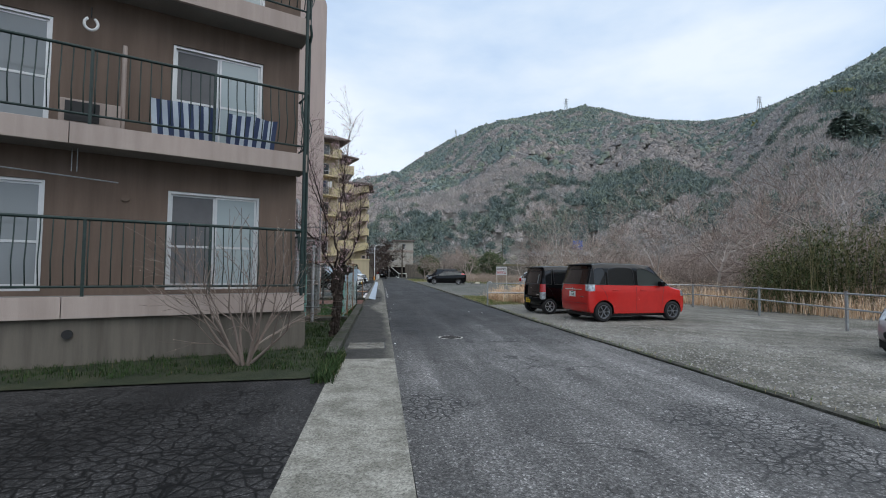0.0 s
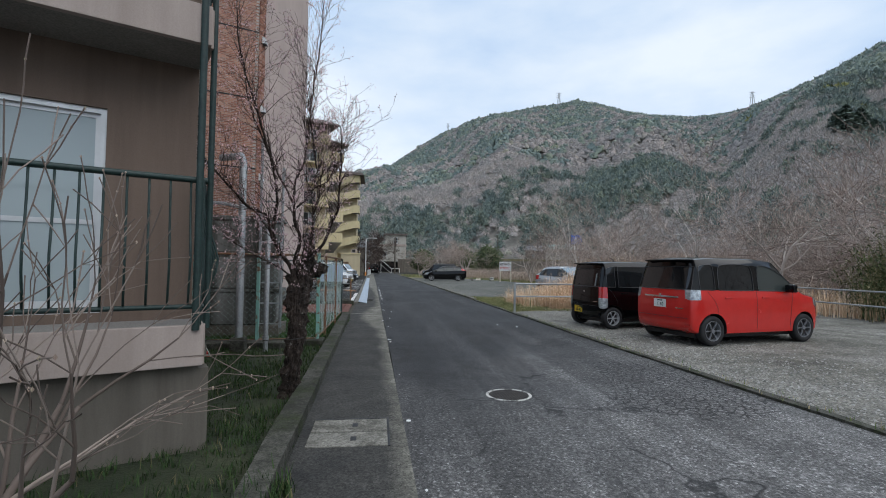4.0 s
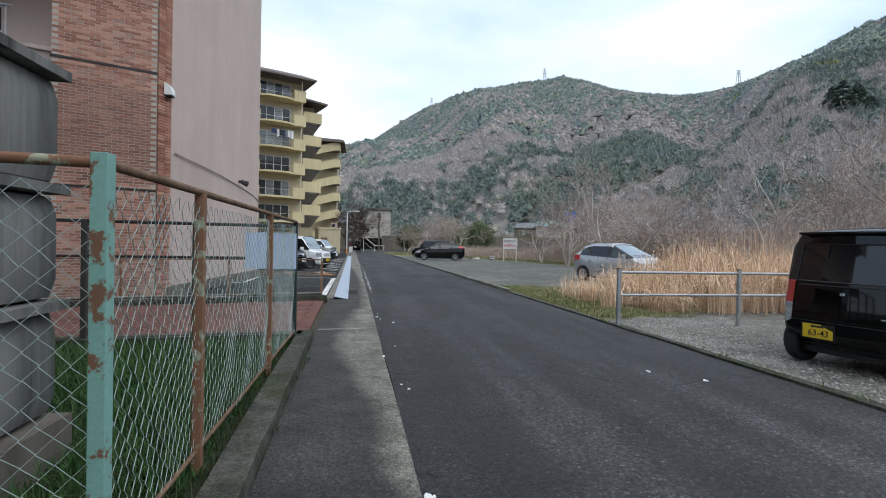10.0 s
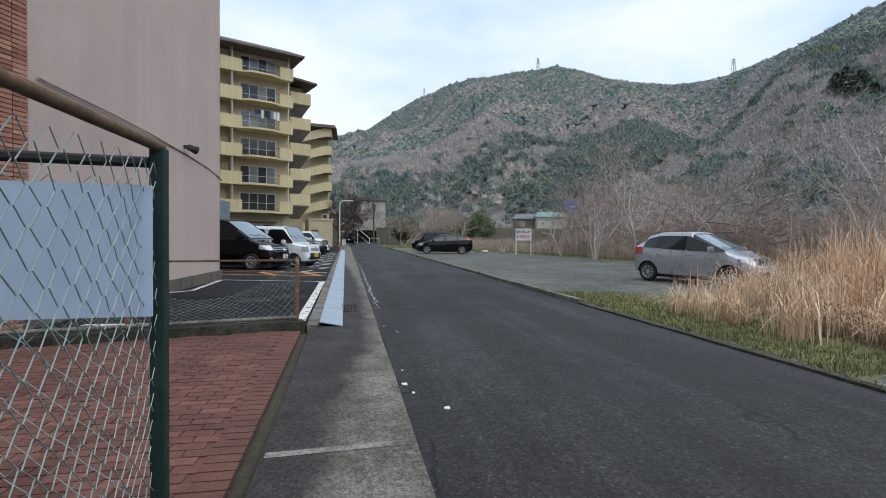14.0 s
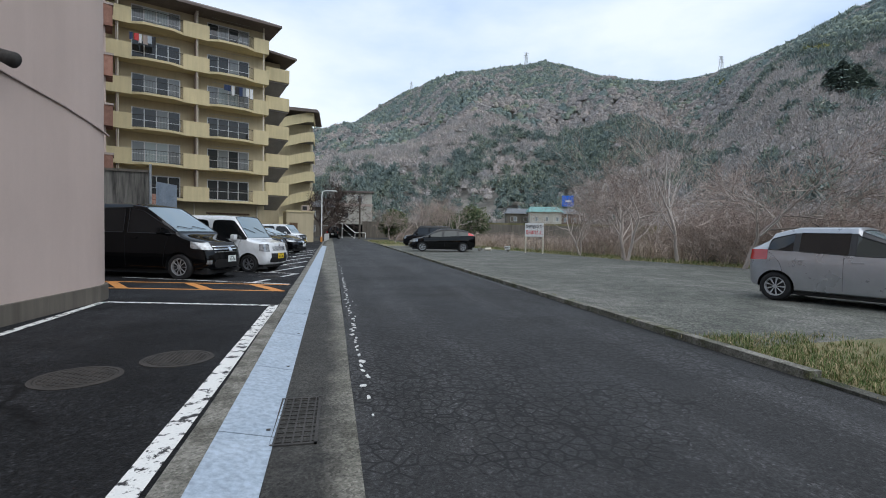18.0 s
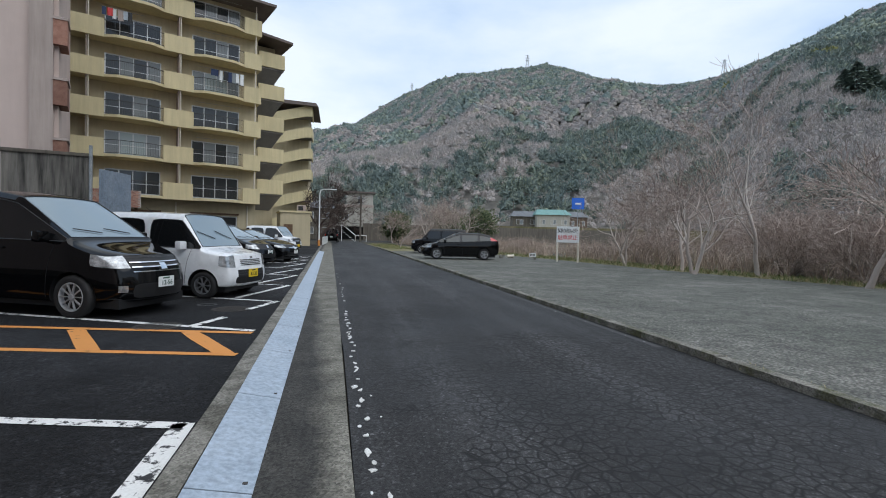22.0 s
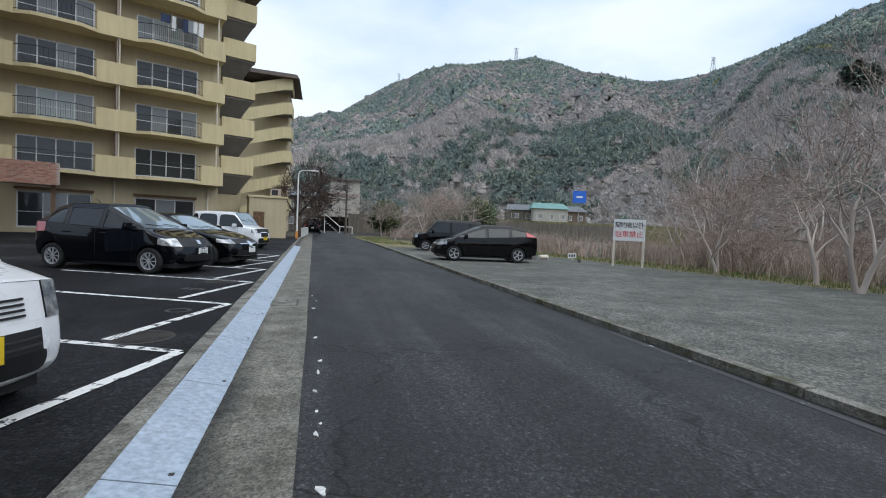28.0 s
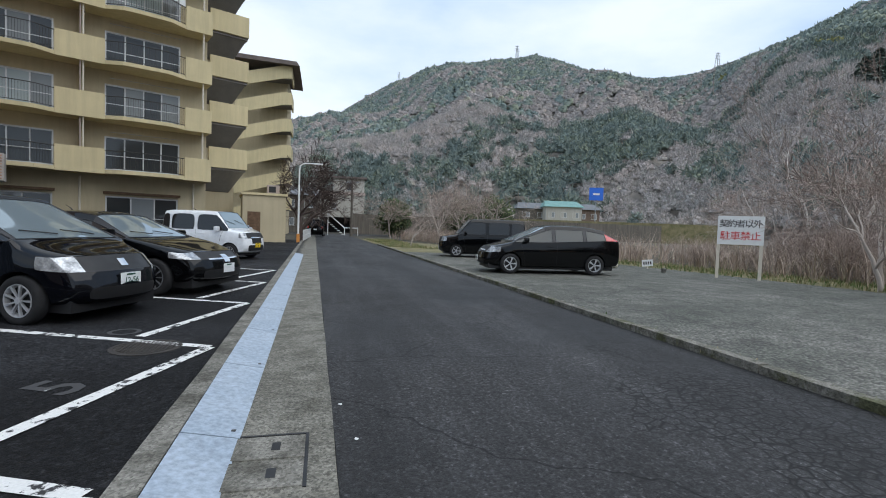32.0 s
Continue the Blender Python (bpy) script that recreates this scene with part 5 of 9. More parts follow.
# black wagon facing the road, red tail lamp high at its back
h = (-0.993, 0.116)
# greyer glass all round stands in for the hill reflected in its windows
s = compact(P_BLACK, L=4.57, H=1.55, cowl=1.02, roof=2.05, wheels=(0.91, 3.65), r=0.315, belt=(0.99, 1.10), b_pillar=(2.25, 2.33), c_pillar=(3.28, 3.35), spokes=5, cover=True, plate=("12-8", False), front_glass=M_SIDE_GLASS, glass=M_SIDE_GLASS, d_pillar=0.10, tail_in=0.46, fall=0.08, tags=tagger(lamp_front=2, tail_rows=(4,), pillars=(5, 7)))
s["front"] = [("grille_bar", 0.010, -0.40, 0.40, 0.70, 0.725, M_CHROME, "chrome grille bar"), ("badge", 0.014, -0.05, 0.05, 0.66, 0.74, M_CHROME, "plain chrome badge")]
car("black_station_wagon", "black low station wagon with red rear lamps, on the grey lot", "car", facing(5.55 + h[0] * 0.91 - h[1] * -0.73, 54.55 + h[1] * 0.91 + 0.73, *h), s)
car("black_minivan", "black boxy minivan parked behind the station wagon", "car", facing(5.35, 63.2, -0.985, 0.17), kei(P_BLACK, L=4.2, W=1.69, H=1.83, belt=(1.08, 1.10), nose=0.92, hood=1.06, cowl=0.85, roof=1.45, r=0.30, wheels=(0.80, 3.45), spokes=5, cover=True))

# row of cars in the slanting bays
H2 = (0.921, -0.39)


def bay_car(name, label, plate_xy, spec):
    return car(name, label, "car", facing(plate_xy[0] + 0.03 * H2[0], plate_xy[1] + 0.03 * H2[1], *H2), spec)


s = dict(L=4.63, W=1.695, H=1.92, nose=0.93, hood=1.17, cowl=1.00, roof=2.00, belt=(1.15, 1.17), wheels=(0.92, 3.77), r=0.325, paint=P_BLACK, wt=0.82, plan=0.24, slant=0.10, nose_w=0.80, tail_in=0.16, brow=0.07, lamp_back=0.62, lamp_z=0.76, near=True, spokes=10, plate=("12-56", False), plate_z=(0.53, 0.8), tags=tagger(lamp_front=2, grille_row=3, pillars=(5, 7)), pillar=P_BLACK, handles=(2.2, 3.4))
s["front"] = [("grille_bar", 0.016, -0.50, 0.50, 0.70 + 0.07 * k, 0.716 + 0.07 * k, M_CHROME, "chrome grille bar") for k in range(3)] + [("badge", 0.03, -0.06, 0.06, 0.72, 0.83, M_CHROME, "plain chrome badge"), ("fog_lamp", 0.008, -0.66, -0.57, 0.40, 0.50, M_LENS, ""), ("fog_lamp", 0.008, 0.57, 0.66, 0.40, 0.50, M_LENS, ""), ("chrome_lip", 0.010, -0.6, 0.6, 0.27, 0.285, M_CHROME, ""), ("hood_seam", 0.001, -0.60, 0.60, 0.915, 0.922, M_SEAL, "")]
bay_car("black_minivan", "black glossy minivan with chrome grille bars in a parking bay", (-2.67, 36.25), s)
s = kei(P_WHITE, near=True, rim=M_RIM_DARK, spokes=7, cover=True, plate=("63-36", True), plate_z=(0.50, 0.7), skirt=P_WHITE, H=1.71, lamp_z=0.63, nose=0.86, tags=tagger(lamp_front=2), grille=P_WHITE)
s["front"] = [("grille_slat", 0.006, -0.34, 0.34, 0.665 + 0.034 * k, 0.678 + 0.034 * k, M_BLACK, "dark gap of the grille") for k in range(4)] + [("lower_grille", 0.004, -0.44, 0.44, 0.44, 0.58, M_BLACK, "")] + [("lower_bar", 0.010, -0.43, 0.43, 0.475 + 0.045 * k, 0.487 + 0.045 * k, M_SEAL, "") for k in range(2)] + [("badge", 0.012, -0.035, 0.035, 0.80, 0.835, M_CHROME, "plain chrome badge")]
bay_car("white_kei_wagon", "white boxy kei wagon with a yellow plate in a parking bay", (-1.70, 38.40), s)
s = compact(P_NAVY, near=True, spokes=9, cover=True, plate=("12-56", False), plate_z=(0.53, 0.8))
s["front"] = [("badge", 0.014, -0.055, 0.055, 0.70, 0.79, M_CHROME, "plain chrome badge")]
bay_car("black_hatchback", "black compact hatchback in a parking bay", (-2.56, 47.75), s)
s = compact(P_BLACK, L=4.64, W=1.80, H=1.43, nose=0.74, hood=0.95, cowl=1.40, roof=2.25, belt=(0.96, 1.02), wheels=(0.88, 3.62), r=0.325, b_pillar=(2.6, 2.68), c_pillar=(3.5, 3.58), tail_in=0.75, fall=0.18, near=True, rim=M_RIM_DARK, spokes=10, plate=("", False), plate_z=(0.47, 0.7), lamp_z=0.64, wt=0.70)
s["front"] = [("grille_bar", 0.012, -0.42, 0.42, 0.63, 0.655, M_CHROME, "chrome grille bar"), ("badge", 0.022, -0.08, 0.08, 0.57, 0.71, M_CHROME, "plain chrome badge")]
bay_car("black_coupe", "black low saloon with a chrome grille in a parking bay", (-1.80, 50.2), s)
s = kei(P_WHITE, plate=("4", True), plate_z=(0.5, 0.7), spokes=8, nose=0.92, hood=1.04, slant=0.06)
s["front"] = [("grille_bar", 0.012, -0.34, 0.34, 0.76, 0.79, M_CHROME, "chrome grille bar"), ("lower_grille", 0.006, -0.3, 0.3, 0.56, 0.74, M_BLACK, "")]
bay_car("white_kei_hatchback", "white tall kei hatchback with a yellow plate", (-2.35, 58.8), s)
bay_car("silver_saloon", "silver car at the far end of the parking row", (-3.2, 66.6), compact(P_SILVER, L=4.2))
car("dark_minivan", "dark minivan standing at the roadside far ahead", "car", facing(-0.6, 97.5, 0.05, 1.0), kei(P_BLACK, L=4.4, W=1.7, H=1.85, belt=(1.08, 1.10), nose=0.95, hood=1.08, r=0.32, wheels=(0.85, 3.5)))


# ---- buildings ----
def at_angle(x, y, deg):
    return pose(x, y, 0, 0, 0, deg)


def local_box(name, b, material, parent, bevel=0.0, label=""):
    return part(name, box(*b, None, bevel), material, parent, label)


def sash_window(parent, x0, x1, y, z0, z1, panes, bars=1, depth=0.10, name="window", frame_mat=None, wall=False):
    """A sliding window that faces -y: frame, sashes and panes, each its own mesh."""
    fm = frame_mat or M_SASH
    w = new(name)
    w.parent = parent
    fr = bmesh.new()
    t = 0.045
    add_box(fr, x0, x1, y - 0.02, y + depth, z0, z0 + t), add_box(fr, x0, x1, y - 0.02, y + depth, z1 - t, z1)
    add_box(fr, x0, x0 + t, y - 0.02, y + depth, z0 + t, z1 - t), add_box(fr, x1 - t, x1, y - 0.02, y + depth, z0 + t, z1 - t)
    part("frame", fr, fm, w)
    n = len(panes)
    for k, mat in enumerate(panes):
        a, b = x0 + t + (x1 - x0 - 2 * t) * k / n, x0 + t + (x1 - x0 - 2 * t) * (k + 1) / n
        yy = y + (0.02 if k % 2 else 0.05)
        s = bmesh.new()
        q = 0.035
        add_box(s, a, a + q, yy, yy + 0.03, z0 + t, z1 - t), add_box(s, b - q, b, yy, yy + 0.03, z0 + t, z1 - t)
        add_box(s, a + q, b - q, yy, yy + 0.03, z0 + t, z0 + t + 0.06), add_box(s, a + q, b - q, yy, yy + 0.03, z1 - t - q, z1 - t)
        for j in range(bars):
            zz = z0 + (z1 - z0) * (j + 1) / (bars + 1) * (0.88 if bars == 1 else 1)
            add_box(s, a + q, b - q, yy, yy + 0.03, zz - 0.02, zz + 0.02)
        part("sash", s, fm, w)
        part("pane", box(a + q, b - q, yy + 0.012, yy + 0.018, z0 + t + 0.06, z1 - t - q), mat, w)
    return w


def wall_with_openings(name, x0, x1, y0, y1, z0, z1, holes, material, parent):
    """One wall, cut through by rectangular openings (x0, x1, z0, z1) in rows."""
    bm = bmesh.new()
    zs = sorted({z0, z1, *(h[2] for h in holes), *(h[3] for h in holes)})
    xs = sorted({x0, x1, *(h[0] for h in holes), *(h[1] for h in holes)})
    for a, b in zip(xs, xs[1:]):
        mid = (a + b) / 2
        cuts = sorted((h[2], h[3]) for h in holes if h[0] < mid < h[1])
        for c, d in zip(zs, zs[1:]):
            if not any(h[0] < (c + d) / 2 < h[1] for h in cuts):
                add_box(bm, a, b, y0, y1, c, d)
    bmesh.ops.remove_doubles(bm, verts=bm.verts, dist=0.0005)
    inner = [f for f in bm.faces if all(len(e.link_faces) > 2 for e in f.edges) and abs(f.normal.y) < 0.5]
    bmesh.ops.delete(bm, geom=inner, context="FACES_ONLY")
    return part(name, bm, material, parent)


# building A: brown stucco flats with bulging balcony rails
A = thing("brown_apartment_house", "brown stucco apartment house with pink-beige balcony slabs", "apartment house", pose(-1.19, 9.24, 0.075, 0, 0, 26.0) @ Matrix.Diagonal((0.945, 0.945, 0.945, 1)))
ST, FL = 2.66, (0.98, 3.64, 6.30, 8.96)
LA = 11.5
holes = []
for z in FL:
    for a, b in ((-2.27, -0.72), (-5.6, -3.97), (-9.05, -7.45)):
        holes.append((a, b, z + 0.08, z + 1.84))
wall_with_openings("front_wall", -LA, -0.02, 0.65, 0.87, 0.0, 12.0, holes, M_WALL_A, A)
local_box("end_wall", (-0.24, -0.02, 0.87, 9.5, 0.0, 12.0), M_WALL_B, A)
local_box("rear_wall", (-LA, -0.02, 9.5, 9.7, 0.0, 12.0), M_WALL_B, A)
local_box("far_end_wall", (-LA, -LA + 0.2, 0.87, 9.5, 0.0, 12.0), M_WALL_B, A)
# black fill: the unlit interior is put into its colour
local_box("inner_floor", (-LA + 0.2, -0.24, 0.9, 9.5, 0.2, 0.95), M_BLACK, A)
local_box("roof", (-LA - 0.2, 0.0, 0.0, 9.9, 12.0, 12.3), M_FASCIA, A)
local_box("plinth", (-LA, -0.02, 0.10, 0.65, -0.2, 0.68), M_PLINTH, A)
local_box("plinth_side", (-0.02, 0.06, 0.10, 9.5, -0.2, 0.62), M_PLINTH, A)
local_box("plinth_ledge", (-0.02, 0.12, 0.66, 9.5, 0.62, 0.72), M_PLINTH, A, 0.02)
v = part("vent_pipe", mesh_from("vent_pipe", *tube_data([(-3.55, 0.05, 0.42), (-3.55, 0.12, 0.42)], 0.07, 16), M_BLACK), None, A, "round dark vent hole with a rim")
for k, z in enumerate(FL[:3]):
    local_box("balcony_slab", (-LA, 0.0, 0.06, 0.65, z - 0.31, z), M_SOFFIT, A)
    for a, b in ((-LA, -6.92), (-6.91, -3.64), (-3.63, 0.0)):
        local_box("fascia", (a, b, 0.0, 0.06, z - 0.32, z + 0.01), M_FASCIA, A, 0.006)
    local_box("fascia_end", (-0.002, 0.02, 0.06, 0.66, z - 0.32, z + 0.01), M_FASCIA, A)
    for j, (a, b) in enumerate(((-2.27, -0.72), (-5.6, -3.97), (-9.05, -7.45))):
        panes = [M_SCREENMESH, M_PANE_CURTAIN] if j == 0 else [M_PANE_CURTAIN, M_PANE_GREY]
        sash_window(A, a, b, 0.70, z + 0.08, z + 1.84, panes, 1, name="balcony_window")
        # added black sheet imitates the unlit room behind the window
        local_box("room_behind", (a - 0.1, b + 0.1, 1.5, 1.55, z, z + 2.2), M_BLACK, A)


def baluster_mesh(h):
    pts = []
    for i in range(9):
        q = i / 8
        pts.append((0, -0.11 * math.exp(-((q - 0.34) / 0.24) ** 2) * 1.15 + 0.012 * math.sin(q * 6.28), q * h))
    v, f = tube_data(pts, 0.0095, 5)
    return mesh_from("baluster", v, f, M_GREEN_RAIL, smooth=True)


bal_me = baluster_mesh(1.0)
for k, z in enumerate(FL[:3]):
    rail = new("balcony_rail")
    rail.parent = A
    rail["label"] = "dark green steel balcony rail with bulging bars"
    zt = z + 1.20
    tube("top_rail", [(-LA, 0.03, zt), (0.0, 0.03, zt), (0.0, 0.62, zt)], 0.026, M_GREEN_RAIL, rail, 8)
    tube("bottom_rail", [(-LA, 0.03, z + 0.16), (0.0, 0.03, z + 0.16), (0.0, 0.62, z + 0.16)], 0.020, M_GREEN_RAIL, rail, 8)
    for x in (-0.04, -1.64, -3.39, -5.14, -6.9, -8.65, -10.4):
        local_box("post", (x - 0.022, x + 0.022, 0.005, 0.055, z, zt), M_GREEN_RAIL, rail)
    n = int((LA - 0.1) / 0.146)
    for i in range(n):
        x = -0.12 - i * 0.146
        if x < -7.6:
            break
        o = new("baluster", bal_me)
        o.parent = rail
        o.matrix_basis = pose(x, 0.03, z + 0.18)
    for i in range(4):
        o = new("baluster", bal_me)
        o.parent = rail
        o.matrix_basis = pose(0.0, 0.15 + i * 0.13, z + 0.18, 0, 0, 90)
for (x, y), r in (((-0.06, -0.03), 0.030), ((0.035, 0.10), 0.026)):
    tube("downpipe", [(x, y + 0.02, 0.95), (x, y + 0.02, 12.0)], r, M_GREEN_RAIL, A, 10, "dark green vertical downpipe")
tube("downpipe_elbow", [(0.035, 0.10, 5.9), (0.035, 0.02, 6.02), (0.0, -0.02, 6.2)], 0.026, M_GREEN_RAIL, A, 8)
tube("meter_pipe", [(0.05, 0.9, 2.1), (0.05, 0.6, 2.1), (0.05, 0.45, 1.9), (0.05, 0.45, 0.2)], 0.02, M_GREEN_RAIL, A, 8)
tube("laundry_pole", [(-4.7, 0.35, 2.93), (-3.0, 0.35, 2.83)], 0.011, M_GALV, A, 6)
tube("drain_stack", [(-2.98, 0.28, FL[1]), (-2.98, 0.28, 5.1)], 0.035, M_FASCIA, A, 10)
for x in (-3.62, -3.55):
    tube("pole_hook", [(x, 0.35, 3.32), (x, 0.35, 2.95)], 0.008, M_GALV, A, 5)
m2 = part("vent_cap", mesh_from("vent_cap", *tube_data([(-2.9, 0.6, 2.62), (-2.9, 0.65, 2.62)], 0.06, 14), M_WALL_A), None, A)
ac = thing("air_conditioner", "cream outdoor unit behind the balcony rail", "air conditioner", A.matrix_basis @ pose(-3.4, 0.3, FL[1]))
local_box("case", (-0.4, 0.4, -0.12, 0.14, 0.02, 0.42), M_FASCIA, ac, 0.02)
local_box("grille", (-0.32, 0.12, -0.135, -0.115, 0.07, 0.38), M_BLACK, ac)
ring = thing("hanging_hook_ring", "white plastic ring hanging from a balcony ceiling", "laundry ring", A.matrix_basis @ pose(-3.45, 0.3, 5.35))
v, f = tube_data([(0.09 * math.sin(a), 0, 0.10 * math.cos(a)) for a in [0.5 + 5.3 * i / 14 for i in range(15)]], 0.022, 8)
part("ring", mesh_from("ring", v, f, M_BOARD, smooth=True), None, ring)
tube("hook", [(0, 0, 0.1), (0, 0, 0.27)], 0.01, M_BLACK, ring, 6)

# dead ivy hanging down the end wall
M_IVY = by_island("dead_ivy", [(0.0, (0.02, 0.014, 0.013)), (0.7, (0.055, 0.038, 0.034)), (1.0, (0.11, 0.08, 0.07))])
ivy = thing("dead_ivy", "dark leafless ivy hanging down the stucco end wall", "climbing plant", A.matrix_basis @ pose(0, 0, 0))
ir = random.Random(12)
for strand in range(80):
    y, z = 9.55 - abs(ir.gauss(0, 2.4)), ir.uniform(4.5, 11.5)
    if y < 4.6:
        continue
    low_end = ir.uniform(2.0, 4.2) + 0.45 * (9.5 - y)
    v, f, path = [], [], []
    x = 0.01
    while z > low_end:
        path.append((x + ir.uniform(0.0, 0.05), y, z))
        y += ir.gauss(0, 0.05)
        z -= ir.uniform(0.12, 0.22)
        if len(path) > 2 and ir.random() < 0.75:
            b, q = path[-1], ir.choice((-1, 1))
            L = ir.uniform(0.12, 0.4)
            tube_data([b, (b[0] + 0.04, b[1] + q * L * 0.4, b[2] - L * 0.25), (b[0] + 0.06, b[1] + q * L * 0.5, b[2] - L)], [0.007, 0.005, 0.003], 4, v, f, False)
    if len(path) > 3:
        tube_data(path, 0.011, 4, v, f, False)
        part("strand", mesh_from("strand", v, f, M_IVY), None, ivy)

# striped cloth over the second balcony's rail
M_CLOTH_B = plain("navy_cloth", (0.035, 0.055, 0.12), 0.9)
M_CLOTH_W = plain("pale_blue_cloth", (0.46, 0.52, 0.58), 0.9)
cloth = thing("striped_cloth", "navy and pale blue striped cloth hung inside the rail", "cloth", A.matrix_basis @ pose(0, 0, 0))
for i in range(26):
    if i in (13, 14):
        continue
    x0, x1 = -2.60 + i * 0.079, -2.60 + (i + 1) * 0.079
    v = []
    for x in (x0, x1):
        for q in range(7):
            top = 0.60 - (0.05 if i > 13 else 0.0) + 0.012 * math.sin(x * 11)
            v.append((x + 0.05 * (1 - q / 6) * math.sin(x * 2.1), 0.10 + 0.02 * math.sin(x * 13 + q * 0.7) + 0.06 * (1 - q / 6), FL[1] + 0.03 + top * q / 6))
    f = [(q, q + 1, q + 8, q + 7) for q in range(6)]
    part("stripe", mesh_from("stripe", v, f, M_CLOTH_B if i % 2 else M_CLOTH_W, smooth=True), None, cloth)

# building B: tall beige flats with a brick stair front
B = thing("beige_apartment_tower", "tall beige stucco apartment tower with a brick front", "apartment tower")
pts = [(-4.47, 24.62), (-4.14, 29.8), (-3.98, 31.9)]
for i in range(8):
    a = radians(-2 + 104 * i / 7)
    pts.append((-4.80 + 0.82 * math.cos(a), 32.2 + 0.82 * math.sin(a) * 1.05))
pts += [(-13.5, 36.0), (-13.5, 26.0), (-8.0, 24.6)]
part("curved_wall", prism(pts, 0.28, 19.0), M_WALL_B, B, smooth=True)
part("plinth", prism([(x * 1.0 + 0.06, y) for x, y in pts[:11]] + pts[11:], -0.2, 0.28), M_PLINTH, B)
MB = at_angle(-4.6, 24.3, 22.7)
bw = part("brick_front", box(-1.86, 0.0, 0.012, 1.2, 0.0, 19.0, MB), M_MORTAR, B)
part("brick_return", prism([(-4.7, 24.35), (-4.62, 24.32), (-4.47, 24.75), (-4.7, 24.8)], 0.0, 19.0), M_MORTAR, B)
for z in (2.45, 5.1, 7.8, 10.4, 13.0):
    part("band_course", box(-1.88, 0.01, -0.004, 0.03, z, z + 0.05, MB), M_BLACK, B)
part("lower_wall_left", box(-8.0, -1.86, 1.6, 3.0, 0.0, 19.0, MB), M_WALL_B, B)
for k in range(6):
    z = 2.1 + 2.7 * k
    part("balcony_slab", box(-8.0, -1.86, 0.25, 1.6, z - 0.12, z + 0.10, MB), M_SOFFIT, B)
    part("balcony_parapet", box(-8.0, -1.86, 0.13, 0.25, z - 0.28, z + 0.42, MB), M_FASCIA, B)
    part("parapet_cap", box(-8.0, -1.84, 0.08, 0.30, z + 0.42, z + 0.50, MB), M_FASCIA, B)
    w = sash_window(B, -3.6, -2.1, 0, z + 0.6, z + 1.7, [M_PANE, M_PANE_GREY], 1, name="window")
    w.matrix_basis = MB @ pose(0, 1.48, 0)
    tube("downpipe", [MB @ Vector((-2.0, 1.5, z + 0.1)), MB @ Vector((-2.0, 1.5, z + 2.4))], 0.05, M_RUST, B, 8)
for z in (4.83, 7.5, 10.2):
    t = new("vent_hood")
    t.parent = B
    t.matrix_basis = pose(-4.50, 24.55, z, 0, 0, 90)
    vv, ff = [], []
    for x in (-0.11, 0.11):
        vv.append((x, 0, -0.12))
        for i in range(7):
            a = radians(90 * i / 6)
            vv.append((x, -0.17 * math.sin(a), -0.12 + 0.27 * math.cos(a)))
    ff = [tuple(range(8))[::-1], tuple(range(8, 16))] + [(i, i + 1, i + 9, i + 8) for i in range(1, 7)] + [(7, 0, 8, 15)]
    part("hood", mesh_from("hood", vv, ff, M_BOARD), None, t, "white curved vent hood")
    part("louvre", box(-0.10, 0.10, -0.16, -0.01, -0.15, -0.12), M_BLACK, t)
spot = new("floodlight")
spot.parent = B
spot.matrix_basis = pose(-4.14, 29.8, 3.38, 0, 0, 90)
part("lamp_can", mesh_from("lamp_can", *tube_data([(0, -0.10, 0.02), (-0.04, -0.30, -0.06)], [0.07, 0.10], 12), M_IRON, smooth=True), None, spot)
part("bracket", box(-0.03, 0.03, -0.12, 0.0, -0.02, 0.06), M_IRON, spot)
tube("cable", [(-4.42, 24.9, 3.45), (-4.29, 26.8, 3.40), (-4.22, 27.9, 3.36), (-4.12, 29.9, 3.25), (-4.02, 31.2, 3.12), (-3.96, 32.1, 2.98), (-4.0, 32.6, 2.93)], 0.018, M_FASCIA, B, 6, "cable run along the wall")

# block behind it, with small brick balconies
B2 = thing("beige_rear_block", "beige stucco block with small brick ledges", "apartment block", at_angle(-13.45, 55.0, 22.7))
local_box("wall", (-9, 0, 0, 9, 0, 22), M_WALL_B, B2)
local_box("pilaster", (-1.1, -0.2, -0.25, 0.0, 0, 22), M_FASCIA, B2)
for k in range(5):
    local_box("ledge", (-0.2, 0.35, -0.3, 1.2, 4.3 + 2.9 * k, 5.5 + 2.9 * k), M_BRICK, B2)
    local_box("ledge_cap", (-0.22, 0.4, -0.34, 1.25, 5.5 + 2.9 * k, 5.62 + 2.9 * k), M_FASCIA, B2)

# building C: ochre flats with waving balconies
C = thing("ochre_apartment_block", "ochre yellow apartment block with waving balconies, seven storeys", "apartment block", at_angle(-6.7, 72.3, 24))
PITCH, Z0, NB = 2.89, 3.62, 6
XC = -24.0
sections = []
x = 0.0
for k in range(4):
    first = 1.42 if k == 0 else 2.1
    sections.append(("solid", x - first, x))
    sections.append(("open", x - first - 3.82, x - first))
    x = x - first - 3.82
sections.append(("solid", x - 1.3, x))
XC = x - 1.3


def wave(u):
    """How far a balcony's open bay bulges, u from 0 to 1 across it."""
    return 0.5 * min(1.0, u / 0.22, (1 - u) / 0.22) ** 1.0 if 0 < u < 1 else 0.0


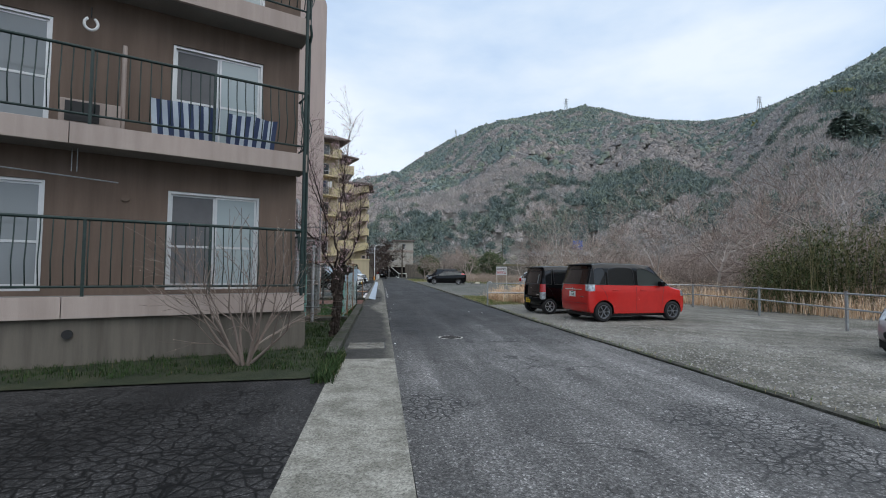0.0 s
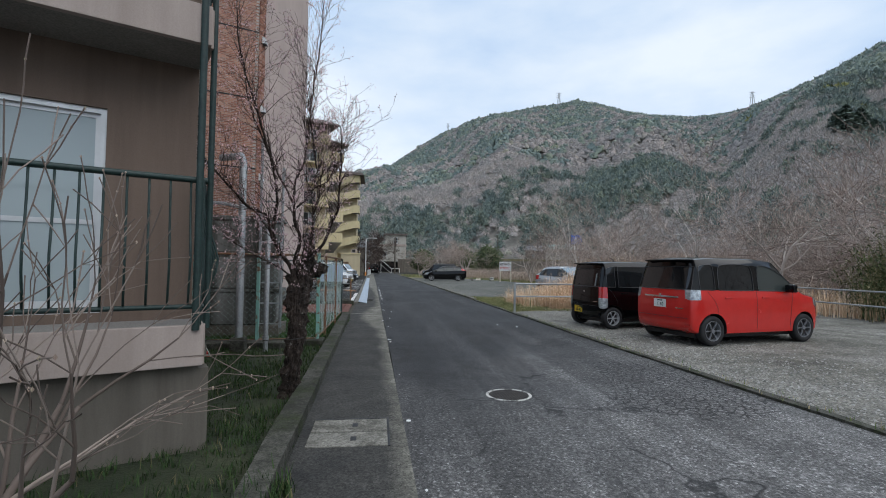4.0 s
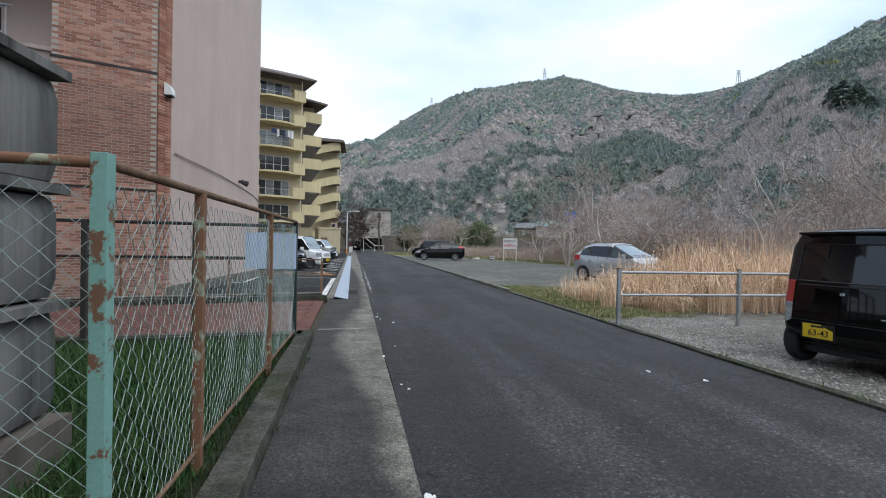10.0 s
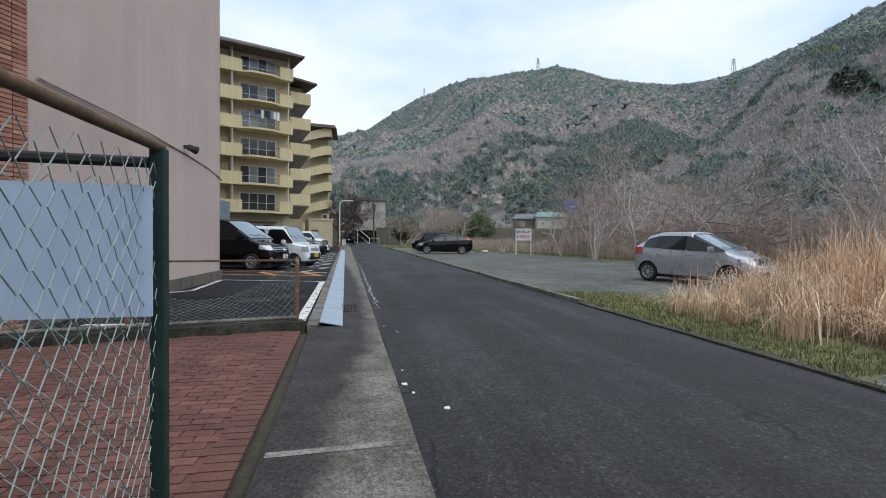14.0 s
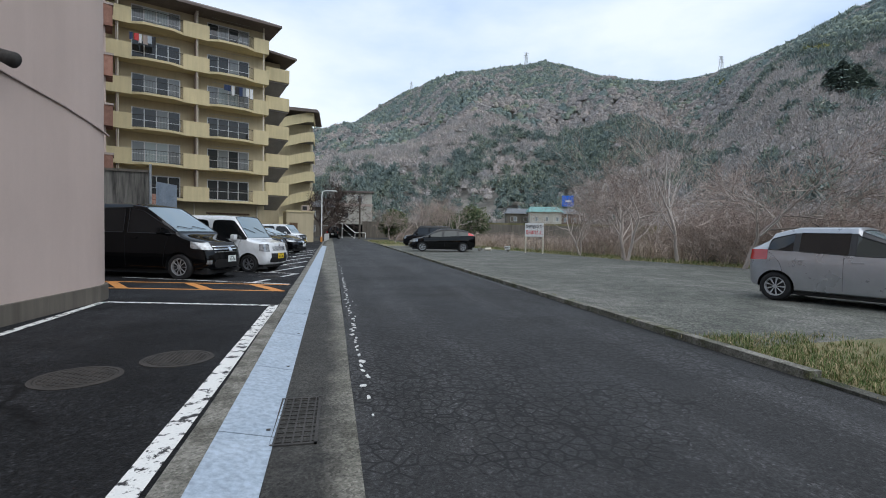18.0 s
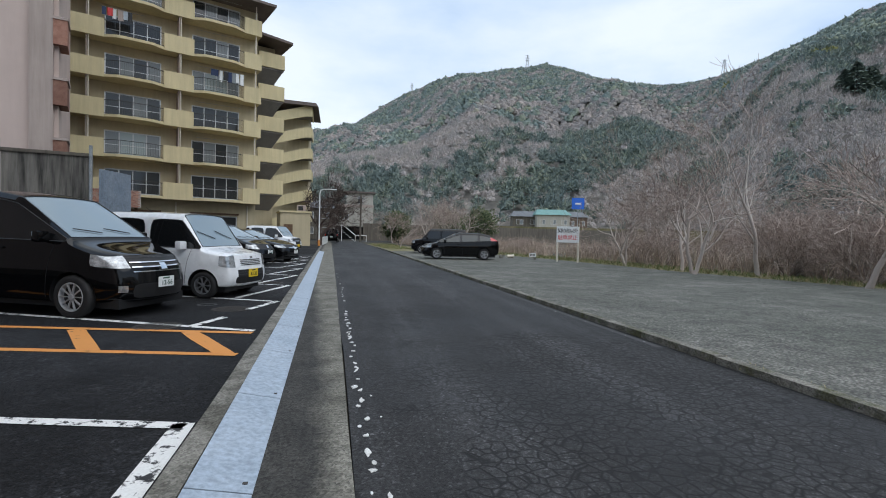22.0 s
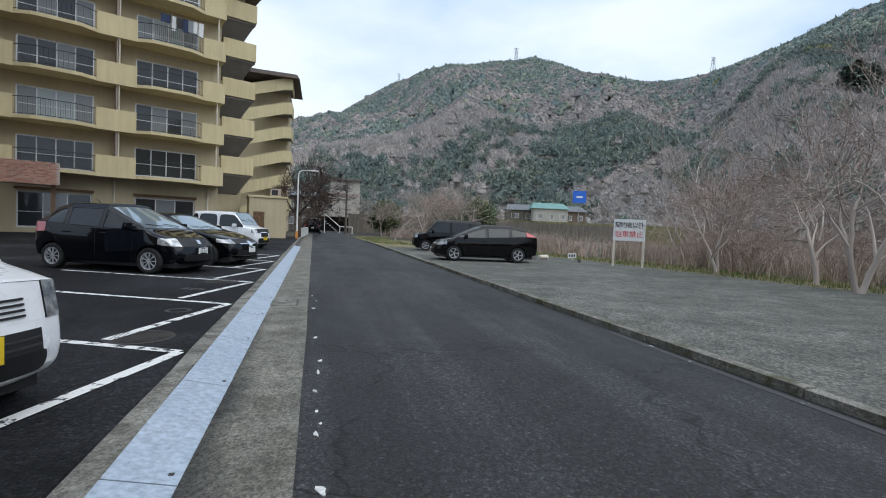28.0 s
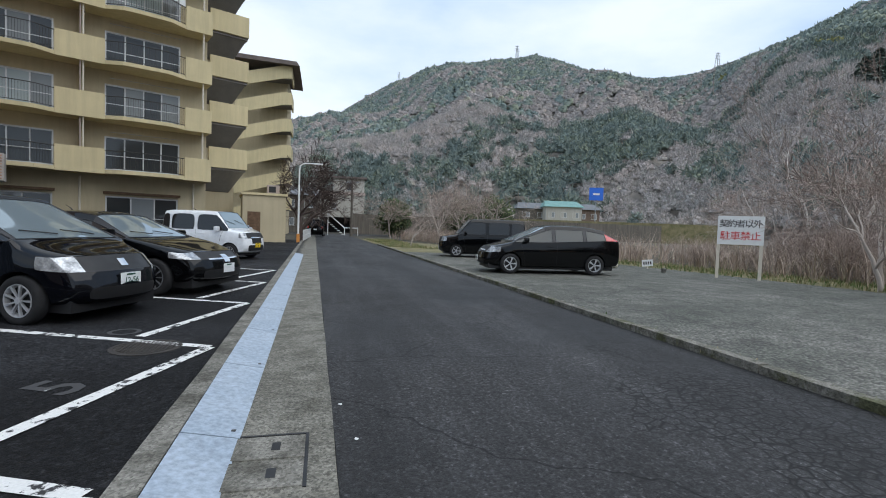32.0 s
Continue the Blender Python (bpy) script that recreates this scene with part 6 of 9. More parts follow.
holes = []
for k in range(NB):
    z = Z0 + PITCH * k + 0.2
    for kind, a, b in sections:
        if kind == "open":
            holes.append((a + 0.05, b - 0.05, z + 0.12, z + 2.0))
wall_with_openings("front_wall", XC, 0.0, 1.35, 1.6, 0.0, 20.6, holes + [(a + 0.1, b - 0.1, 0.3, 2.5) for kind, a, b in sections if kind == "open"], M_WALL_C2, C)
local_box("end_wall", (-0.25, 0.0, 1.6, 11, 0, 20.6), M_WALL_C, C)
local_box("far_end_wall", (XC, XC + 0.25, 1.6, 11, 0, 20.6), M_WALL_C, C)
local_box("rear_wall", (XC, 0, 11, 11.2, 0, 20.6), M_WALL_C, C)
for k in range(NB + 1):
    local_box("floor_slab", (XC + 0.25, -0.25, 1.6, 11, Z0 + PITCH * k - 0.1, Z0 + PITCH * k + 0.1), M_SOFFIT, C)
# added black slab, no real wall: stands in for the dark of the rooms
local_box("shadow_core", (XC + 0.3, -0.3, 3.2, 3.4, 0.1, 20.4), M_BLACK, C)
rv = [(XC - 0.6, -0.9, 20.55), (0.95, -0.9, 20.55), (0.95, 12, 20.55), (XC - 0.6, 12, 20.55), (XC - 0.6, -0.9, 20.75), (0.95, -0.9, 20.75), (0.95, 12, 20.75), (XC - 0.6, 12, 20.75), (XC + 0.6, 0.7, 21.5), (-0.5, 0.7, 21.5), (-0.5, 10.5, 21.5), (XC + 0.6, 10.5, 21.5)]
rf = [(3, 2, 1, 0), (0, 1, 5, 4), (1, 2, 6, 5), (2, 3, 7, 6), (3, 0, 4, 7), (4, 5, 9, 8), (5, 6, 10, 9), (6, 7, 11, 10), (7, 4, 8, 11), (8, 9, 10, 11)]
part("roof", mesh_from("roof", rv, rf, M_ROOF), None, C, "brown sloping eaves")
for k in range(NB):
    z = Z0 + PITCH * k
    outline = []
    for kind, a, b in sections[::-1]:
        if kind == "solid":
            outline += [(a, 0.0), (b, 0.0)]
        else:
            outline += [(a + (b - a) * i / 10, -wave(i / 10)) for i in range(1, 10)]
    n = len(outline)
    v = [(p[0], p[1], z + 0.02) for p in outline] + [(p[0], p[1], z + 0.22) for p in outline] + [(p[0], 1.35, z + 0.02) for p in outline] + [(p[0], 1.35, z + 0.22) for p in outline]
    f = []
    for i in range(n - 1):
        f += [(i, i + 1, n + i + 1, n + i), (n + i, n + i + 1, 3 * n + i + 1, 3 * n + i), (2 * n + i, 2 * n + i + 1, i + 1, i)]
    f += [(0, n, 3 * n, 2 * n), (n - 1, 2 * n + n - 1, 4 * n - 1, 2 * n - 1)]
    part("balcony_slab", mesh_from("balcony_slab", v, f, M_WALL_C), None, C)
    for s_i, (kind, a, b) in enumerate(sections):
        if kind == "solid":
            local_box("parapet", (a, b, -0.012, 0.11, z, z + 1.33), M_WALL_C, C, 0.01)
            if s_i:
                local_box("partition", ((a + b) / 2 - 0.03, (a + b) / 2 + 0.03, 0.12, 1.3, z + 0.24, z + PITCH), M_FASCIA, C)
                tube("downpipe", [((a + b) / 2 + 0.12, 0.16, z), ((a + b) / 2 + 0.12, 0.16, z + PITCH)], 0.045, M_CREAM_POST, C, 7)
            else:
                tube("downpipe", [(-0.45, 0.16, z), (-0.45, 0.16, z + PITCH)], 0.05, M_CREAM_POST, C, 7)
        else:
            rail = new("balcony_rail")
            rail.parent = C
            path = [(a + (b - a) * i / 16, 0.04 - wave(i / 16), z + 1.24) for i in range(17)]
            tube("top_rail", path, 0.022, M_IRON, rail, 6)
            tube("bottom_rail", [(p[0], p[1], z + 0.30) for p in path], 0.018, M_IRON, rail, 5)
            vv, ff = [], []
            for i in range(1, 34):
                q = i / 34
                p = (a + (b - a) * q, 0.04 - wave(q))
                tube_data([(p[0], p[1], z + 0.30), (p[0], p[1] - 0.03, z + 0.55), (p[0], p[1], z + 1.24)], 0.008, 3, vv, ff, False)
            o = part("infill", mesh_from("infill", vv, ff, M_IRON), None, rail)
            o["kind"] = "stuff"
            mats = [[M_PANE, M_PANE_GREY, M_PANE, M_PANE_GREY], [M_PANE, M_PANE, M_PANE_GREY, M_PANE], [M_PANE_GREY, M_PANE_CURTAIN, M_PANE_CURTAIN, M_PANE_GREY], [M_PANE, M_PANE, M_PANE, M_PANE]][(k * 3 + s_i) % 4]
            if k == 0:
                mats = [M_PANE] * 4
            sash_window(C, a + 0.05, b - 0.05, 1.40, z + 0.32, z + 2.2, mats, 1)
    tube("laundry_pole", [(-5.0, 0.35, z + 2.3), (-1.6, 0.3, z + 2.32)], 0.014, M_GALV, C, 5)
for kind, a, b in sections:
    if kind == "open":
        sash_window(C, a + 0.1, b - 0.1, 1.45, 0.3, 2.5, [M_PANE, M_PANE_GREY, M_PANE], 1, name="ground_floor_window")
        local_box("lintel", (a, b, 1.2, 1.36, 2.6, 2.75), M_RUST, C)
    else:
        tube("gas_pipe", [((a + b) / 2, 1.28, 0), ((a + b) / 2, 1.28, 3.5)], 0.06, M_CREAM_POST, C, 7)
# washing on two balconies
for k, xs, cols in ((3, -2.9, (M_CLOTH_B, M_CLOTH_B, M_BOARD, M_INK_BLACK, M_CLOTH_B, M_PANE_GREY, M_BOARD, M_BOARD)), (4, -10.2, (M_CLOTH_B, M_INK_RED, M_BOARD, M_FASCIA, M_CLOTH_W, M_INK_BLACK))):
    wash = thing("washing_line", "washing in blue, white and black on a balcony pole", "washing", C.matrix_basis @ pose(0, 0, Z0 + PITCH * k))
    tube("pole", [(xs - 1.2, 0.0, 2.2), (xs + 1.6, 0.0, 2.2)], 0.014, M_GALV, wash, 5)
    for i, cm in enumerate(cols):
        w, hgt = random.uniform(0.22, 0.4), random.uniform(0.5, 0.95)
        x0 = xs - 1.1 + i * 0.32
        v = [(x0 + w * p, 0.0 + 0.05 * math.sin(9 * p + i) + 0.03 * q, 2.2 - hgt * q) for q in (0, 0.33, 0.66, 1) for p in (0, 0.33, 0.66, 1)]
        f = [(r * 4 + c, r * 4 + c + 1, r * 4 + c + 5, r * 4 + c + 4) for r in range(3) for c in range(3)]
        part("garment", mesh_from("garment", v, f, cm, smooth=True), None, wash)

# stair wing at its end, and the wing beyond
W1 = thing("ochre_stair_wing", "ochre stair wing with stepped landings", "apartment wing", C.matrix_basis @ pose(0.3, 2.0, 0))
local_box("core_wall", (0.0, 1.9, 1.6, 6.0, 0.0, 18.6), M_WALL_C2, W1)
for k in range(5):
    z = 4.75 + PITCH * k
    local_box("landing_parapet", (0.0, 2.35, -0.02, 0.12, z, z + 1.30), M_WALL_C, W1, 0.01)
    local_box("landing_side", (2.25, 2.36, 0.12, 3.4, z, z + 1.30), M_WALL_C, W1)
    local_box("landing_slab", (0.0, 2.3, 0.12, 1.6, z - 0.15, z + 0.02), M_SOFFIT, W1)
    v = [(0.0, 0.14, z - 0.1), (2.25, 0.14, z - 0.1), (1.6, 1.5, z - 1.45), (0.0, 1.5, z - 1.45)]
    part("stair_flight", mesh_from("stair_flight", v + [(p[0], p[1] + 0.15, p[2] - 0.05) for p in v], [(0, 1, 2, 3), (7, 6, 5, 4), (0, 4, 5, 1), (1, 5, 6, 2), (2, 6, 7, 3), (3, 7, 4, 0)], M_SOFFIT), None, W1)
v = [(-0.4, -0.6, 18.9), (2.9, -0.6, 18.6), (2.9, 6.3, 18.6), (-0.4, 6.3, 18.9)]
part("roof", mesh_from("roof", v + [(p[0], p[1], p[2] + 0.22) for p in v], [(3, 2, 1, 0), (4, 5, 6, 7), (0, 1, 5, 4), (1, 2, 6, 5), (2, 3, 7, 6), (3, 0, 4, 7)], M_ROOF), None, W1)
W2 = thing("ochre_far_wing", "far ochre wing with sloping stair parapets", "apartment wing", pose(-7.5, 97, 0))
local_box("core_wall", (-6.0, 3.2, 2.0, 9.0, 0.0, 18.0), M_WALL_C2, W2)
for k in range(6):
    z = 2.2 + PITCH * k
    v = [(-2.0, 0, z - 0.75), (2.9, 0, z + 0.55), (3.8, 0, z + 0.6), (3.8, 0, z + 1.95), (2.9, 0, z + 1.95), (-2.0, 0, z + 0.65)]
    n = 6
    v2 = [(p[0], 0.16, p[2]) for p in v]
    f = [tuple(range(n)), tuple(range(n, 2 * n))[::-1]] + [(i, (i + 1) % n, n + (i + 1) % n, n + i)[::-1] for i in range(n)]
    part("sloping_parapet", mesh_from("sloping_parapet", v + v2, f, M_WALL_C), None, W2)
    local_box("landing_side", (3.64, 3.8, 0.16, 4.0, z + 0.6, z + 1.95), M_WALL_C, W2)
    local_box("landing_slab", (0.5, 3.7, 0.16, 2.0, z + 0.5, z + 0.62), M_SOFFIT, W2)
v = [(-7, -0.7, 18.9), (4.6, -0.7, 18.5), (4.6, 9.5, 18.5), (-7, 9.5, 18.9)]
part("roof", mesh_from("roof", v + [(p[0] * 0.93, p[1], p[2] + 0.45) for p in v], [(3, 2, 1, 0), (4, 5, 6, 7), (0, 1, 5, 4), (1, 2, 6, 5), (2, 3, 7, 6), (3, 0, 4, 7)], M_ROOF), None, W2)

# low walls and sheds behind the parked cars
sw = thing("stained_concrete_wall", "grey concrete wall with black rain stains", "wall", at_angle(-7.6, 45.0, 12))
M_STAIN = streaked("black_stained_concrete", (0.33, 0.31, 0.275), (0.03, 0.03, 0.028), 0.95, scale=0.9)
for k in range(4):
    local_box("panel", (-2.25 * (k + 1) + 0.03, -2.25 * k - 0.03, 0, 0.14, 0, 3.55), M_STAIN, sw, 0.01)
    local_box("cap", (-2.25 * (k + 1), -2.25 * k, -0.05, 0.2, 3.55, 3.65), M_PLINTH, sw)
    tube("pipe", [(-2.25 * k - 0.0, -0.08, 0), (-2.25 * k - 0.0, -0.08, 3.9)], 0.05, M_GALV, sw, 8)
cs = thing("corrugated_fence", "blue-grey corrugated steel fence", "fence", at_angle(-7.4, 45.1, 80))
v = []
for i in range(27):
    for z in (0.0, 3.2):
        v.append((i * 0.06, 0.035 * math.cos(i * math.pi / 2), z))
part("sheet", mesh_from("sheet", v, [(2 * i, 2 * i + 2, 2 * i + 3, 2 * i + 1) for i in range(26)], mottled("blue_grey_sheet", (0.20, 0.25, 0.31), (0.28, 0.33, 0.39), 0.5, 20, 2, metal=0.3)), None, cs)
bc = thing("brick_planter_wall", "low red brick wall in front of the ochre block", "wall", C.matrix_basis @ pose(-9.0, -3.0, 0))
local_box("core", (-9.5, -0.02, 0.02, 1.2, 2.75, 3.95), M_MORTAR, bc)
for x in (-9.2, -4.5, -0.3):
    local_box("post", (x - 0.1, x + 0.1, 0.3, 0.5, 0, 2.75), M_RUST, bc)
PLANTER = bc

sb = thing("ochre_store", "low ochre store room beside the lane", "store room", at_angle(-3.6, 74.5, 10))
local_box("wall", (-1.6, 1.1, 0, 5, 0, 3.1), M_WALL_C2, sb)
local_box("roof", (-1.7, 1.2, -0.1, 5.1, 3.1, 3.25), M_WALL_C, sb)
local_box("door", (-1.3, -0.5, -0.03, 0.0, 0, 2.0), M_RUST, sb)
unit = thing("air_conditioner", "grey outdoor unit on the store roof", "air conditioner", at_angle(-3.4, 75.3, 10) @ pose(0, 0, 3.25))
local_box("case", (-0.4, 0.4, -0.15, 0.15, 0, 0.6), M_FASCIA, unit, 0.02)
local_box("grille", (-0.3, 0.15, -0.165, -0.148, 0.1, 0.5), M_BLACK, unit)

# houses at the far end
TERRACE = 3.6
structure("far_bank", prism([(30, 126), (78, 112), (90, 150), (40, 172)], -0.2, TERRACE), M_TURF_DRY, "grassy terrace across the river", "bank")
def far_house(name, label, x, y, w, d, h, deg, wall, roofm, wins=2, storey=1):
    t = thing(name, label, "house", at_angle(x, y, deg) @ pose(0, 0, TERRACE if x > 30 else 0))
    local_box("wall", (-w / 2, w / 2, 0, d, 0, h), wall, t)
    rv = [(-w / 2 - 0.5, -0.5, h), (w / 2 + 0.5, -0.5, h), (w / 2 + 0.5, d + 0.5, h), (-w / 2 - 0.5, d + 0.5, h), (-w / 2 + 0.4, d / 2, h + 1.5), (w / 2 - 0.4, d / 2, h + 1.5)]
    part("roof", mesh_from("roof", rv, [(3, 2, 1, 0), (0, 1, 5, 4), (2, 3, 4, 5), (1, 2, 5), (3, 0, 4)], roofm), None, t)
    for s in range(storey):
        for i in range(wins):
            a = -w / 2 + w * (i + 0.25) / wins
            sash_window(t, a, a + w / wins * 0.5, -0.04, 1.0 + 2.7 * s, 2.2 + 2.7 * s, [M_PANE, M_PANE_GREY], 0, 0.05)
    return t


M_CREAM = streaked("cream_wall", (0.48, 0.46, 0.41), (0.33, 0.31, 0.27), 0.5)
M_TEAL = mottled("teal_roof", (0.12, 0.27, 0.25), (0.20, 0.36, 0.33), 0.6, 20, 0.8)
M_GREYROOF = mottled("grey_tile_roof", (0.12, 0.13, 0.14), (0.2, 0.21, 0.22), 0.7, 20, 0.8)
garage = thing("cream_house", "cream two-storey house over an open garage", "house", at_angle(2.6, 121, 0))
local_box("wall", (-4, 4, 0, 8, 2.6, 6.2), M_CREAM, garage)
local_box("upper_wall", (-1, 4, 1, 8, 6.2, 9.0), M_CREAM, garage)
local_box("pier", (-4, -3.2, 0, 8, 0, 2.6), M_CREAM, garage)
local_box("pier", (3.6, 4, 0, 8, 0, 2.6), M_CREAM, garage)
# back wall coloured black for the shade inside the open garage
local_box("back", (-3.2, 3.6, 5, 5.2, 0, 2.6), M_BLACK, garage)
local_box("roof", (-1.4, 4.4, 0.5, 8.4, 9.0, 9.3), M_ROOF, garage)
local_box("parapet", (-4.1, 4.1, -0.1, 0.1, 6.2, 6.7), M_FASCIA, garage)
sash_window(garage, -2.2, -0.6, -0.04, 3.8, 4.8, [M_PANE, M_PANE], 0, 0.05)
sash_window(garage, 0.2, 2.0, 0.96, 7.0, 8.4, [M_PANE_GREY, M_PANE], 0, 0.05)
far_house("old_wooden_house", "old brown wooden house at the end of the lane", -3.5, 116, 5.5, 7, 5.6, 5, M_PLINTH, M_GREYROOF, 2, 2)
far_house("teal_roof_house", "small house with a teal metal roof across the river", 52, 138, 8, 7, 3.4, -14, M_CREAM, M_TEAL, 3)
far_house("grey_roof_house", "low brown house with a grey tiled roof across the river", 59, 142, 8, 7, 3.2, -14, M_WALL_A, M_GREYROOF, 3)
far_house("brown_roof_house", "low house with a brown roof across the river", 47, 143, 7, 6, 3.0, -14, M_PLINTH, M_GREYROOF, 2)


# ---- hills ----
RIDGE = [(-70, 5.0, 700), (-40, 5.5, 750), (-20, 7.6, 800), (-8, 9.0, 820), (1.2, 11.6, 820), (4.4, 13.9, 820), (7.5, 15.6, 820), (10.9, 17.0, 820), (14.5, 17.8, 820), (18.2, 18.4, 820), (21.5, 18.6, 820), (23.7, 18.9, 820), (26.5, 18.1, 810), (29.7, 16.9, 800), (36.2, 15.9, 740), (40.6, 15.8, 600), (46.4, 17.4, 480), (52.7, 19.7, 430), (60, 21.6, 400), (75, 23, 380), (95, 22, 380), (120, 16, 400), (150, 9, 450)]
HX, HY = 0.0, 24.0


def ridge(az):
    a = [r[0] for r in RIDGE]
    return np.interp(az, a, [r[1] for r in RIDGE]), np.interp(az, a, [r[2] for r in RIDGE])


def foot(az):
    return np.interp(az, [-70, -10, 5, 25, 40, 60, 120, 150], [200, 190, 175, 165, 140, 105, 90, 120])


def hill_height(az, r):
    el, R = ridge(az)
    H = math.tan(radians(el)) * R
    r0 = foot(az)
    if r <= r0:
        return -0.1
    q = (r - r0) / (R - r0)
    a = radians(az)
    p = (r * math.sin(a), r * math.cos(a), 0)
    n = noise.fractal(Vector(p) * 0.006, 1.0, 2.0, 2)
    body = H * (min(q, 1.0) ** 0.92)
    if q > 1:
        body = H - (q - 1) * R * 0.35
    spur = 30 * math.sin(a * 23 + r * 0.004) * math.sin(min(q, 1) * math.pi)
    return body * (1 + 0.0 * n) + (n * 17 + spur * 0.4) * math.sin(min(max(q, 0), 1) * math.pi) + 2 * noise.noise(Vector(p) * 0.02) * min(1, q * 6)


NA, NR = 300, 84
verts, faces = [], []
AZ = [-70 + 220 * i / NA for i in range(NA + 1)]
for az in AZ:
    r0, R = foot(az), ridge(az)[1]
    for j in range(NR + 1):
        r = r0 * 0.97 + (R - r0 * 0.97) * (j / 74) ** 1.1 if j <= 74 else R * (1 + 0.04 * (j - 74))
        a = radians(az)
        verts.append((HX + r * math.sin(a), HY + r * math.cos(a), hill_height(az, r) - 1.8))
for i in range(NA):
    for j in range(NR):
        k = i * (NR + 1) + j
        faces.append((k, k + NR + 1, k + NR + 2, k + 1)[::-1])
tagged(part("hillside", mesh_from("hillside", verts, faces, M_FLOOR_HILL, smooth=True), None), "steep wooded mountainside of brown winter ground", "hillside", kind="structure")

rng = np.random.default_rng(5)


def crowns(name, places, material, label, category, shards=8, slim=0.30, rise=0.5, dome=True):
    """Many ragged crowns (x, y, z, radius, stretch): lumpy domes bristling with shards, in one mesh of kind stuff."""
    P = np.array(places)
    n = len(P)
    ring = [(0.0, 0.0, 1.0)]
    for z, r, k, turn in ((0.72, 0.66, 5, 0.0), (0.22, 0.98, 7, 0.3), (-0.45, 0.92, 7, 0.7)):
        ring += [(r * math.cos(turn + 2 * math.pi * i / k), r * math.sin(turn + 2 * math.pi * i / k), z) for i in range(k)]
    F = [(0, 1 + i, 1 + (i + 1) % 5) for i in range(5)]
    for i in range(7):
        j = (i + 1) % 7
        F += [(13 + i, 13 + j, 6 + j), (13 + i, 6 + j, 6 + i)]
        p, q = 1 + (i * 5) // 7, 1 + (j * 5) // 7 % 5
        F.append((6 + i, 6 + j, p))
        if p != q:
            F.append((p, 6 + j, q))
    D = np.array(ring)[None] * (1 + rng.normal(0, 0.13, (n, 20, 1))) + rng.normal(0, 0.07, (n, 20, 3))
    D = D * (0.86 if dome else 0.5)
    d = rng.normal(size=(n, shards, 3))
    d /= np.linalg.norm(d, axis=2)[:, :, None]
    d[:, :, 2] = np.abs(d[:, :, 2]) * 1.1 - 0.1
    c = d * ((0.80 if dome else 0.5) + (0.20 if dome else 0.5) * rng.random((n, shards, 1)))
    w = rng.normal(size=(n, shards, 3)) * 0.5 + d * 0.9
    w[:, :, 2] += rise
    w /= np.linalg.norm(w, axis=2)[:, :, None]
    s = np.cross(w, rng.normal(size=(n, shards, 3)))
    s /= np.linalg.norm(s, axis=2)[:, :, None] + 1e-9
    L = 0.30 + 0.30 * rng.random((n, shards, 1))
    tri = np.stack([c - w * L * 0.5 - s * slim * 0.5, c - w * L * 0.5 + s * slim * 0.5, c + w * L * 0.7], axis=2).reshape(n, shards * 3, 3)
    V = np.concatenate([D, tri], axis=1)
    m = 20 + shards * 3
    V *= P[:, None, 3:4]
    V[..., 2] *= P[:, None, 4]
    V += P[:, None, :3]
    V = V.reshape(-1, 3)
    T = np.concatenate([np.array(F), 20 + np.arange(shards * 3).reshape(-1, 3)])
    T = (T[None] + (np.arange(n) * m)[:, None, None]).reshape(-1).astype(np.int32)
    me = bpy.data.meshes.new(name)
    me.vertices.add(len(V))
    me.vertices.foreach_set("co", V.ravel())
    me.loops.add(len(T))
    me.loops.foreach_set("vertex_index", T)
    me.polygons.add(len(T) // 3)
    me.polygons.foreach_set("loop_start", np.arange(0, len(T), 3, dtype=np.int32))
    me.polygons.foreach_set("loop_total", np.full(len(T) // 3, 3, dtype=np.int32))
    me.polygons.foreach_set("use_smooth", [True] * (len(T) // 3))
    me.materials.append(material)
    me.update(calc_edges=True)
    return tagged(part(name, me, None), label, category, kind="stuff")


def wood(name, stops, others, scale=0.05, fine=0.9):
    """Crowns that differ one from another, twig-fine mottling on each, and broad drifts of two palettes."""
    m, nt, p, link = node_mat(name)
    geo = nt.nodes.new("ShaderNodeNewGeometry")
    a, b = ramp_tex(nt, geo.outputs["Random Per Island"], stops), ramp_tex(nt, geo.outputs["Random Per Island"], others)
    v = coords(nt)
    mask = ramp_tex(nt, noise_tex(nt, v, scale, 5, 0.6), [(0.42, grey(0.0)), (0.58, grey(1.0))])
    col = mix_col(nt, mask, a, b)
    f = noise_tex(nt, v, fine, 5, 0.75)
    col = mix_col(nt, 1.0, col, ramp_tex(nt, f, [(0.36, grey(0.62)), (0.5, grey(1.0)), (0.64, grey(1.3))]), "MULTIPLY")
    link(col, p.inputs["Base Color"])
    link(bump(nt, f, 0.25, 0.3), p.inputs["Normal"])
    p.inputs["Roughness"].default_value, p.inputs["Specular IOR Level"].default_value = 0.95, 0.15
    return m


# haze of distance is mixed into these colours: all paled, greens tinted bluish
HAZY_BROWN = [(0.0, (0.255, 0.236, 0.222)), (0.35, (0.305, 0.279, 0.263)), (0.7, (0.355, 0.320, 0.300)), (0.93, (0.40, 0.345, 0.318)), (1.0, (0.335, 0.32, 0.245))]
HAZY_BROWN2 = [(0.0, (0.215, 0.212, 0.203)), (0.5, (0.275, 0.258, 0.250)), (0.85, (0.325, 0.297, 0.285)), (1.0, (0.235, 0.256, 0.22))]
HAZY_GREEN = [(0.0, (0.155, 0.196, 0.182)), (0.5, (0.19, 0.230, 0.198)), (0.85, (0.23, 0.265, 0.205)), (1.0, (0.28, 0.295, 0.205))]
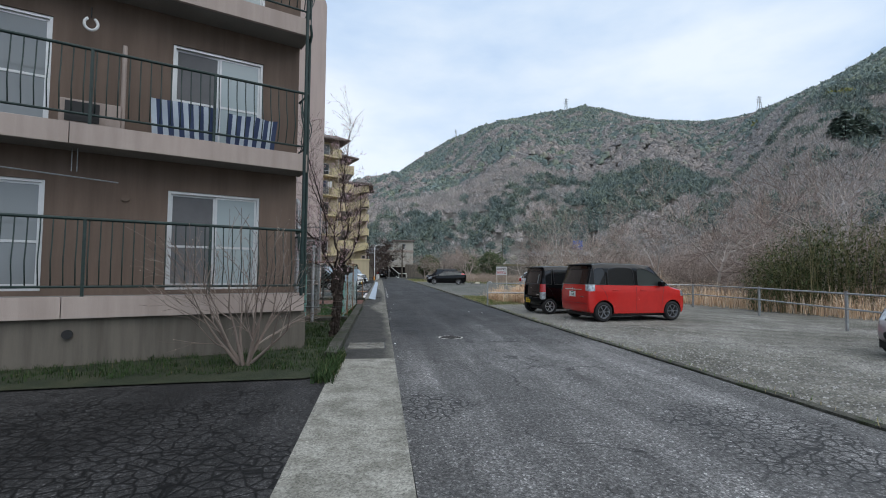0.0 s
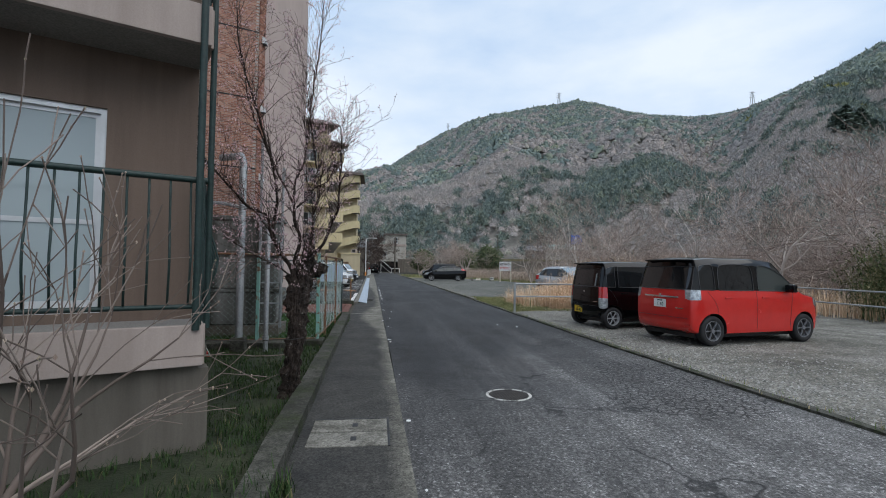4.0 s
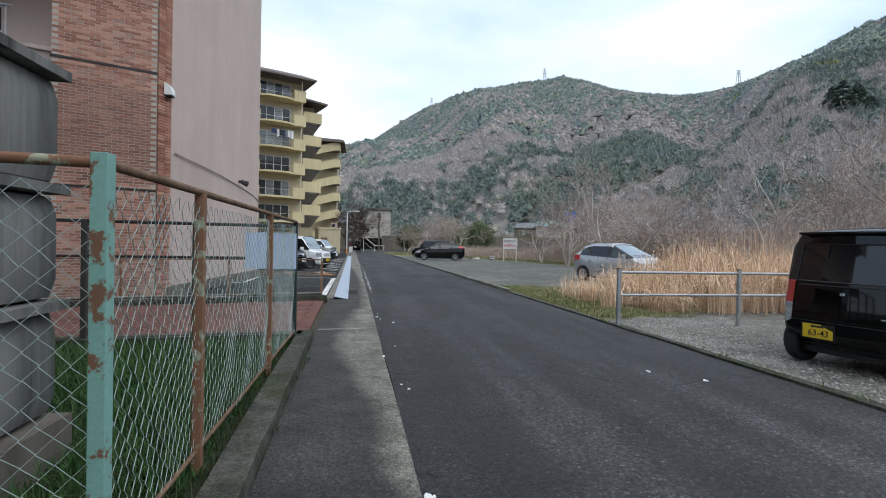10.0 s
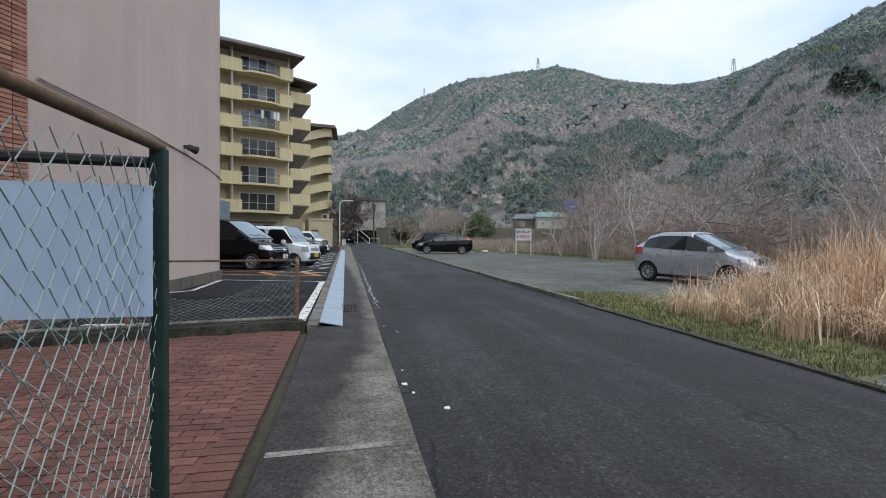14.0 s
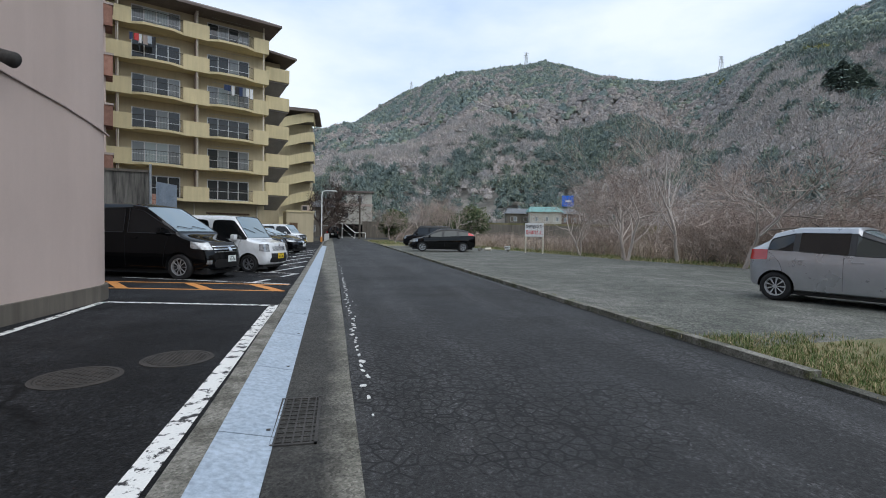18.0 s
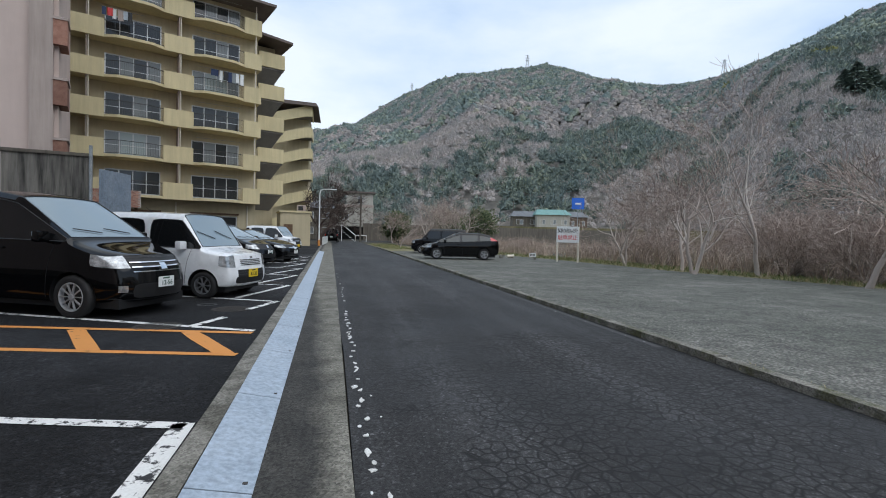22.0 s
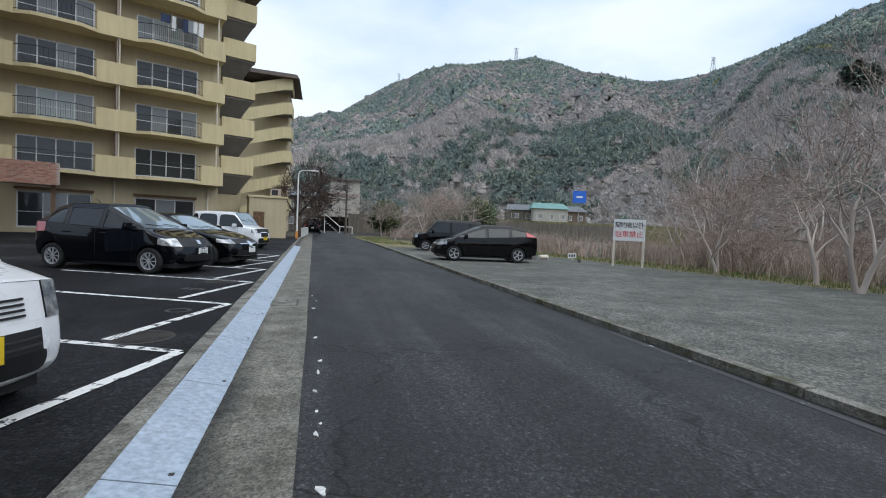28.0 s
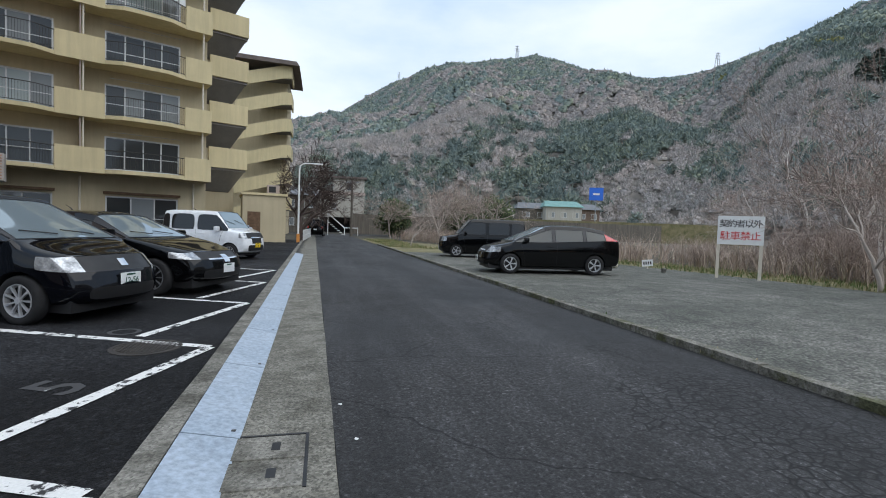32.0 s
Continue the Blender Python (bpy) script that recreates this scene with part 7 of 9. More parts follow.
HAZY_GREEN2 = [(0.0, (0.148, 0.19, 0.186)), (0.6, (0.178, 0.218, 0.202)), (1.0, (0.212, 0.25, 0.215))]


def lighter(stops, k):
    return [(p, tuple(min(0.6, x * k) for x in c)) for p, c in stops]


# near crowns are lightened again to offset the shade among their shards
M_BARE_NEAR = wood("bare_wood_near", lighter(HAZY_BROWN, 1.28), lighter(HAZY_BROWN2, 1.3), 0.05, 1.6)
M_EVER_NEAR = wood("evergreen_wood_near", lighter(HAZY_GREEN, 1.05), lighter(HAZY_GREEN2, 1.0), 0.05, 1.6)
M_BARE = wood("bare_wood", HAZY_BROWN, HAZY_BROWN2)
M_EVER = wood("evergreen_wood", HAZY_GREEN, HAZY_GREEN2)
M_BAMBOOG = by_island("bamboo_grove", [(0.0, (0.13, 0.14, 0.05)), (1.0, (0.23, 0.22, 0.09))])
bare, ever, grove, bare_near, ever_near = [], [], [], [], []
for i in range(44000):
    az = rng.uniform(-14, 72)
    el, R = ridge(az)
    r0 = foot(az)
    r = math.sqrt(rng.uniform((r0 + 4) ** 2, (R * 1.01) ** 2))
    a = radians(az)
    x, y = HX + r * math.sin(a), HY + r * math.cos(a)
    z = hill_height(az, r)
    q = (r - r0) / (R - r0)
    n = 0.8 * noise.fractal(Vector((x * 0.011, y * 0.011, 3.1)), 1.0, 2.0, 4) + 0.9 * noise.noise(Vector((x * 0.035, y * 0.035, 9)))
    k = n * 0.95 - 0.03 + rng.normal(0, 0.24) + (0.34 if q > 0.86 else 0.0) + (0.40 if az > 44 and q > 0.80 else 0.0) + (0.30 if 14 < az < 30 and 0.62 < q < 0.85 else 0.0) + (0.40 if 26 < az < 42 and 0.05 < q < 0.26 else 0.0) + (0.15 if az < 8 and q < 0.3 else 0)
    size = rng.uniform(2.2, 4.3) * (0.75 + 0.35 * r / 600)
    close = r < 340
    if 42 < az < 56 and 0.50 < q < 0.66 and n > 0.42:
        grove.append((x, y, z + size * 0.6, size * 0.9, 1.2))
    elif k > 0.20:
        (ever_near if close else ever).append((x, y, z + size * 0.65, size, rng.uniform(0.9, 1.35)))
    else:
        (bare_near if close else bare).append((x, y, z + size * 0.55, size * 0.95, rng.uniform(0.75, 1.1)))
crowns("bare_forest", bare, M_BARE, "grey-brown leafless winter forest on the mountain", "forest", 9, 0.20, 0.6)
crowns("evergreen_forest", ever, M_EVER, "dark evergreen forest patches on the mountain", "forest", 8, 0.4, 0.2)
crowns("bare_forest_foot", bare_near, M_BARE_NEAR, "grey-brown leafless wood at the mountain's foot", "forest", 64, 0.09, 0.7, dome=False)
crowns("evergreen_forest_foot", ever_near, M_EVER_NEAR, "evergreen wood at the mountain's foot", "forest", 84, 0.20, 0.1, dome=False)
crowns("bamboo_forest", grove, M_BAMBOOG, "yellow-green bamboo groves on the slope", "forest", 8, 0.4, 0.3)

def cedar(az, r, h):
    """A tall dark conifer: a trunk and tiers of drooping boughs."""
    a = radians(az)
    t = thing("cedar_tree", "tall dark green cedar standing out on the slope", "tree", pose(HX + r * math.sin(a), HY + r * math.cos(a), hill_height(az, r) - 1))
    tube("trunk", [(0, 0, 0), (0, 0, h)], [h * 0.025, 0.05], M_BARK, t, 7)
    c = random.Random(int(az * 10))
    v, f = [], []
    for k in range(1500):
        q = c.random() ** 0.8
        b, out = c.uniform(0, 6.28), h * 0.46 * (1 - q) ** 0.7 * math.sqrt(c.uniform(0.15, 1.0)) * (1 + 0.2 * math.sin(q * 60))
        p = Vector((math.cos(b) * out, math.sin(b) * out, h * (0.08 + 0.92 * q) - out * 0.18))
        d = Vector((math.cos(b), math.sin(b), -0.35 + c.uniform(-0.2, 0.2))).normalized() * c.uniform(0.5, 1.1)
        w = Vector((-math.sin(b), math.cos(b), c.uniform(-0.3, 0.3))) * c.uniform(0.22, 0.45)
        n = len(v)
        v += [p - d * 0.5, p + w, p + d, p - w]
        f.append((n, n + 1, n + 2, n + 3))
    part("foliage", mesh_from("foliage", v, f, M_CEDAR), None, t)["kind"] = "stuff"


M_CEDAR = by_island("cedar_needles", [(0.0, (0.11, 0.15, 0.14)), (0.6, (0.18, 0.235, 0.20)), (1.0, (0.26, 0.31, 0.24))])
for az, r, h in ((50.9, 208, 11), (51.7, 205, 14), (52.7, 209, 13), (53.6, 213, 10)):
    cedar(az, r, h)

# transmission towers on the ridge
def pylon(az, r, h):
    a = radians(az)
    x, y, z = HX + r * math.sin(a), HY + r * math.cos(a), hill_height(az, r) - 1
    t = thing("power_pylon", "pale steel lattice power pylon on the ridge", "pylon", pose(x, y, z))
    for sx in (-1, 1):
        for sy in (-1, 1):
            tube("leg", [(sx * h * 0.1, sy * h * 0.1, 0), (sx * 0.5, sy * 0.5, h)], h * 0.012, M_GALV, t, 4)
    for k in range(1, 6):
        w = h * 0.1 * (1 - k / 6) + 0.5
        tube("brace", [(-w, -w, h * k / 6), (w, -w, h * k / 6)], h * 0.008, M_GALV, t, 4)
        tube("brace", [(-w, -w, h * k / 6), (w * 0.9, -w * 0.9, h * (k + 0.9) / 6)], h * 0.008, M_GALV, t, 4)
    for z2 in (0.72, 0.84, 0.96):
        tube("cross_arm", [(-h * 0.14, 0, h * z2), (h * 0.14, 0, h * z2)], h * 0.010, M_GALV, t, 4)


pylon(21.6, 790, 30)
pylon(41.8, 560, 22)
pylon(8.2, 815, 22)


# ---- trees and scrub ----
def branch_out(rnd, start, way, length, radius, depth, verts, faces, tips, spread, droop=0.0, kids=3, crook=0.12, sides=5, lift=0.25, thin=0.006, fine=None):
    """One limb and all that grows from it; the last two orders go to the lists in fine, where given."""
    n = 5 if depth > 2 else 3
    p, d = Vector(start), Vector(way).normalized()
    pts, rad = [p.copy()], [radius]
    for i in range(n):
        d = (d + Vector((rnd.uniform(-crook, crook), rnd.uniform(-crook, crook), rnd.uniform(-crook, crook) + (lift * 0.12 if depth > 0 else 0) - droop * 0.1))).normalized()
        p = p + d * length / n
        pts.append(p.copy())
        rad.append(max(thin, radius * (1 - 0.55 * (i + 1) / n)))
    if fine and depth <= 1:
        tube_data(pts, rad, 3, fine[0], fine[1], False)
    else:
        tube_data(pts, rad, max(3, sides), verts, faces, False)
    if depth == 0:
        tips.append((pts[-1], d))
        tips.append((pts[-2], d))
        return
    for k in range(kids):
        i = rnd.randint(max(1, n // 2), n) if k else n
        ax = d.orthogonal()
        ax.rotate(Matrix.Rotation(rnd.uniform(0, 6.28), 3, d))
        nd = d.copy()
        nd.rotate(Matrix.Rotation(rnd.uniform(spread * 0.5, spread) * (0.5 if k == 0 else 1), 3, ax))
        branch_out(rnd, pts[i], nd, length * rnd.uniform(0.58, 0.82), rad[i] * (0.85 if k == 0 else 0.62), depth - 1, verts, faces, tips, spread, droop, kids, crook, max(3, sides - 1), lift, thin, fine)


def tree_mesh(name, seed, stems, height, radius, depth, material, spread=0.75, kids=3, crook=0.14, lift=0.3, lean=0.25, sides=6, droop=0.0, thin=0.012, twig=None):
    """Meshes of a tree's stems and of the limbs and twigs that they bear."""
    rnd = random.Random(seed)
    tv, tf, v, f, tips, fine = [], [], [], [], [], ([], [])
    for s in range(stems):
        a = rnd.uniform(0, 6.28)
        p = Vector((rnd.uniform(-0.12, 0.12) * (stems > 1), rnd.uniform(-0.12, 0.12) * (stems > 1), -0.1))
        d = Vector((math.cos(a) * lean, math.sin(a) * lean, 1)).normalized()
        pts, rad = [p.copy()], [radius * 1.25]
        for i in range(7):
            d = (d + Vector((rnd.uniform(-crook, crook), rnd.uniform(-crook, crook), rnd.uniform(-crook, crook) * 0.5))).normalized()
            p = p + d * height * 0.36 / 7
            pts.append(p.copy())
            rad.append(radius * (1 - 0.45 * (i + 1) / 7))
        tube_data(pts, rad, sides, tv, tf, False)
        for k in range(kids + 1):
            i = 7 if k < 2 else rnd.randint(3, 6)
            ax = d.orthogonal()
            ax.rotate(Matrix.Rotation(rnd.uniform(0, 6.28), 3, d))
            nd = d.copy()
            nd.rotate(Matrix.Rotation(rnd.uniform(0.5, 1.0) * spread * (0.5 if k == 0 else 1), 3, ax))
            branch_out(rnd, pts[i], nd, height * 0.36 * rnd.uniform(0.62, 0.85), rad[i] * (0.85 if k == 0 else 0.62), depth - 1, v, f, tips, spread, droop, kids, crook, max(3, sides - 1), lift, thin, fine)
    return mesh_from(name + "_trunk", tv, tf, material, smooth=True), mesh_from(name + "_crown", v, f, material, smooth=True), mesh_from(name + "_twig_spray", *fine, twig or material)


def bare_tree(meshes, x, y, turn, size, label, name="bare_tree", tall=1.0):
    t = thing(name, label, "tree", pose(x, y, -0.05, 0, 0, turn) @ Matrix.Diagonal((size, size, size * tall, 1)), group="bare trees by the river")
    part("trunk", meshes[0], None, t)
    part("crown", meshes[1], None, t)
    part("twig_spray", meshes[2], None, t)["kind"] = "stuff"
    return t


TALL = [tree_mesh("tall_tree", 11 + k, 1, 11.0, 0.115, 5, M_PALE_TWIG, 0.70, 3, 0.15, 0.4, 0.14, 7, thin=0.008, twig=M_BROWN_TWIG) for k in range(3)]
WIDE = [tree_mesh("wide_tree", 31 + k, 1 + (k == 1), 8.2, 0.11, 4 + (k == 2), M_TWIG, 0.95, 4, 0.22, 0.12, 0.24, 6, thin=0.009, twig=M_BROWN_TWIG) for k in range(3)]
CHERRY = [tree_mesh("cherry", 41 + k, 1, 6.5, 0.20, 5, M_DARK_TWIG, 0.95, 4, 0.22, 0.05, 0.3, 6, thin=0.012) for k in range(2)]
BUSH = [tree_mesh("thicket", 51 + k, 9, 5.0, 0.035, 3, M_TWIG, 0.85, 4, 0.22, 0.15, 0.7, 4, thin=0.008, twig=M_BROWN_TWIG) for k in range(4)]
PALE = "pale grey leafless tree with many fine limbs"
DARK = "brown leafless tree with spreading limbs"
bare_tree(TALL[0], 17.3, 44.6, 20, 0.86, PALE)
bare_tree(WIDE[1], 14.8, 45.4, 120, 0.85, DARK)
bare_tree(WIDE[0], 17.0, 40.1, 300, 0.95, PALE)
bare_tree(WIDE[0], 15.9, 47.4, 70, 0.80, DARK)
bare_tree(TALL[1], 22.5, 54.0, 140, 0.9, PALE)
bare_tree(WIDE[2], 18.6, 39.5, 200, 0.80, PALE)
bare_tree(WIDE[1], 14.9, 50.5, 10, 0.62, DARK)
bare_tree(TALL[1], 19.5, 33.0, 60, 0.85, PALE)
bare_tree(WIDE[2], 19.0, 26.0, 60, 1.0, PALE)
bare_tree(WIDE[0], 21.5, 19.0, 160, 1.15, PALE)
bare_tree(WIDE[1], 23.0, 12.0, 260, 1.15, PALE)
bare_tree(TALL[0], 26.0, 30.0, 100, 0.9, PALE)
for k in range(80):
    y = rng.uniform(4, 95)
    x = np.interp(y, [0, 24, 40, 56, 70, 92], [20, 22, 20, 17, 15, 11]) + rng.uniform(0.5, 24)
    if 22 < math.degrees(math.atan2(x, y - 37)) < 42 and y > 45 or 15 < math.degrees(math.atan2(x, y - 24)) < 24:
        continue
    src = (WIDE + TALL[:2])[k % 5]
    bare_tree(src, x, y, rng.uniform(0, 360), rng.uniform(0.6, 1.0), DARK if k % 5 < 3 else PALE)
for k in range(230):
    y = rng.uniform(6, 94)
    x = np.interp(y, [0, 15, 24, 40, 56, 70, 92], [18, 18.5, 19, 18.4, 14.8, 11.4, 7.5]) + abs(rng.normal(0, 7)) + 0.8
    t = thing("leafless_shrub", "tangled brown leafless shrub by the river", "shrub", pose(x, y, -0.05, 0, 0, rng.uniform(0, 360)) @ Matrix.Diagonal((*(rng.uniform(0.45, 0.85) * (0.42 if y > 50 and math.degrees(math.atan2(x, y - 37)) < 45 else 0.8 if y > 50 else 1.0),) * 3, 1)), group="scrub by the river")
    part("stem_clump", BUSH[k % 4][0], None, t)["kind"] = "stuff"
    part("crown", BUSH[k % 4][1], None, t)
    part("twig_spray", BUSH[k % 4][2], None, t)["kind"] = "stuff"
# trees left of the lane far ahead, and beside the far lot
bare_tree(CHERRY[0], -1.75, 80.5, 30, 1.3, "dark leafless roadside cherry tree", tall=1.0)
bare_tree(CHERRY[1], -2.3, 89, 130, 1.3, "dark leafless roadside cherry tree")
bare_tree(WIDE[0], 5.9, 74, 30, 0.5, "small leafless tree on the verge")
for x, y, s in ((10.5, 84, 0.9), (13.5, 80, 0.85), (9.0, 92, 0.85), (14, 90, 1.0), (8.0, 99, 0.8)):
    bare_tree(WIDE[int(x) % 3], x, y, x * 40, s, DARK)

blades_rng = random.Random(9)


def blades(name, spots, material, label, category, h=(0.3, 0.6), w=0.008, bend=0.5, count=1, kind="stuff"):
    """Thin curved blades or stems standing at the given spots."""
    v, f = [], []
    r = blades_rng
    for x, y, z, s in spots:
        for c in range(count):
            a, hh = r.uniform(0, 6.28), r.uniform(*h) * s
            dx, dy = math.cos(a), math.sin(a)
            b = r.uniform(0.1, bend) * hh
            ww = w * r.uniform(0.7, 1.3)
            px, py = -dy * ww, dx * ww
            ox, oy = x + r.uniform(-0.06, 0.06), y + r.uniform(-0.06, 0.06)
            k = len(v)
            for q, wd in ((0, 1), (0.5, 0.8), (1, 0.1)):
                cx, cy, cz = ox + dx * b * q * q, oy + dy * b * q * q, z + hh * q * (1 - 0.12 * q * b / hh)
                v += [(cx + px * wd, cy + py * wd, cz), (cx - px * wd, cy - py * wd, cz)]
            f += [(k, k + 1, k + 3, k + 2), (k + 2, k + 3, k + 5, k + 4)]
    return tagged(part(name, mesh_from(name, v, f, material), None), label, category, kind=kind)


M_STRAW = by_island("dry_straw", [(0.0, (0.38, 0.24, 0.145)), (0.45, (0.68, 0.475, 0.31)), (0.85, (0.84, 0.64, 0.45)), (1.0, (0.90, 0.78, 0.62))])
M_GRASS = by_island("green_grass", [(0.0, (0.014, 0.030, 0.009)), (0.6, (0.029, 0.060, 0.017)), (0.92, (0.055, 0.085, 0.029)), (1.0, (0.15, 0.125, 0.068))])
M_DRYGREEN = by_island("yellowed_grass", [(0.0, (0.06, 0.11, 0.03)), (0.45, (0.13, 0.17, 0.06)), (0.7, (0.25, 0.22, 0.11)), (1.0, (0.42, 0.34, 0.21))])
M_STEM = by_island("dead_stems", [(0.0, (0.20, 0.145, 0.12)), (0.45, (0.38, 0.295, 0.24)), (0.85, (0.58, 0.47, 0.38)), (1.0, (0.27, 0.27, 0.15))])
U = blades_rng.uniform
def tussock(x, y, size, count, v, f):
    """A clump of long blades that rise from one root and arch over."""
    r = blades_rng
    for c in range(count):
        a, hh = r.uniform(0, 6.28), size * r.uniform(0.55, 1.15)
        reach = hh * abs(r.gauss(0.60, 0.36))
        dx, dy, ww = math.cos(a), math.sin(a), r.uniform(0.003, 0.006)
        ox, oy = x + r.gauss(0, 0.13) * size, y + r.gauss(0, 0.13) * size
        k = len(v)
        for q, wd in ((0, 1), (0.35, 1.0), (0.65, 0.8), (0.88, 0.5), (1.0, 0.1)):
            d = reach * q ** 2.2
            z = hh * (q - 0.40 * q ** 3 * min(1.9, reach / hh * 1.9))
            v += [(ox + dx * d - dy * ww * wd, oy + dy * d + dx * ww * wd, z), (ox + dx * d + dy * ww * wd, oy + dy * d - dx * ww * wd, z)]
        f += [(k + 2 * i, k + 2 * i + 1, k + 2 * i + 3, k + 2 * i + 2) for i in range(4)]


v, f = [], []
made = 0
while made < 120:
    x, y = U(5.6, 13.5), U(21.7, 25.6)
    if y > 25.9 - 0.22 * (x - 5.5) or x < 6.4 and y < 22.5 or noise.noise((x * 0.8, y * 0.8, 2)) < -0.22:
        continue
    tussock(x, y, 0.95 + 1.05 * min(1, max(0, x - 6.8) / 2.2) + 0.55 * noise.noise((x * 0.6, y * 0.6, 4)), 95, v, f)
    made += 1
tagged(part("dry_pampas_grass", mesh_from("dry_pampas_grass", v, f, M_STRAW), None), "tall straw-coloured dry pampas grass in arching clumps", "dry grass", kind="stuff")
spots = [(np.interp(y, [6, 14, 20, 24], [16.2, 15.6, 14.5, 14.0]) + abs(U(-2.5, 2.5)), y, 0, U(0.5, 1.0)) for y in [U(9, 24) for _ in range(1000)]]
blades("dry_grass_behind_rail", spots, M_STRAW, "dry grass behind the pipe rail", "dry grass", (0.5, 1.4), 0.009, 0.6, 4)
spots = []
for _ in range(3600):
    y = U(8, 94)
    x = np.interp(y, [0, 15, 24, 40, 56, 70, 92], [16.6, 16.2, 20.5, 18.6, 14.6, 11, 7.0]) + abs(blades_rng.gauss(0, 1)) * 6 + 0.4
    spots.append((x, y, 0, U(0.5, 1.15)))
blades("dead_weed_stems", spots, M_STEM, "dense brown dead weeds and canes along the river bank", "weeds", (0.5, 1.7), 0.009, 1.3, 7)
spots = []
for _ in range(5200):
    y = U(6.2, 19.4)
    x = U(-4.2, -0.62) if y > 9.6 else U(-5.5, -0.5)
    if y < 9.4 and y < 6.45 + 0.17 * (x + 5) + 0.2:
        continue
    spots.append((x, y, 0.02, U(0.5, 1.2)))
blades("grass_in_plot", spots, M_GRASS, "damp green grass and low weeds", "grass", (0.03, 0.11), 0.0035, 1.1, 9)
spots = [(U(-4.2, -0.95), U(14.6, 19.2), 0.02, U(0.6, 1.3)) for _ in range(3600)]
blades("fenced_grass", spots, by_island("fresh_grass", [(0.0, (0.018, 0.052, 0.013)), (0.6, (0.042, 0.105, 0.028)), (1.0, (0.09, 0.15, 0.052))]), "fresh green grass inside the wire fence", "grass", (0.06, 0.17), 0.004, 1.2, 8)
spots = [(U(-0.62, -0.40), U(6.6, 8.6), 0.0, U(0.8, 1.6)) for _ in range(160)]
blades("weeds_at_kerb", spots, M_GRASS, "bright green weeds at the kerb's end", "weeds", (0.05, 0.15), 0.006, 0.9, 8)
spots = []
for _ in range(2600):
    y = U(21.2, 28.2)
    spots.append((U(rx(edge_right(y) + 0.15, y), rx(edge_right(y) + 0.15, y) + 2.4 * U(0.2, 1)), y, 0.0, U(0.5, 1.2)))
blades("verge_grass", spots, M_DRYGREEN, "short green and dry grass of the verge", "grass", (0.03, 0.11), 0.004, 1.1, 8)
spots = []
for _ in range(4500):
    y = U(25, 88)
    x = np.interp(y, [24, 38, 47, 56, 66, 72, 90], [20.0, 18.2, 15.2, 13.6, 10.8, 4.2, 4.0]) + U(-0.15, 2.6)
    spots.append((x, y, 0.0, U(0.5, 1.3)))
blades("lot_verge_grass", spots, M_DRYGREEN, "short yellowed grass along the lot", "grass", (0.05, 0.20), 0.010, 0.9, 5)
spots = [(rx(edge_right(y) + 0.06, y) + U(-0.07, 0.16), y, 0.03, U(0.4, 1.0)) for y in [U(2, 60) for _ in range(700)]]
blades("kerb_weeds", spots, M_DRYGREEN, "sparse weeds along the right kerb", "weeds", (0.02, 0.09), 0.005, 1.0, 3)

# bamboo clump beyond the pipe rail
bam = thing("bamboo_clump", "dense dark green bamboo clump with pale canes", "bamboo", pose(0, 0, 0))
M_LEAF = by_island("bamboo_leaf", [(0.0, (0.028, 0.05, 0.018)), (0.55, (0.055, 0.085, 0.028)), (0.85, (0.11, 0.125, 0.045)), (1.0, (0.27, 0.24, 0.12))])
M_CANE = by_island("bamboo_cane", [(0.0, (0.10, 0.10, 0.045)), (1.0, (0.24, 0.21, 0.11))])
v, f, lv, lf = [], [], [], []
for i in range(260):
    az, d0 = radians(U(39.5, 53.0)), U(22.2, 26.5)
    x, y = 0.3 + d0 * math.sin(az), 0.4 + d0 * math.cos(az)
    hgt = U(2.3, 3.9) * min(1, 0.55 + (math.degrees(az) - 39.5) * 0.10)
    a = U(0, 6.28)
    bx, by = math.cos(a) * U(0.2, 0.7), math.sin(a) * U(0.2, 0.7)
    tube_data([(x, y, 0), (x + bx * 0.3, y + by * 0.3, hgt * 0.55), (x + bx, y + by, hgt)], [0.014, 0.011, 0.004], 4, v, f, False)
    for j in range(62):
        q = U(0.15, 1.0)
        px, py, pz = x + bx * q * q + U(-0.4, 0.4), y + by * q * q + U(-0.4, 0.4), hgt * q + U(-0.2, 0.15)
        b, el = U(0, 6.28), U(-0.9, 0.3)
        L, W = U(0.14, 0.27), U(0.012, 0.022)
        d = Vector((math.cos(b) * math.cos(el), math.sin(b) * math.cos(el), math.sin(el)))
        s = d.cross(Vector((0, 0, 1))).normalized() * W
        p = Vector((px, py, pz))
        k = len(lv)
        lv += [p, p + d * L * 0.4 + s, p + d * L + Vector((0, 0, -0.03)), p + d * L * 0.4 - s]
        lf.append((k, k + 1, k + 2, k + 3))
o = part("cane_stand", mesh_from("cane_stand", v, f, M_CANE), None, bam)
o["kind"] = "stuff"
o = part("leaves", mesh_from("leaves", lv, lf, M_LEAF), None, bam)
o["kind"] = "stuff"

# evergreen crowns near the far lot
M_HEDGE = by_island("dark_leaf", [(0.0, (0.04, 0.06, 0.03)), (0.7, (0.085, 0.11, 0.05)), (1.0, (0.15, 0.16, 0.08))])
lv, lf = [], []
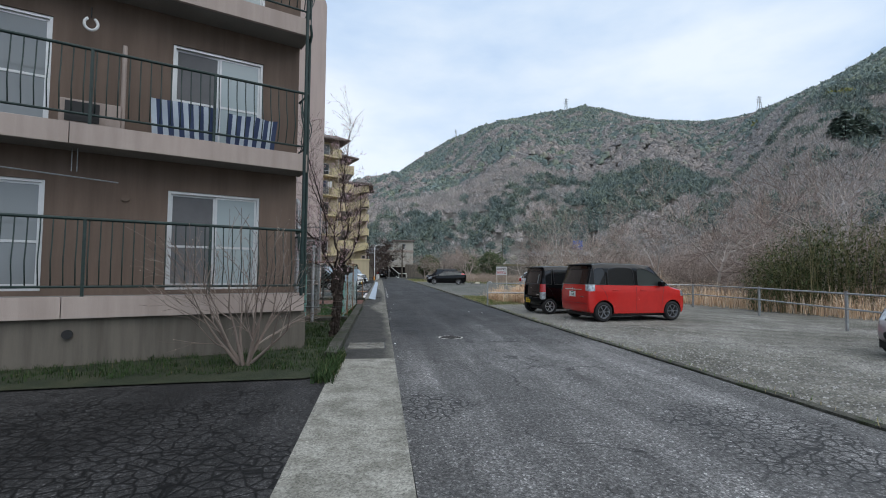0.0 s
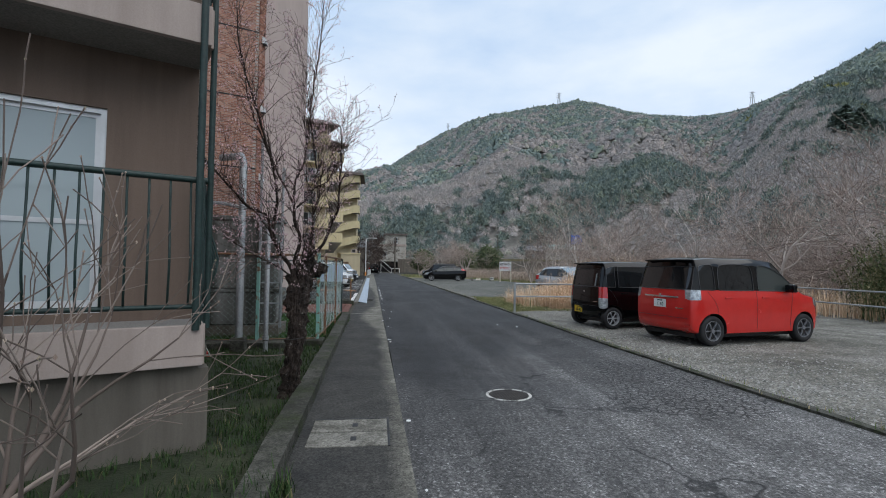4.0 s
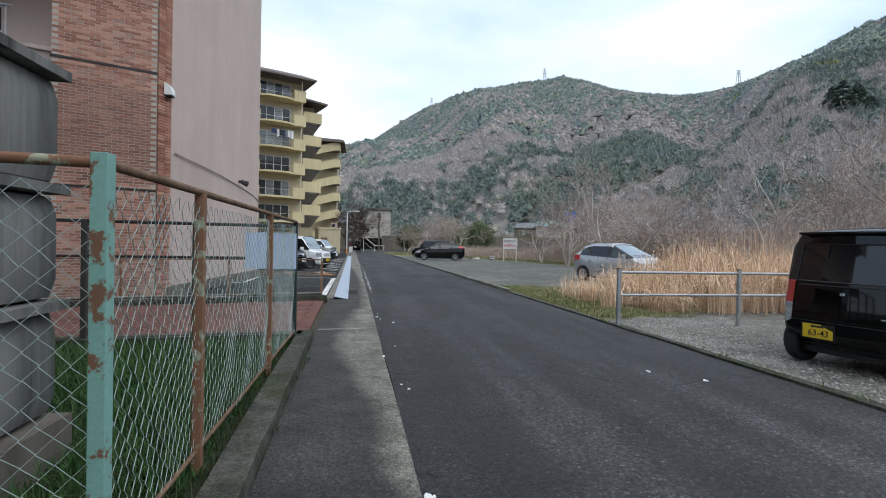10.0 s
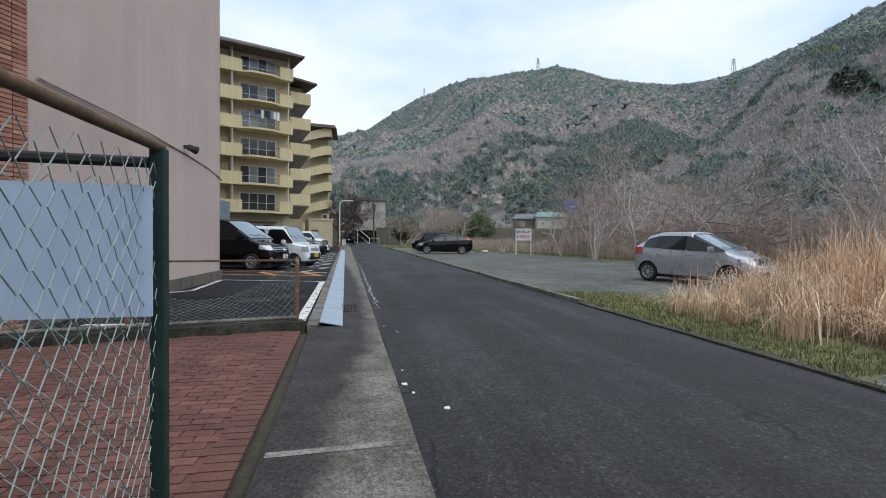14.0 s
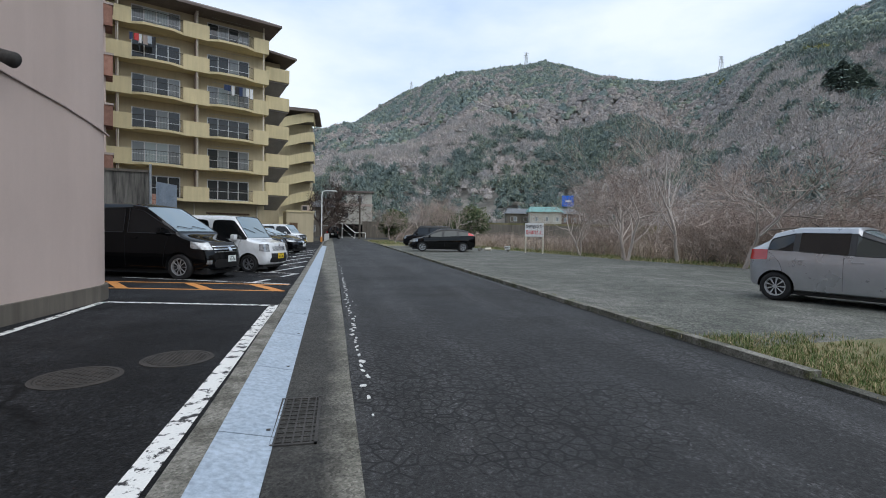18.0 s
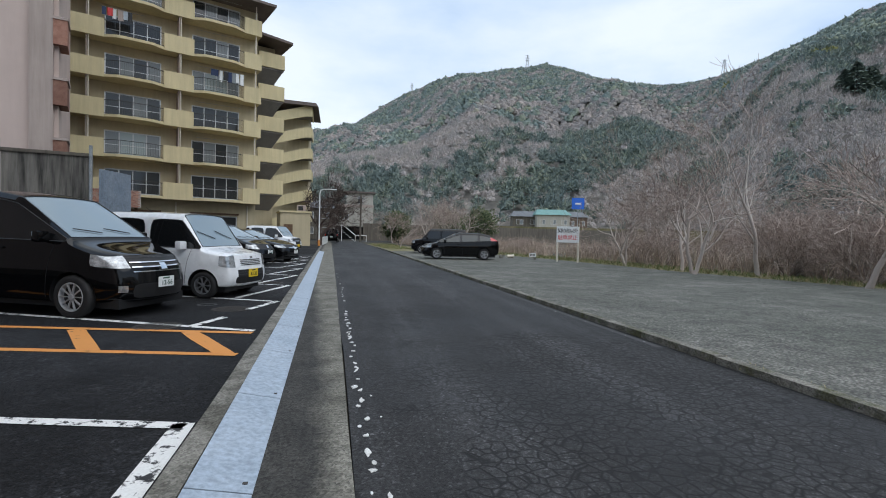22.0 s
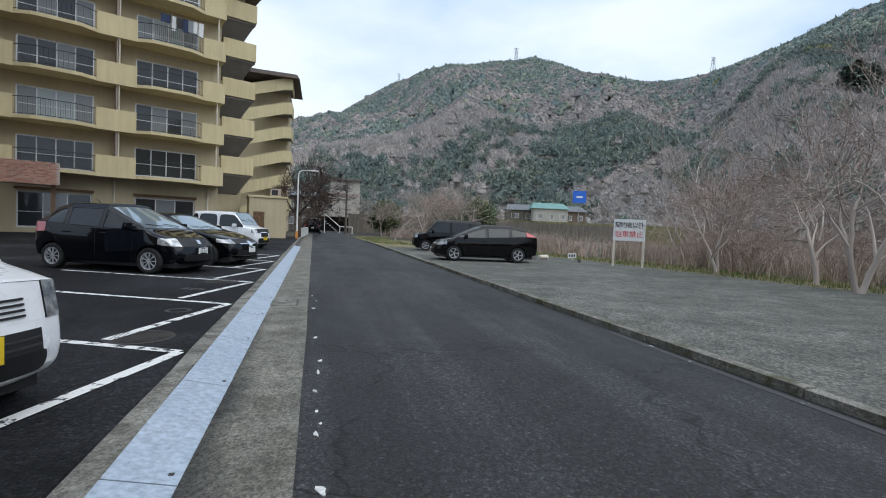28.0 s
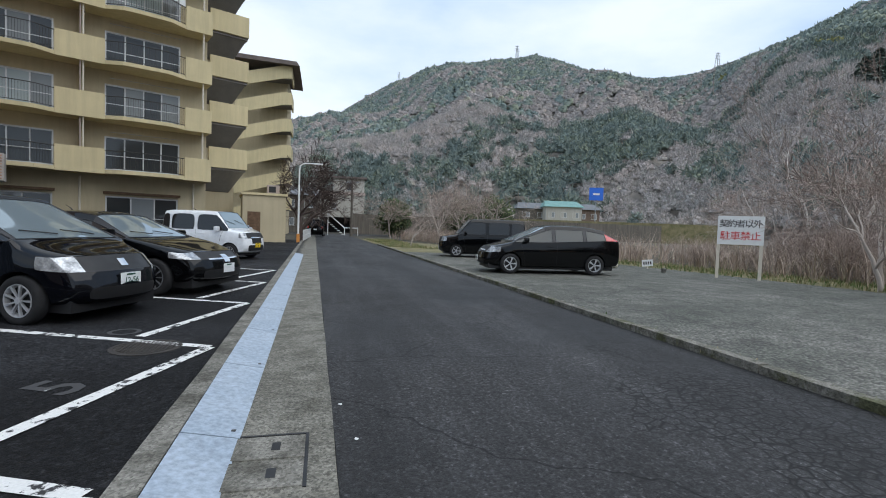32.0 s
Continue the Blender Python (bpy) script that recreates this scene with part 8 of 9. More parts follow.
for cx, cy, cz, R in ((17, 100, 2.6, 2.6), (9.5, 106, 2.6, 2.4), (23, 104, 3.2, 3.0)):
    for i in range(2600):
        d = Vector((blades_rng.gauss(0, 1), blades_rng.gauss(0, 1), blades_rng.gauss(0, 1))).normalized()
        p = Vector((cx, cy, cz)) + d * R * U(0.55, 1.0) * (1 + 0.35 * noise.noise(d * 2.5 + Vector((cx, 0, 0))))
        s = Vector((U(-1, 1), U(-1, 1), U(-1, 1))).normalized() * 0.22
        t2 = s.orthogonal().normalized() * 0.16
        k = len(lv)
        lv += [p - s, p + t2, p + s, p - t2]
        lf.append((k, k + 1, k + 2, k + 3))
tagged(part("evergreen_shrubs", mesh_from("evergreen_shrubs", lv, lf, M_HEDGE), None), "dark evergreen shrubs on the bank", "shrub", kind="stuff")

# old cherry in the grass plot
CB = Vector((-0.80, 10.90, 0))
ch = thing("old_cherry_tree", "old gnarled cherry tree with sparse pale pink blossom", "tree", pose(*CB))
rnd = random.Random(4)


def smooth_path(pts, n):
    """Points on a soft curve through a few given ones."""
    p = np.array(pts, float)
    t = np.concatenate([[0], np.cumsum(np.linalg.norm(np.diff(p, axis=0), axis=1))])
    q = np.linspace(0, t[-1], n)
    g = np.gradient(p, t, axis=0)
    k = np.clip(np.searchsorted(t, q, side="right") - 1, 0, len(t) - 2)
    h = (t[k + 1] - t[k])[:, None]
    u = ((q - t[k]) / (t[k + 1] - t[k]))[:, None]
    r = (2 * u**3 - 3 * u**2 + 1) * p[k] + (u**3 - 2 * u**2 + u) * h * g[k] + (3 * u**2 - 2 * u**3) * p[k + 1] + (u**3 - u**2) * h * g[k + 1]
    return [Vector(x) for x in r]


def gnarled(name, pts, radii, amount, sides, n, label=""):
    path = [p - CB for p in smooth_path(pts, n)]
    rad = list(np.interp(np.linspace(0, 1, n), np.linspace(0, 1, len(radii)), radii))
    v, f = tube_data(path, rad, sides)
    for i, p in enumerate(v[: n * sides]):
        c = path[i // sides]
        d = (p - c).normalized()
        big = noise.fractal(p * 4.5, 1.0, 2.0, 3)
        rib = abs(noise.noise(Vector((math.atan2(d.y, d.x) * 2.4, p.z * 1.4, 2))))
        fine = noise.fractal(Vector((p.x * 26, p.y * 26, p.z * 15)), 1.0, 2.0, 4)
        flake = 1.0 if noise.noise(Vector((p.x * 17, p.y * 17, p.z * 9))) > 0.12 else 0.0
        v[i] = p + d * (big * 0.42 - rib * 0.45 + fine * 0.26 + flake * 0.10) * amount
    return part(name, mesh_from(name, v, f, M_CHERRY_BARK), None, ch, label)


def bark_material():
    m, nt, p, link = node_mat("lichened_cherry_bark")
    v = coords(nt)
    col = ramp_tex(nt, noise_tex(nt, v, 9, 8, 0.7), [(0.32, (0.010, 0.008, 0.007)), (0.5, (0.040, 0.030, 0.025)), (0.68, (0.085, 0.066, 0.055))])
    lich = ramp_tex(nt, noise_tex(nt, v, 16, 8, 0.75), [(0.60, grey(0.0)), (0.64, grey(0.75))])
    col = mix_col(nt, lich, col, (0.27, 0.26, 0.23))
    f = noise_tex(nt, coords(nt, (1, 1, 0.45)), 60, 8, 0.75)
    col = mix_col(nt, 1.0, col, ramp_tex(nt, f, [(0.35, grey(0.4)), (0.65, grey(1.3))]), "MULTIPLY")
    link(col, p.inputs["Base Color"])
    link(bump(nt, f, 1.0, 0.03), p.inputs["Normal"])
    p.inputs["Roughness"].default_value, p.inputs["Specular IOR Level"].default_value = 0.95, 0.2
    return m


M_CHERRY_BARK = bark_material()
gnarled("trunk", [(-0.84, 10.82, -0.12), (-0.80, 10.90, 0.25), (-0.78, 10.98, 0.54), (-0.80, 11.12, 0.84), (-0.82, 11.30, 1.10), (-0.79, 11.55, 1.30), (-0.77, 11.78, 1.52), (-0.77, 11.92, 1.76)], [0.145, 0.095, 0.085, 0.09, 0.115, 0.125, 0.105, 0.075, 0.045], 0.12, 52, 90)
gnarled("broken_stub", [(-0.80, 11.62, 1.34), (-0.70, 11.70, 1.42), (-0.58, 11.68, 1.45), (-0.53, 11.66, 1.45)], [0.11, 0.09, 0.075, 0.06], 0.12, 24, 18, "dark broken stub of a limb")
gnarled("broken_stub", [(-0.85, 11.30, 1.02), (-0.90, 11.34, 1.22), (-0.94, 11.38, 1.36)], [0.085, 0.07, 0.05], 0.10, 22, 16)
tips = []
CHERRY_LIMBS = [([(-0.84, 11.38, 1.20), (-0.95, 11.40, 1.50), (-1.04, 11.40, 1.60), (-1.10, 11.35, 1.76), (-1.12, 11.30, 1.96), (-1.07, 11.20, 2.20), (-1.08, 11.05, 2.6), (-1.16, 11.0, 3.0)], 0.034, 0.007),
         ([(-0.88, 11.48, 1.28), (-0.89, 11.5, 1.61), (-0.84, 11.5, 1.80), (-0.90, 11.5, 2.04), (-0.93, 11.5, 2.25), (-0.91, 11.5, 2.50), (-0.80, 11.55, 2.9), (-0.84, 11.6, 3.4)], 0.031, 0.006),
         ([(-0.90, 11.5, 2.20), (-0.78, 11.5, 2.31), (-0.68, 11.5, 2.45), (-0.52, 11.5, 2.55), (-0.40, 11.5, 2.8)], 0.016, 0.005),
         ([(-0.70, 11.60, 1.60), (-0.57, 11.61, 1.75), (-0.48, 11.61, 1.98), (-0.39, 11.55, 2.18), (-0.37, 11.47, 2.42), (-0.34, 11.38, 2.68), (-0.35, 11.3, 3.2)], 0.026, 0.005),
         ([(-1.08, 11.05, 2.6), (-1.25, 10.95, 3.2), (-1.45, 10.9, 3.9), (-1.5, 10.85, 4.6)], 0.020, 0.005),
         ([(-0.80, 11.55, 2.9), (-0.75, 11.6, 3.6), (-0.66, 11.6, 4.3), (-0.62, 11.58, 4.92)], 0.018, 0.004),
         ([(-0.93, 11.5, 2.25), (-1.2, 11.5, 2.8), (-1.45, 11.45, 3.4), (-1.6, 11.4, 4.2)], 0.016, 0.004),
         ([(-1.36, 11.1, 2.15), (-1.75, 10.95, 2.6), (-2.1, 10.85, 3.1), (-2.3, 10.8, 3.8)], 0.016, 0.004),
         ([(-0.65, 11.58, 2.69), (-0.74, 11.5, 3.24), (-0.81, 11.4, 3.93)], 0.014, 0.004),
         ([(-1.03, 11.4, 1.60), (-1.14, 11.3, 1.86), (-1.20, 11.2, 2.07), (-1.36, 11.1, 2.15), (-1.62, 11.0, 2.5)], 0.024, 0.006),
         ([(-0.93, 11.45, 1.40), (-0.85, 11.57, 1.50), (-0.71, 11.61, 1.64)], 0.024, 0.018),
         ([(-0.88, 11.40, 1.32), (-1.10, 11.3, 1.48), (-1.35, 11.2, 1.62), (-1.65, 11.2, 1.8)], 0.015, 0.004),
         ([(-0.70, 11.61, 1.69), (-0.71, 11.62, 2.02), (-0.62, 11.58, 2.45), (-0.64, 11.5, 2.94)], 0.020, 0.005)]
for pts, r0, r1 in CHERRY_LIMBS:
    path = [p - CB for p in smooth_path(pts, 26)]
    path = [p + 0.018 * Vector((noise.noise(p * 6), noise.noise(p * 6 + Vector((4, 0, 0))), 0)) for p in path]
    rad = [0.82 * r0 + (r1 - 0.82 * r0) * i / 25 + 0.10 * r0 * noise.noise(p * 15) for i, p in enumerate(path)]
    v, f = tube_data(path, rad, 9)
    limb = part("limb", mesh_from("limb", v, f, M_CHERRY_BARK, smooth=True), None, ch)
    v, f = [], []
    for i in range(5, 26):
        for c in range(2):
            d = (path[min(i + 1, 25)] - path[i - 1]).normalized()
            ax = d.orthogonal()
            ax.rotate(Matrix.Rotation(rnd.uniform(0, 6.28), 3, d))
            nd = d.copy()
            nd.rotate(Matrix.Rotation(rnd.uniform(0.4, 1.15), 3, ax))
            nd = (nd + Vector((0, 0, 0.22))).normalized()
            if path[i].y + CB.y > 11.25:
                # pruned back from the lane
                nd.x, nd.y = min(nd.x, 0.25), -abs(nd.y)
            branch_out(rnd, path[i], nd, rnd.uniform(0.16, 0.42), min(rad[i] * 0.45, 0.0055), rnd.choice((1, 1, 2, 2, 3)), v, f, tips, 0.75, 0.0, 2, 0.34, 5, 0.30, 0.0017)
    o = part("twig_spray", mesh_from("twig_spray", v, f, M_DARK_TWIG, smooth=True), None, limb)
    o["kind"] = "stuff"
M_PETAL = by_island("cherry_petal", [(0.0, (0.50, 0.34, 0.37)), (0.5, (0.72, 0.58, 0.60)), (0.8, (0.58, 0.36, 0.40)), (1.0, (0.28, 0.14, 0.12))])
v, f = [], []


def petals(o, count, size, spread):
    for j in range(count):
        p = o + Vector((rnd.gauss(0, spread), rnd.gauss(0, spread), rnd.gauss(0, spread * 0.8)))
        s = Vector((rnd.uniform(-1, 1), rnd.uniform(-1, 1), rnd.uniform(-1, 1))).normalized() * size * rnd.uniform(0.6, 1.2)
        t2 = s.orthogonal().normalized() * s.length * 0.8
        k = len(v)
        v.extend([p - s, p + t2, p + s, p - t2])
        f.append((k, k + 1, k + 2, k + 3))


for p, d in tips:
    if rnd.random() < 0.9:
        petals(p, rnd.randint(2, 4), 0.0095, 0.018)
for o in [(-1.16, 11.2, 1.70), (-0.97, 11.3, 1.61), (-1.09, 11.22, 1.5), (-0.82, 11.4, 1.44), (-1.2, 11.2, 1.74), (-1.05, 11.25, 1.44), (-0.90, 11.35, 1.46), (-1.0, 11.3, 1.42), (-1.25, 11.2, 1.62), (-1.4, 11.2, 1.68), (-0.67, 11.6, 1.65), (-1.12, 11.22, 1.58)]:
    for c in range(3):
        petals(Vector(o) - CB + Vector((rnd.gauss(0, 0.035), rnd.gauss(0, 0.035), rnd.gauss(0, 0.03))), 9, 0.008, 0.012)
o = part("blossom", mesh_from("blossom", v, f, M_PETAL), None, ch, "sparse pale pink blossom")
o["kind"] = "stuff"
# leafless shrub before the brown house
M_SHRUB = by_island("shrub_bark", [(0.0, (0.10, 0.077, 0.065)), (0.6, (0.19, 0.15, 0.128)), (1.0, (0.30, 0.245, 0.21))])
shrub = thing("bare_garden_shrub", "bare many-stemmed garden shrub with dry seed heads", "shrub", pose(-1.78, 7.78, 0))
rnd = random.Random(8)
heads = []
for k in range(11):
    a = radians(-10 + 200 * (k + rnd.uniform(-0.3, 0.3)) / 10) + (math.pi if k % 3 == 2 else 0)
    v, f = [], []
    out = rnd.uniform(0.35, 0.95)
    branch_out(rnd, (math.cos(a) * 0.05, math.sin(a) * 0.04, 0), (math.cos(a) * out, math.sin(a) * out * 0.45, 1), rnd.uniform(0.80, 1.02), 0.028, 3, v, f, heads, 0.7, 0.0, 3, 0.15, 7, 0.25, 0.003)
    part("stem", mesh_from("stem", v, f, M_SHRUB, smooth=True), None, shrub)
v, f = [], []
for p, d in heads:
    if rnd.random() < 0.4:
        for s in ((0.007, 0, 0), (0, 0.007, 0)):
            k = len(v)
            s = Vector(s)
            v += [p - s, p + Vector((0, 0, 0.009)), p + s, p - Vector((0, 0, 0.009))]
            f.append((k, k + 1, k + 2, k + 3))
o = part("seed_head", mesh_from("seed_head", v, f, M_STEM), None, shrub)
o["kind"] = "stuff"


# ---- fences, rails, tank, signs, lamps ----
def chain_link(name, p0, p1, z0, z1, parent, material, cell=0.052, r=0.0021, top=None):
    """Woven wire between two ground points: zigzag wires side by side."""
    p0, p1 = Vector((*p0, 0)), Vector((*p1, 0))
    L = (p1 - p0).length
    d = (p1 - p0).normalized()
    nrm = Vector((-d.y, d.x, 0))
    verts, faces = [], []
    n, m = int(L / cell), int((z1 - z0) / cell)
    for i in range(n):
        pts = []
        for j in range(m + 1):
            side = (j + i) % 2
            wob = 0.010 * noise.noise((i * 0.7, j * 0.7, 1))
            pts.append(p0 + d * (cell * (i + side) + wob) + nrm * (0.004 * (1 if side else -1) + 0.035 * noise.noise((i * 0.12, j * 0.12, 3))) + Vector((0, 0, z0 + (cell * j + wob) * (top(i / n) if top else 1.0))))
        tube_data(pts, r, 4, verts, faces, False)
    o = part(name, mesh_from(name, verts, faces, material), None, parent)
    return o


fence = thing("chain_link_fence", "pale teal chain-link fence with rusty posts", "fence")
corner, end = (-0.955, 14.45), (-0.90, 19.4)
left = (-4.2, 14.1)
chain_link("wire_mesh", corner, end, 0.14, 1.62, fence, M_WIRE)
chain_link("wire_mesh", left, corner, 0.14, 1.62, fence, M_WIRE)


def fence_post(x, y, h, mat, parent=None, w=0.027, lab=""):
    return part("post", box(x - w, x + w, y - w, y + w, -0.05, h, None, 0.004), mat, parent or fence, lab)


fence_post(*corner, 1.70, M_TEAL_POST, w=0.030)
for x, y, m in ((-0.94, 15.50, M_RUST_POST), (-0.92, 17.6, M_RUST_POST), (-0.90, 19.4, M_GREEN_RAIL), (-2.0, 14.33, M_TEAL_POST), (-3.1, 14.22, M_TEAL_POST), (-4.2, 14.1, M_TEAL_POST)):
    fence_post(x, y, 1.66, m)
tube("top_rail", [(-0.955, 14.45, 1.665), (-0.90, 19.42, 1.665)], 0.021, M_RUST, fence, 8, "rusty top rail")
tube("top_rail", [(-4.2, 14.1, 1.665), (-0.955, 14.45, 1.665)], 0.021, M_RUST_POST, fence, 8, "rusty top rail")
tube("bottom_rail", [(-4.2, 14.1, 0.13), (-0.955, 14.45, 0.13)], 0.018, M_RUST, fence, 8)
tube("bottom_rail", [(-0.955, 14.45, 0.15), (-0.90, 19.42, 0.15)], 0.014, M_RUST, fence, 8)
part("kerb_block", box(-1.15, -0.83, 14.2, 14.6, -0.2, 0.13, None, 0.02), M_MOSSY, fence)
part("footing", box(-4.3, -1.15, 13.95, 14.35, -0.2, 0.13, pose(0, 0, 0), 0.02), M_MOSSY, fence)
panel = thing("blue_notice_board", "plain pale blue sheet fixed inside the fence", "board", pose(-1.47, 19.22, 0, 0, 0, 4))
part("sheet", box(-0.05, 0.60, -0.012, 0.0, 1.02, 1.50), plain("pale_blue_sheet", (0.47, 0.59, 0.76), 0.45), panel)
inner = thing("inner_fence", "dark steel fence across the back of the grass plot", "fence")
for z, r in ((1.60, 0.022), (1.16, 0.016), (0.12, 0.02)):
    tube("rail", [(-6.0, 18.9, z), (-0.93, 19.38, z)], r, M_BLACK, inner, 7)
for x in (-2.15, -3.4, -4.65, -5.9):
    part("post", box(x - 0.03, x + 0.03, 19.38 + (x + 0.93) * 0.0947 - 0.03, 19.38 + (x + 0.93) * 0.0947 + 0.03, -0.05, 1.62), M_IRON, inner)
chain_link("wire_mesh", (-6.0, 18.9), (-0.93, 19.38), 0.14, 1.58, inner, M_WIRE, cell=0.07, r=0.0022)
part("footing", prism([(-6.0, 18.8), (-0.8, 19.3), (-0.8, 19.55), (-6.0, 19.05)], -0.2, 0.13), M_MOSSY, inner)

low = thing("low_wire_fence", "low damaged chain-link fence along the parking lot", "fence")
chain_link("wire_mesh", (-7.0, 22.9), (-0.92, 24.38), 0.16, 0.95, low, M_WIRE, r=0.0026, top=lambda q: 1.0 - 0.62 * max(0.0, math.sin((q - 0.62) / 0.36 * math.pi)) ** 0.8 if 0.62 < q < 0.98 else 1.0)
for x, y in ((-0.92, 24.38), (-2.9, 23.9), (-4.9, 23.42), (-6.9, 22.93)):
    fence_post(x, y, 1.02, M_RUST_POST, low, 0.024)
tube("top_rail", [(-7.0, 22.9, 0.97), (-0.92, 24.38, 0.97)], 0.015, M_RUST, low, 6)
tube("bottom_rail", [(-7.0, 22.85, 0.17), (-0.92, 24.33, 0.17)], 0.028, M_KERB, low, 8, "pale pipe along the foot")
part("base_kerb", prism([(-7.0, 22.78), (-0.80, 24.27), (-0.86, 24.47), (-7.06, 22.98)], -0.2, 0.12), M_MOSSY, low)

# pipe rail along the gravel lot
def pipe_rail(name, pts, h, label):
    t = thing(name, label, "railing")
    for x, y in pts:
        part("post", box(x - 0.03, x + 0.03, y - 0.03, y + 0.03, -0.1, h, None, 0.006), M_GALV, t)
        part("post_cap", box(x - 0.036, x + 0.036, y - 0.036, y + 0.036, h, h + 0.02, None, 0.006), M_RUST, t)
    for z in (h - 0.06, h - 0.46):
        tube("rail", [(x, y, z) for x, y in pts], 0.024, M_GALV, t, 8)
    return t


pipe_rail("pipe_railing", [(4.49, 20.3), (6.85, 20.25), (9.2, 20.2), (11.4, 20.15), (13.55, 20.0), (13.35, 16.0), (12.25, 11.7), (11.2, 7.8)], 1.02, "galvanised two-bar pipe railing round the gravel lot")

# water tank and pipes behind the fence
tank = thing("water_tank", "grey weathered panel water tank with a steel ladder", "water tank", pose(-3.27, 15.42, 0, 0, 0, 0) @ Matrix.Diagonal((1, 0.29, 0.93, 1)))
M_TANK = streaked("weathered_tank", (0.23, 0.232, 0.22), (0.03, 0.034, 0.026), 0.9, scale=0.9)
for zz in range(3):
    for sx in range(2):
        bm = bmesh.new()
        add_box(bm, -1.45 + 1.45 * sx + 0.02, 1.45 * sx - 0.02, -1.35, 1.35, 0.32 + 0.75 * zz, 1.03 + 0.75 * zz, None, 0, 0.15)
        part("panel", bm, M_TANK, tank, smooth=True)
        part("flange", box(-1.48 + 1.45 * sx, 1.45 * sx + 0.03, -1.38, 1.38, 1.02 + 0.75 * zz, 1.08 + 0.75 * zz), M_TANK, tank)
part("stand", box(-1.5, 1.5, -1.4, 1.4, 0, 0.32), M_PLINTH, tank)
part("lid", box(-1.36, 1.36, -1.2, 1.2, 2.57, 2.61, None, 0.02), M_TANK, tank)
for x in (1.16, 1.56):
    tube("ladder_rail", [(x, -1.95, 0.30), (x, -1.95, 3.45), (x, -1.8, 3.6), (x, -1.5, 3.45)] if x > 1.3 else [(x, -1.95, 0.30), (x, -1.95, 4.2)], 0.026, M_GALV, tank, 8)
for k in range(7):
    tube("rung", [(1.16, -1.95, 0.38 + 0.42 * k), (1.56, -1.95, 0.38 + 0.42 * k)], 0.016, M_GALV, tank, 6)
tube("outlet_pipe", [(-0.15, -1.36, 2.1), (-0.15, -1.55, 2.1), (-0.15, -1.6, 2.0), (-0.15, -1.6, 0.1)], 0.055, M_CREAM_POST, tank, 10)
tube("overflow_pipe", [(-1.2, -1.7, 2.9), (0.4, -1.7, 2.85), (0.9, -1.5, 2.75)], 0.035, M_GALV, tank, 8)
for k in range(3):
    tube("cross_pipe", [(-2.4, -2.3 + 0.1 * k, 2.72 + 0.08 * k), (-0.2, -2.0 + 0.1 * k, 2.68 + 0.08 * k)], 0.03, M_RUST, tank, 7)
box_t = thing("meter_cabinet", "grey steel meter cabinet on a pipe", "cabinet", pose(-2.98, 13.27, 0))
part("case", box(-0.17, 0.17, -0.1, 0.1, 1.03, 1.70, None, 0.012), M_GALV, box_t)
part("case_band", box(-0.125, 0.125, -0.106, -0.1, 1.2, 1.26), M_TEAL_POST, box_t)
part("case_band", box(-0.125, 0.125, -0.106, -0.1, 1.5, 1.56), M_TEAL_POST, box_t)
tube("stand_pipe", [(0, 0, 0), (0, 0, 1.05)], 0.03, M_GALV, box_t, 8)
tri = thing("red_triangle_reflector", "red warning triangle with a pale rim lying in the grass", "reflector", pose(-2.6, 13.35, 0.02, 78, 8, -15))
part("plate", mesh_from("plate", [(-0.17, 0, 0), (0.17, 0, 0), (0, 0.16, 0), (-0.17, 0, 0.01), (0.17, 0, 0.01), (0, 0.16, 0.01)], [(2, 1, 0), (3, 4, 5), (0, 1, 4, 3), (1, 2, 5, 4), (2, 0, 3, 5)], M_INK_RED), None, tri)
part("rim", mesh_from("rim", *tube_data([(-0.2, -0.015, 0.005), (0.2, -0.015, 0.005), (0, 0.19, 0.005), (-0.2, -0.015, 0.005)], 0.008, 5), M_BOARD), None, tri)
sp = thing("standing_pipe", "tall pale grey standing pipe beside the tank fence", "pipe", pose(-2.12, 13.62, 0))
tube("shaft", [(0, 0, 0), (0, 0, 3.2), (-0.05, 0.05, 3.3), (-0.5, 0.5, 3.35)], 0.06, M_GALV, sp, 10)
part("concrete_foot", box(-0.12, 0.12, -0.1, 0.1, -0.1, 0.28, None, 0.03), M_MOSSY, sp)
sp = thing("standing_pipe", "thin pale standing pipe with a bent head", "pipe", pose(-1.72, 13.75, 0))
tube("shaft", [(0, 0, 0), (0, 0, 2.0), (0.0, 0.06, 2.08), (0.0, 0.3, 2.08)], 0.04, M_GALV, sp, 10)
part("collar", mesh_from("collar", *tube_data([(0, 0, 0.2), (0, 0, 0.28)], 0.055, 12), M_GALV), None, sp)
rope = thing("wire_rope", "old twisted wire rope tied round the cherry trunk", "rope")
tube("strand", [(-3.2, 10.6, 0.86), (-2.6, 10.7, 0.74), (-1.9, 10.8, 0.66), (-1.2, 10.9, 0.63), (-0.90, 10.94, 0.64), (-0.80, 10.84, 0.65), (-0.68, 10.92, 0.66)], 0.0055, M_IRON, rope, 6)
tube("loose_end", [(-0.92, 10.90, 0.64), (-0.93, 10.86, 0.52), (-0.91, 10.85, 0.40)], 0.0035, M_IRON, rope, 5)

# parking notice
sign = thing("parking_notice", "white notice board with black and red characters on two posts", "sign", pose(12.75, 53.55, 0, 0, 0, -52))
sign.matrix_basis = pose(13.05, 53.4, 0, 0, 0, -40)
SW = 1.30
part("board", box(-SW / 2, SW / 2, -0.03, 0.0, 1.13, 2.06, None, 0.006), M_BOARD, sign)
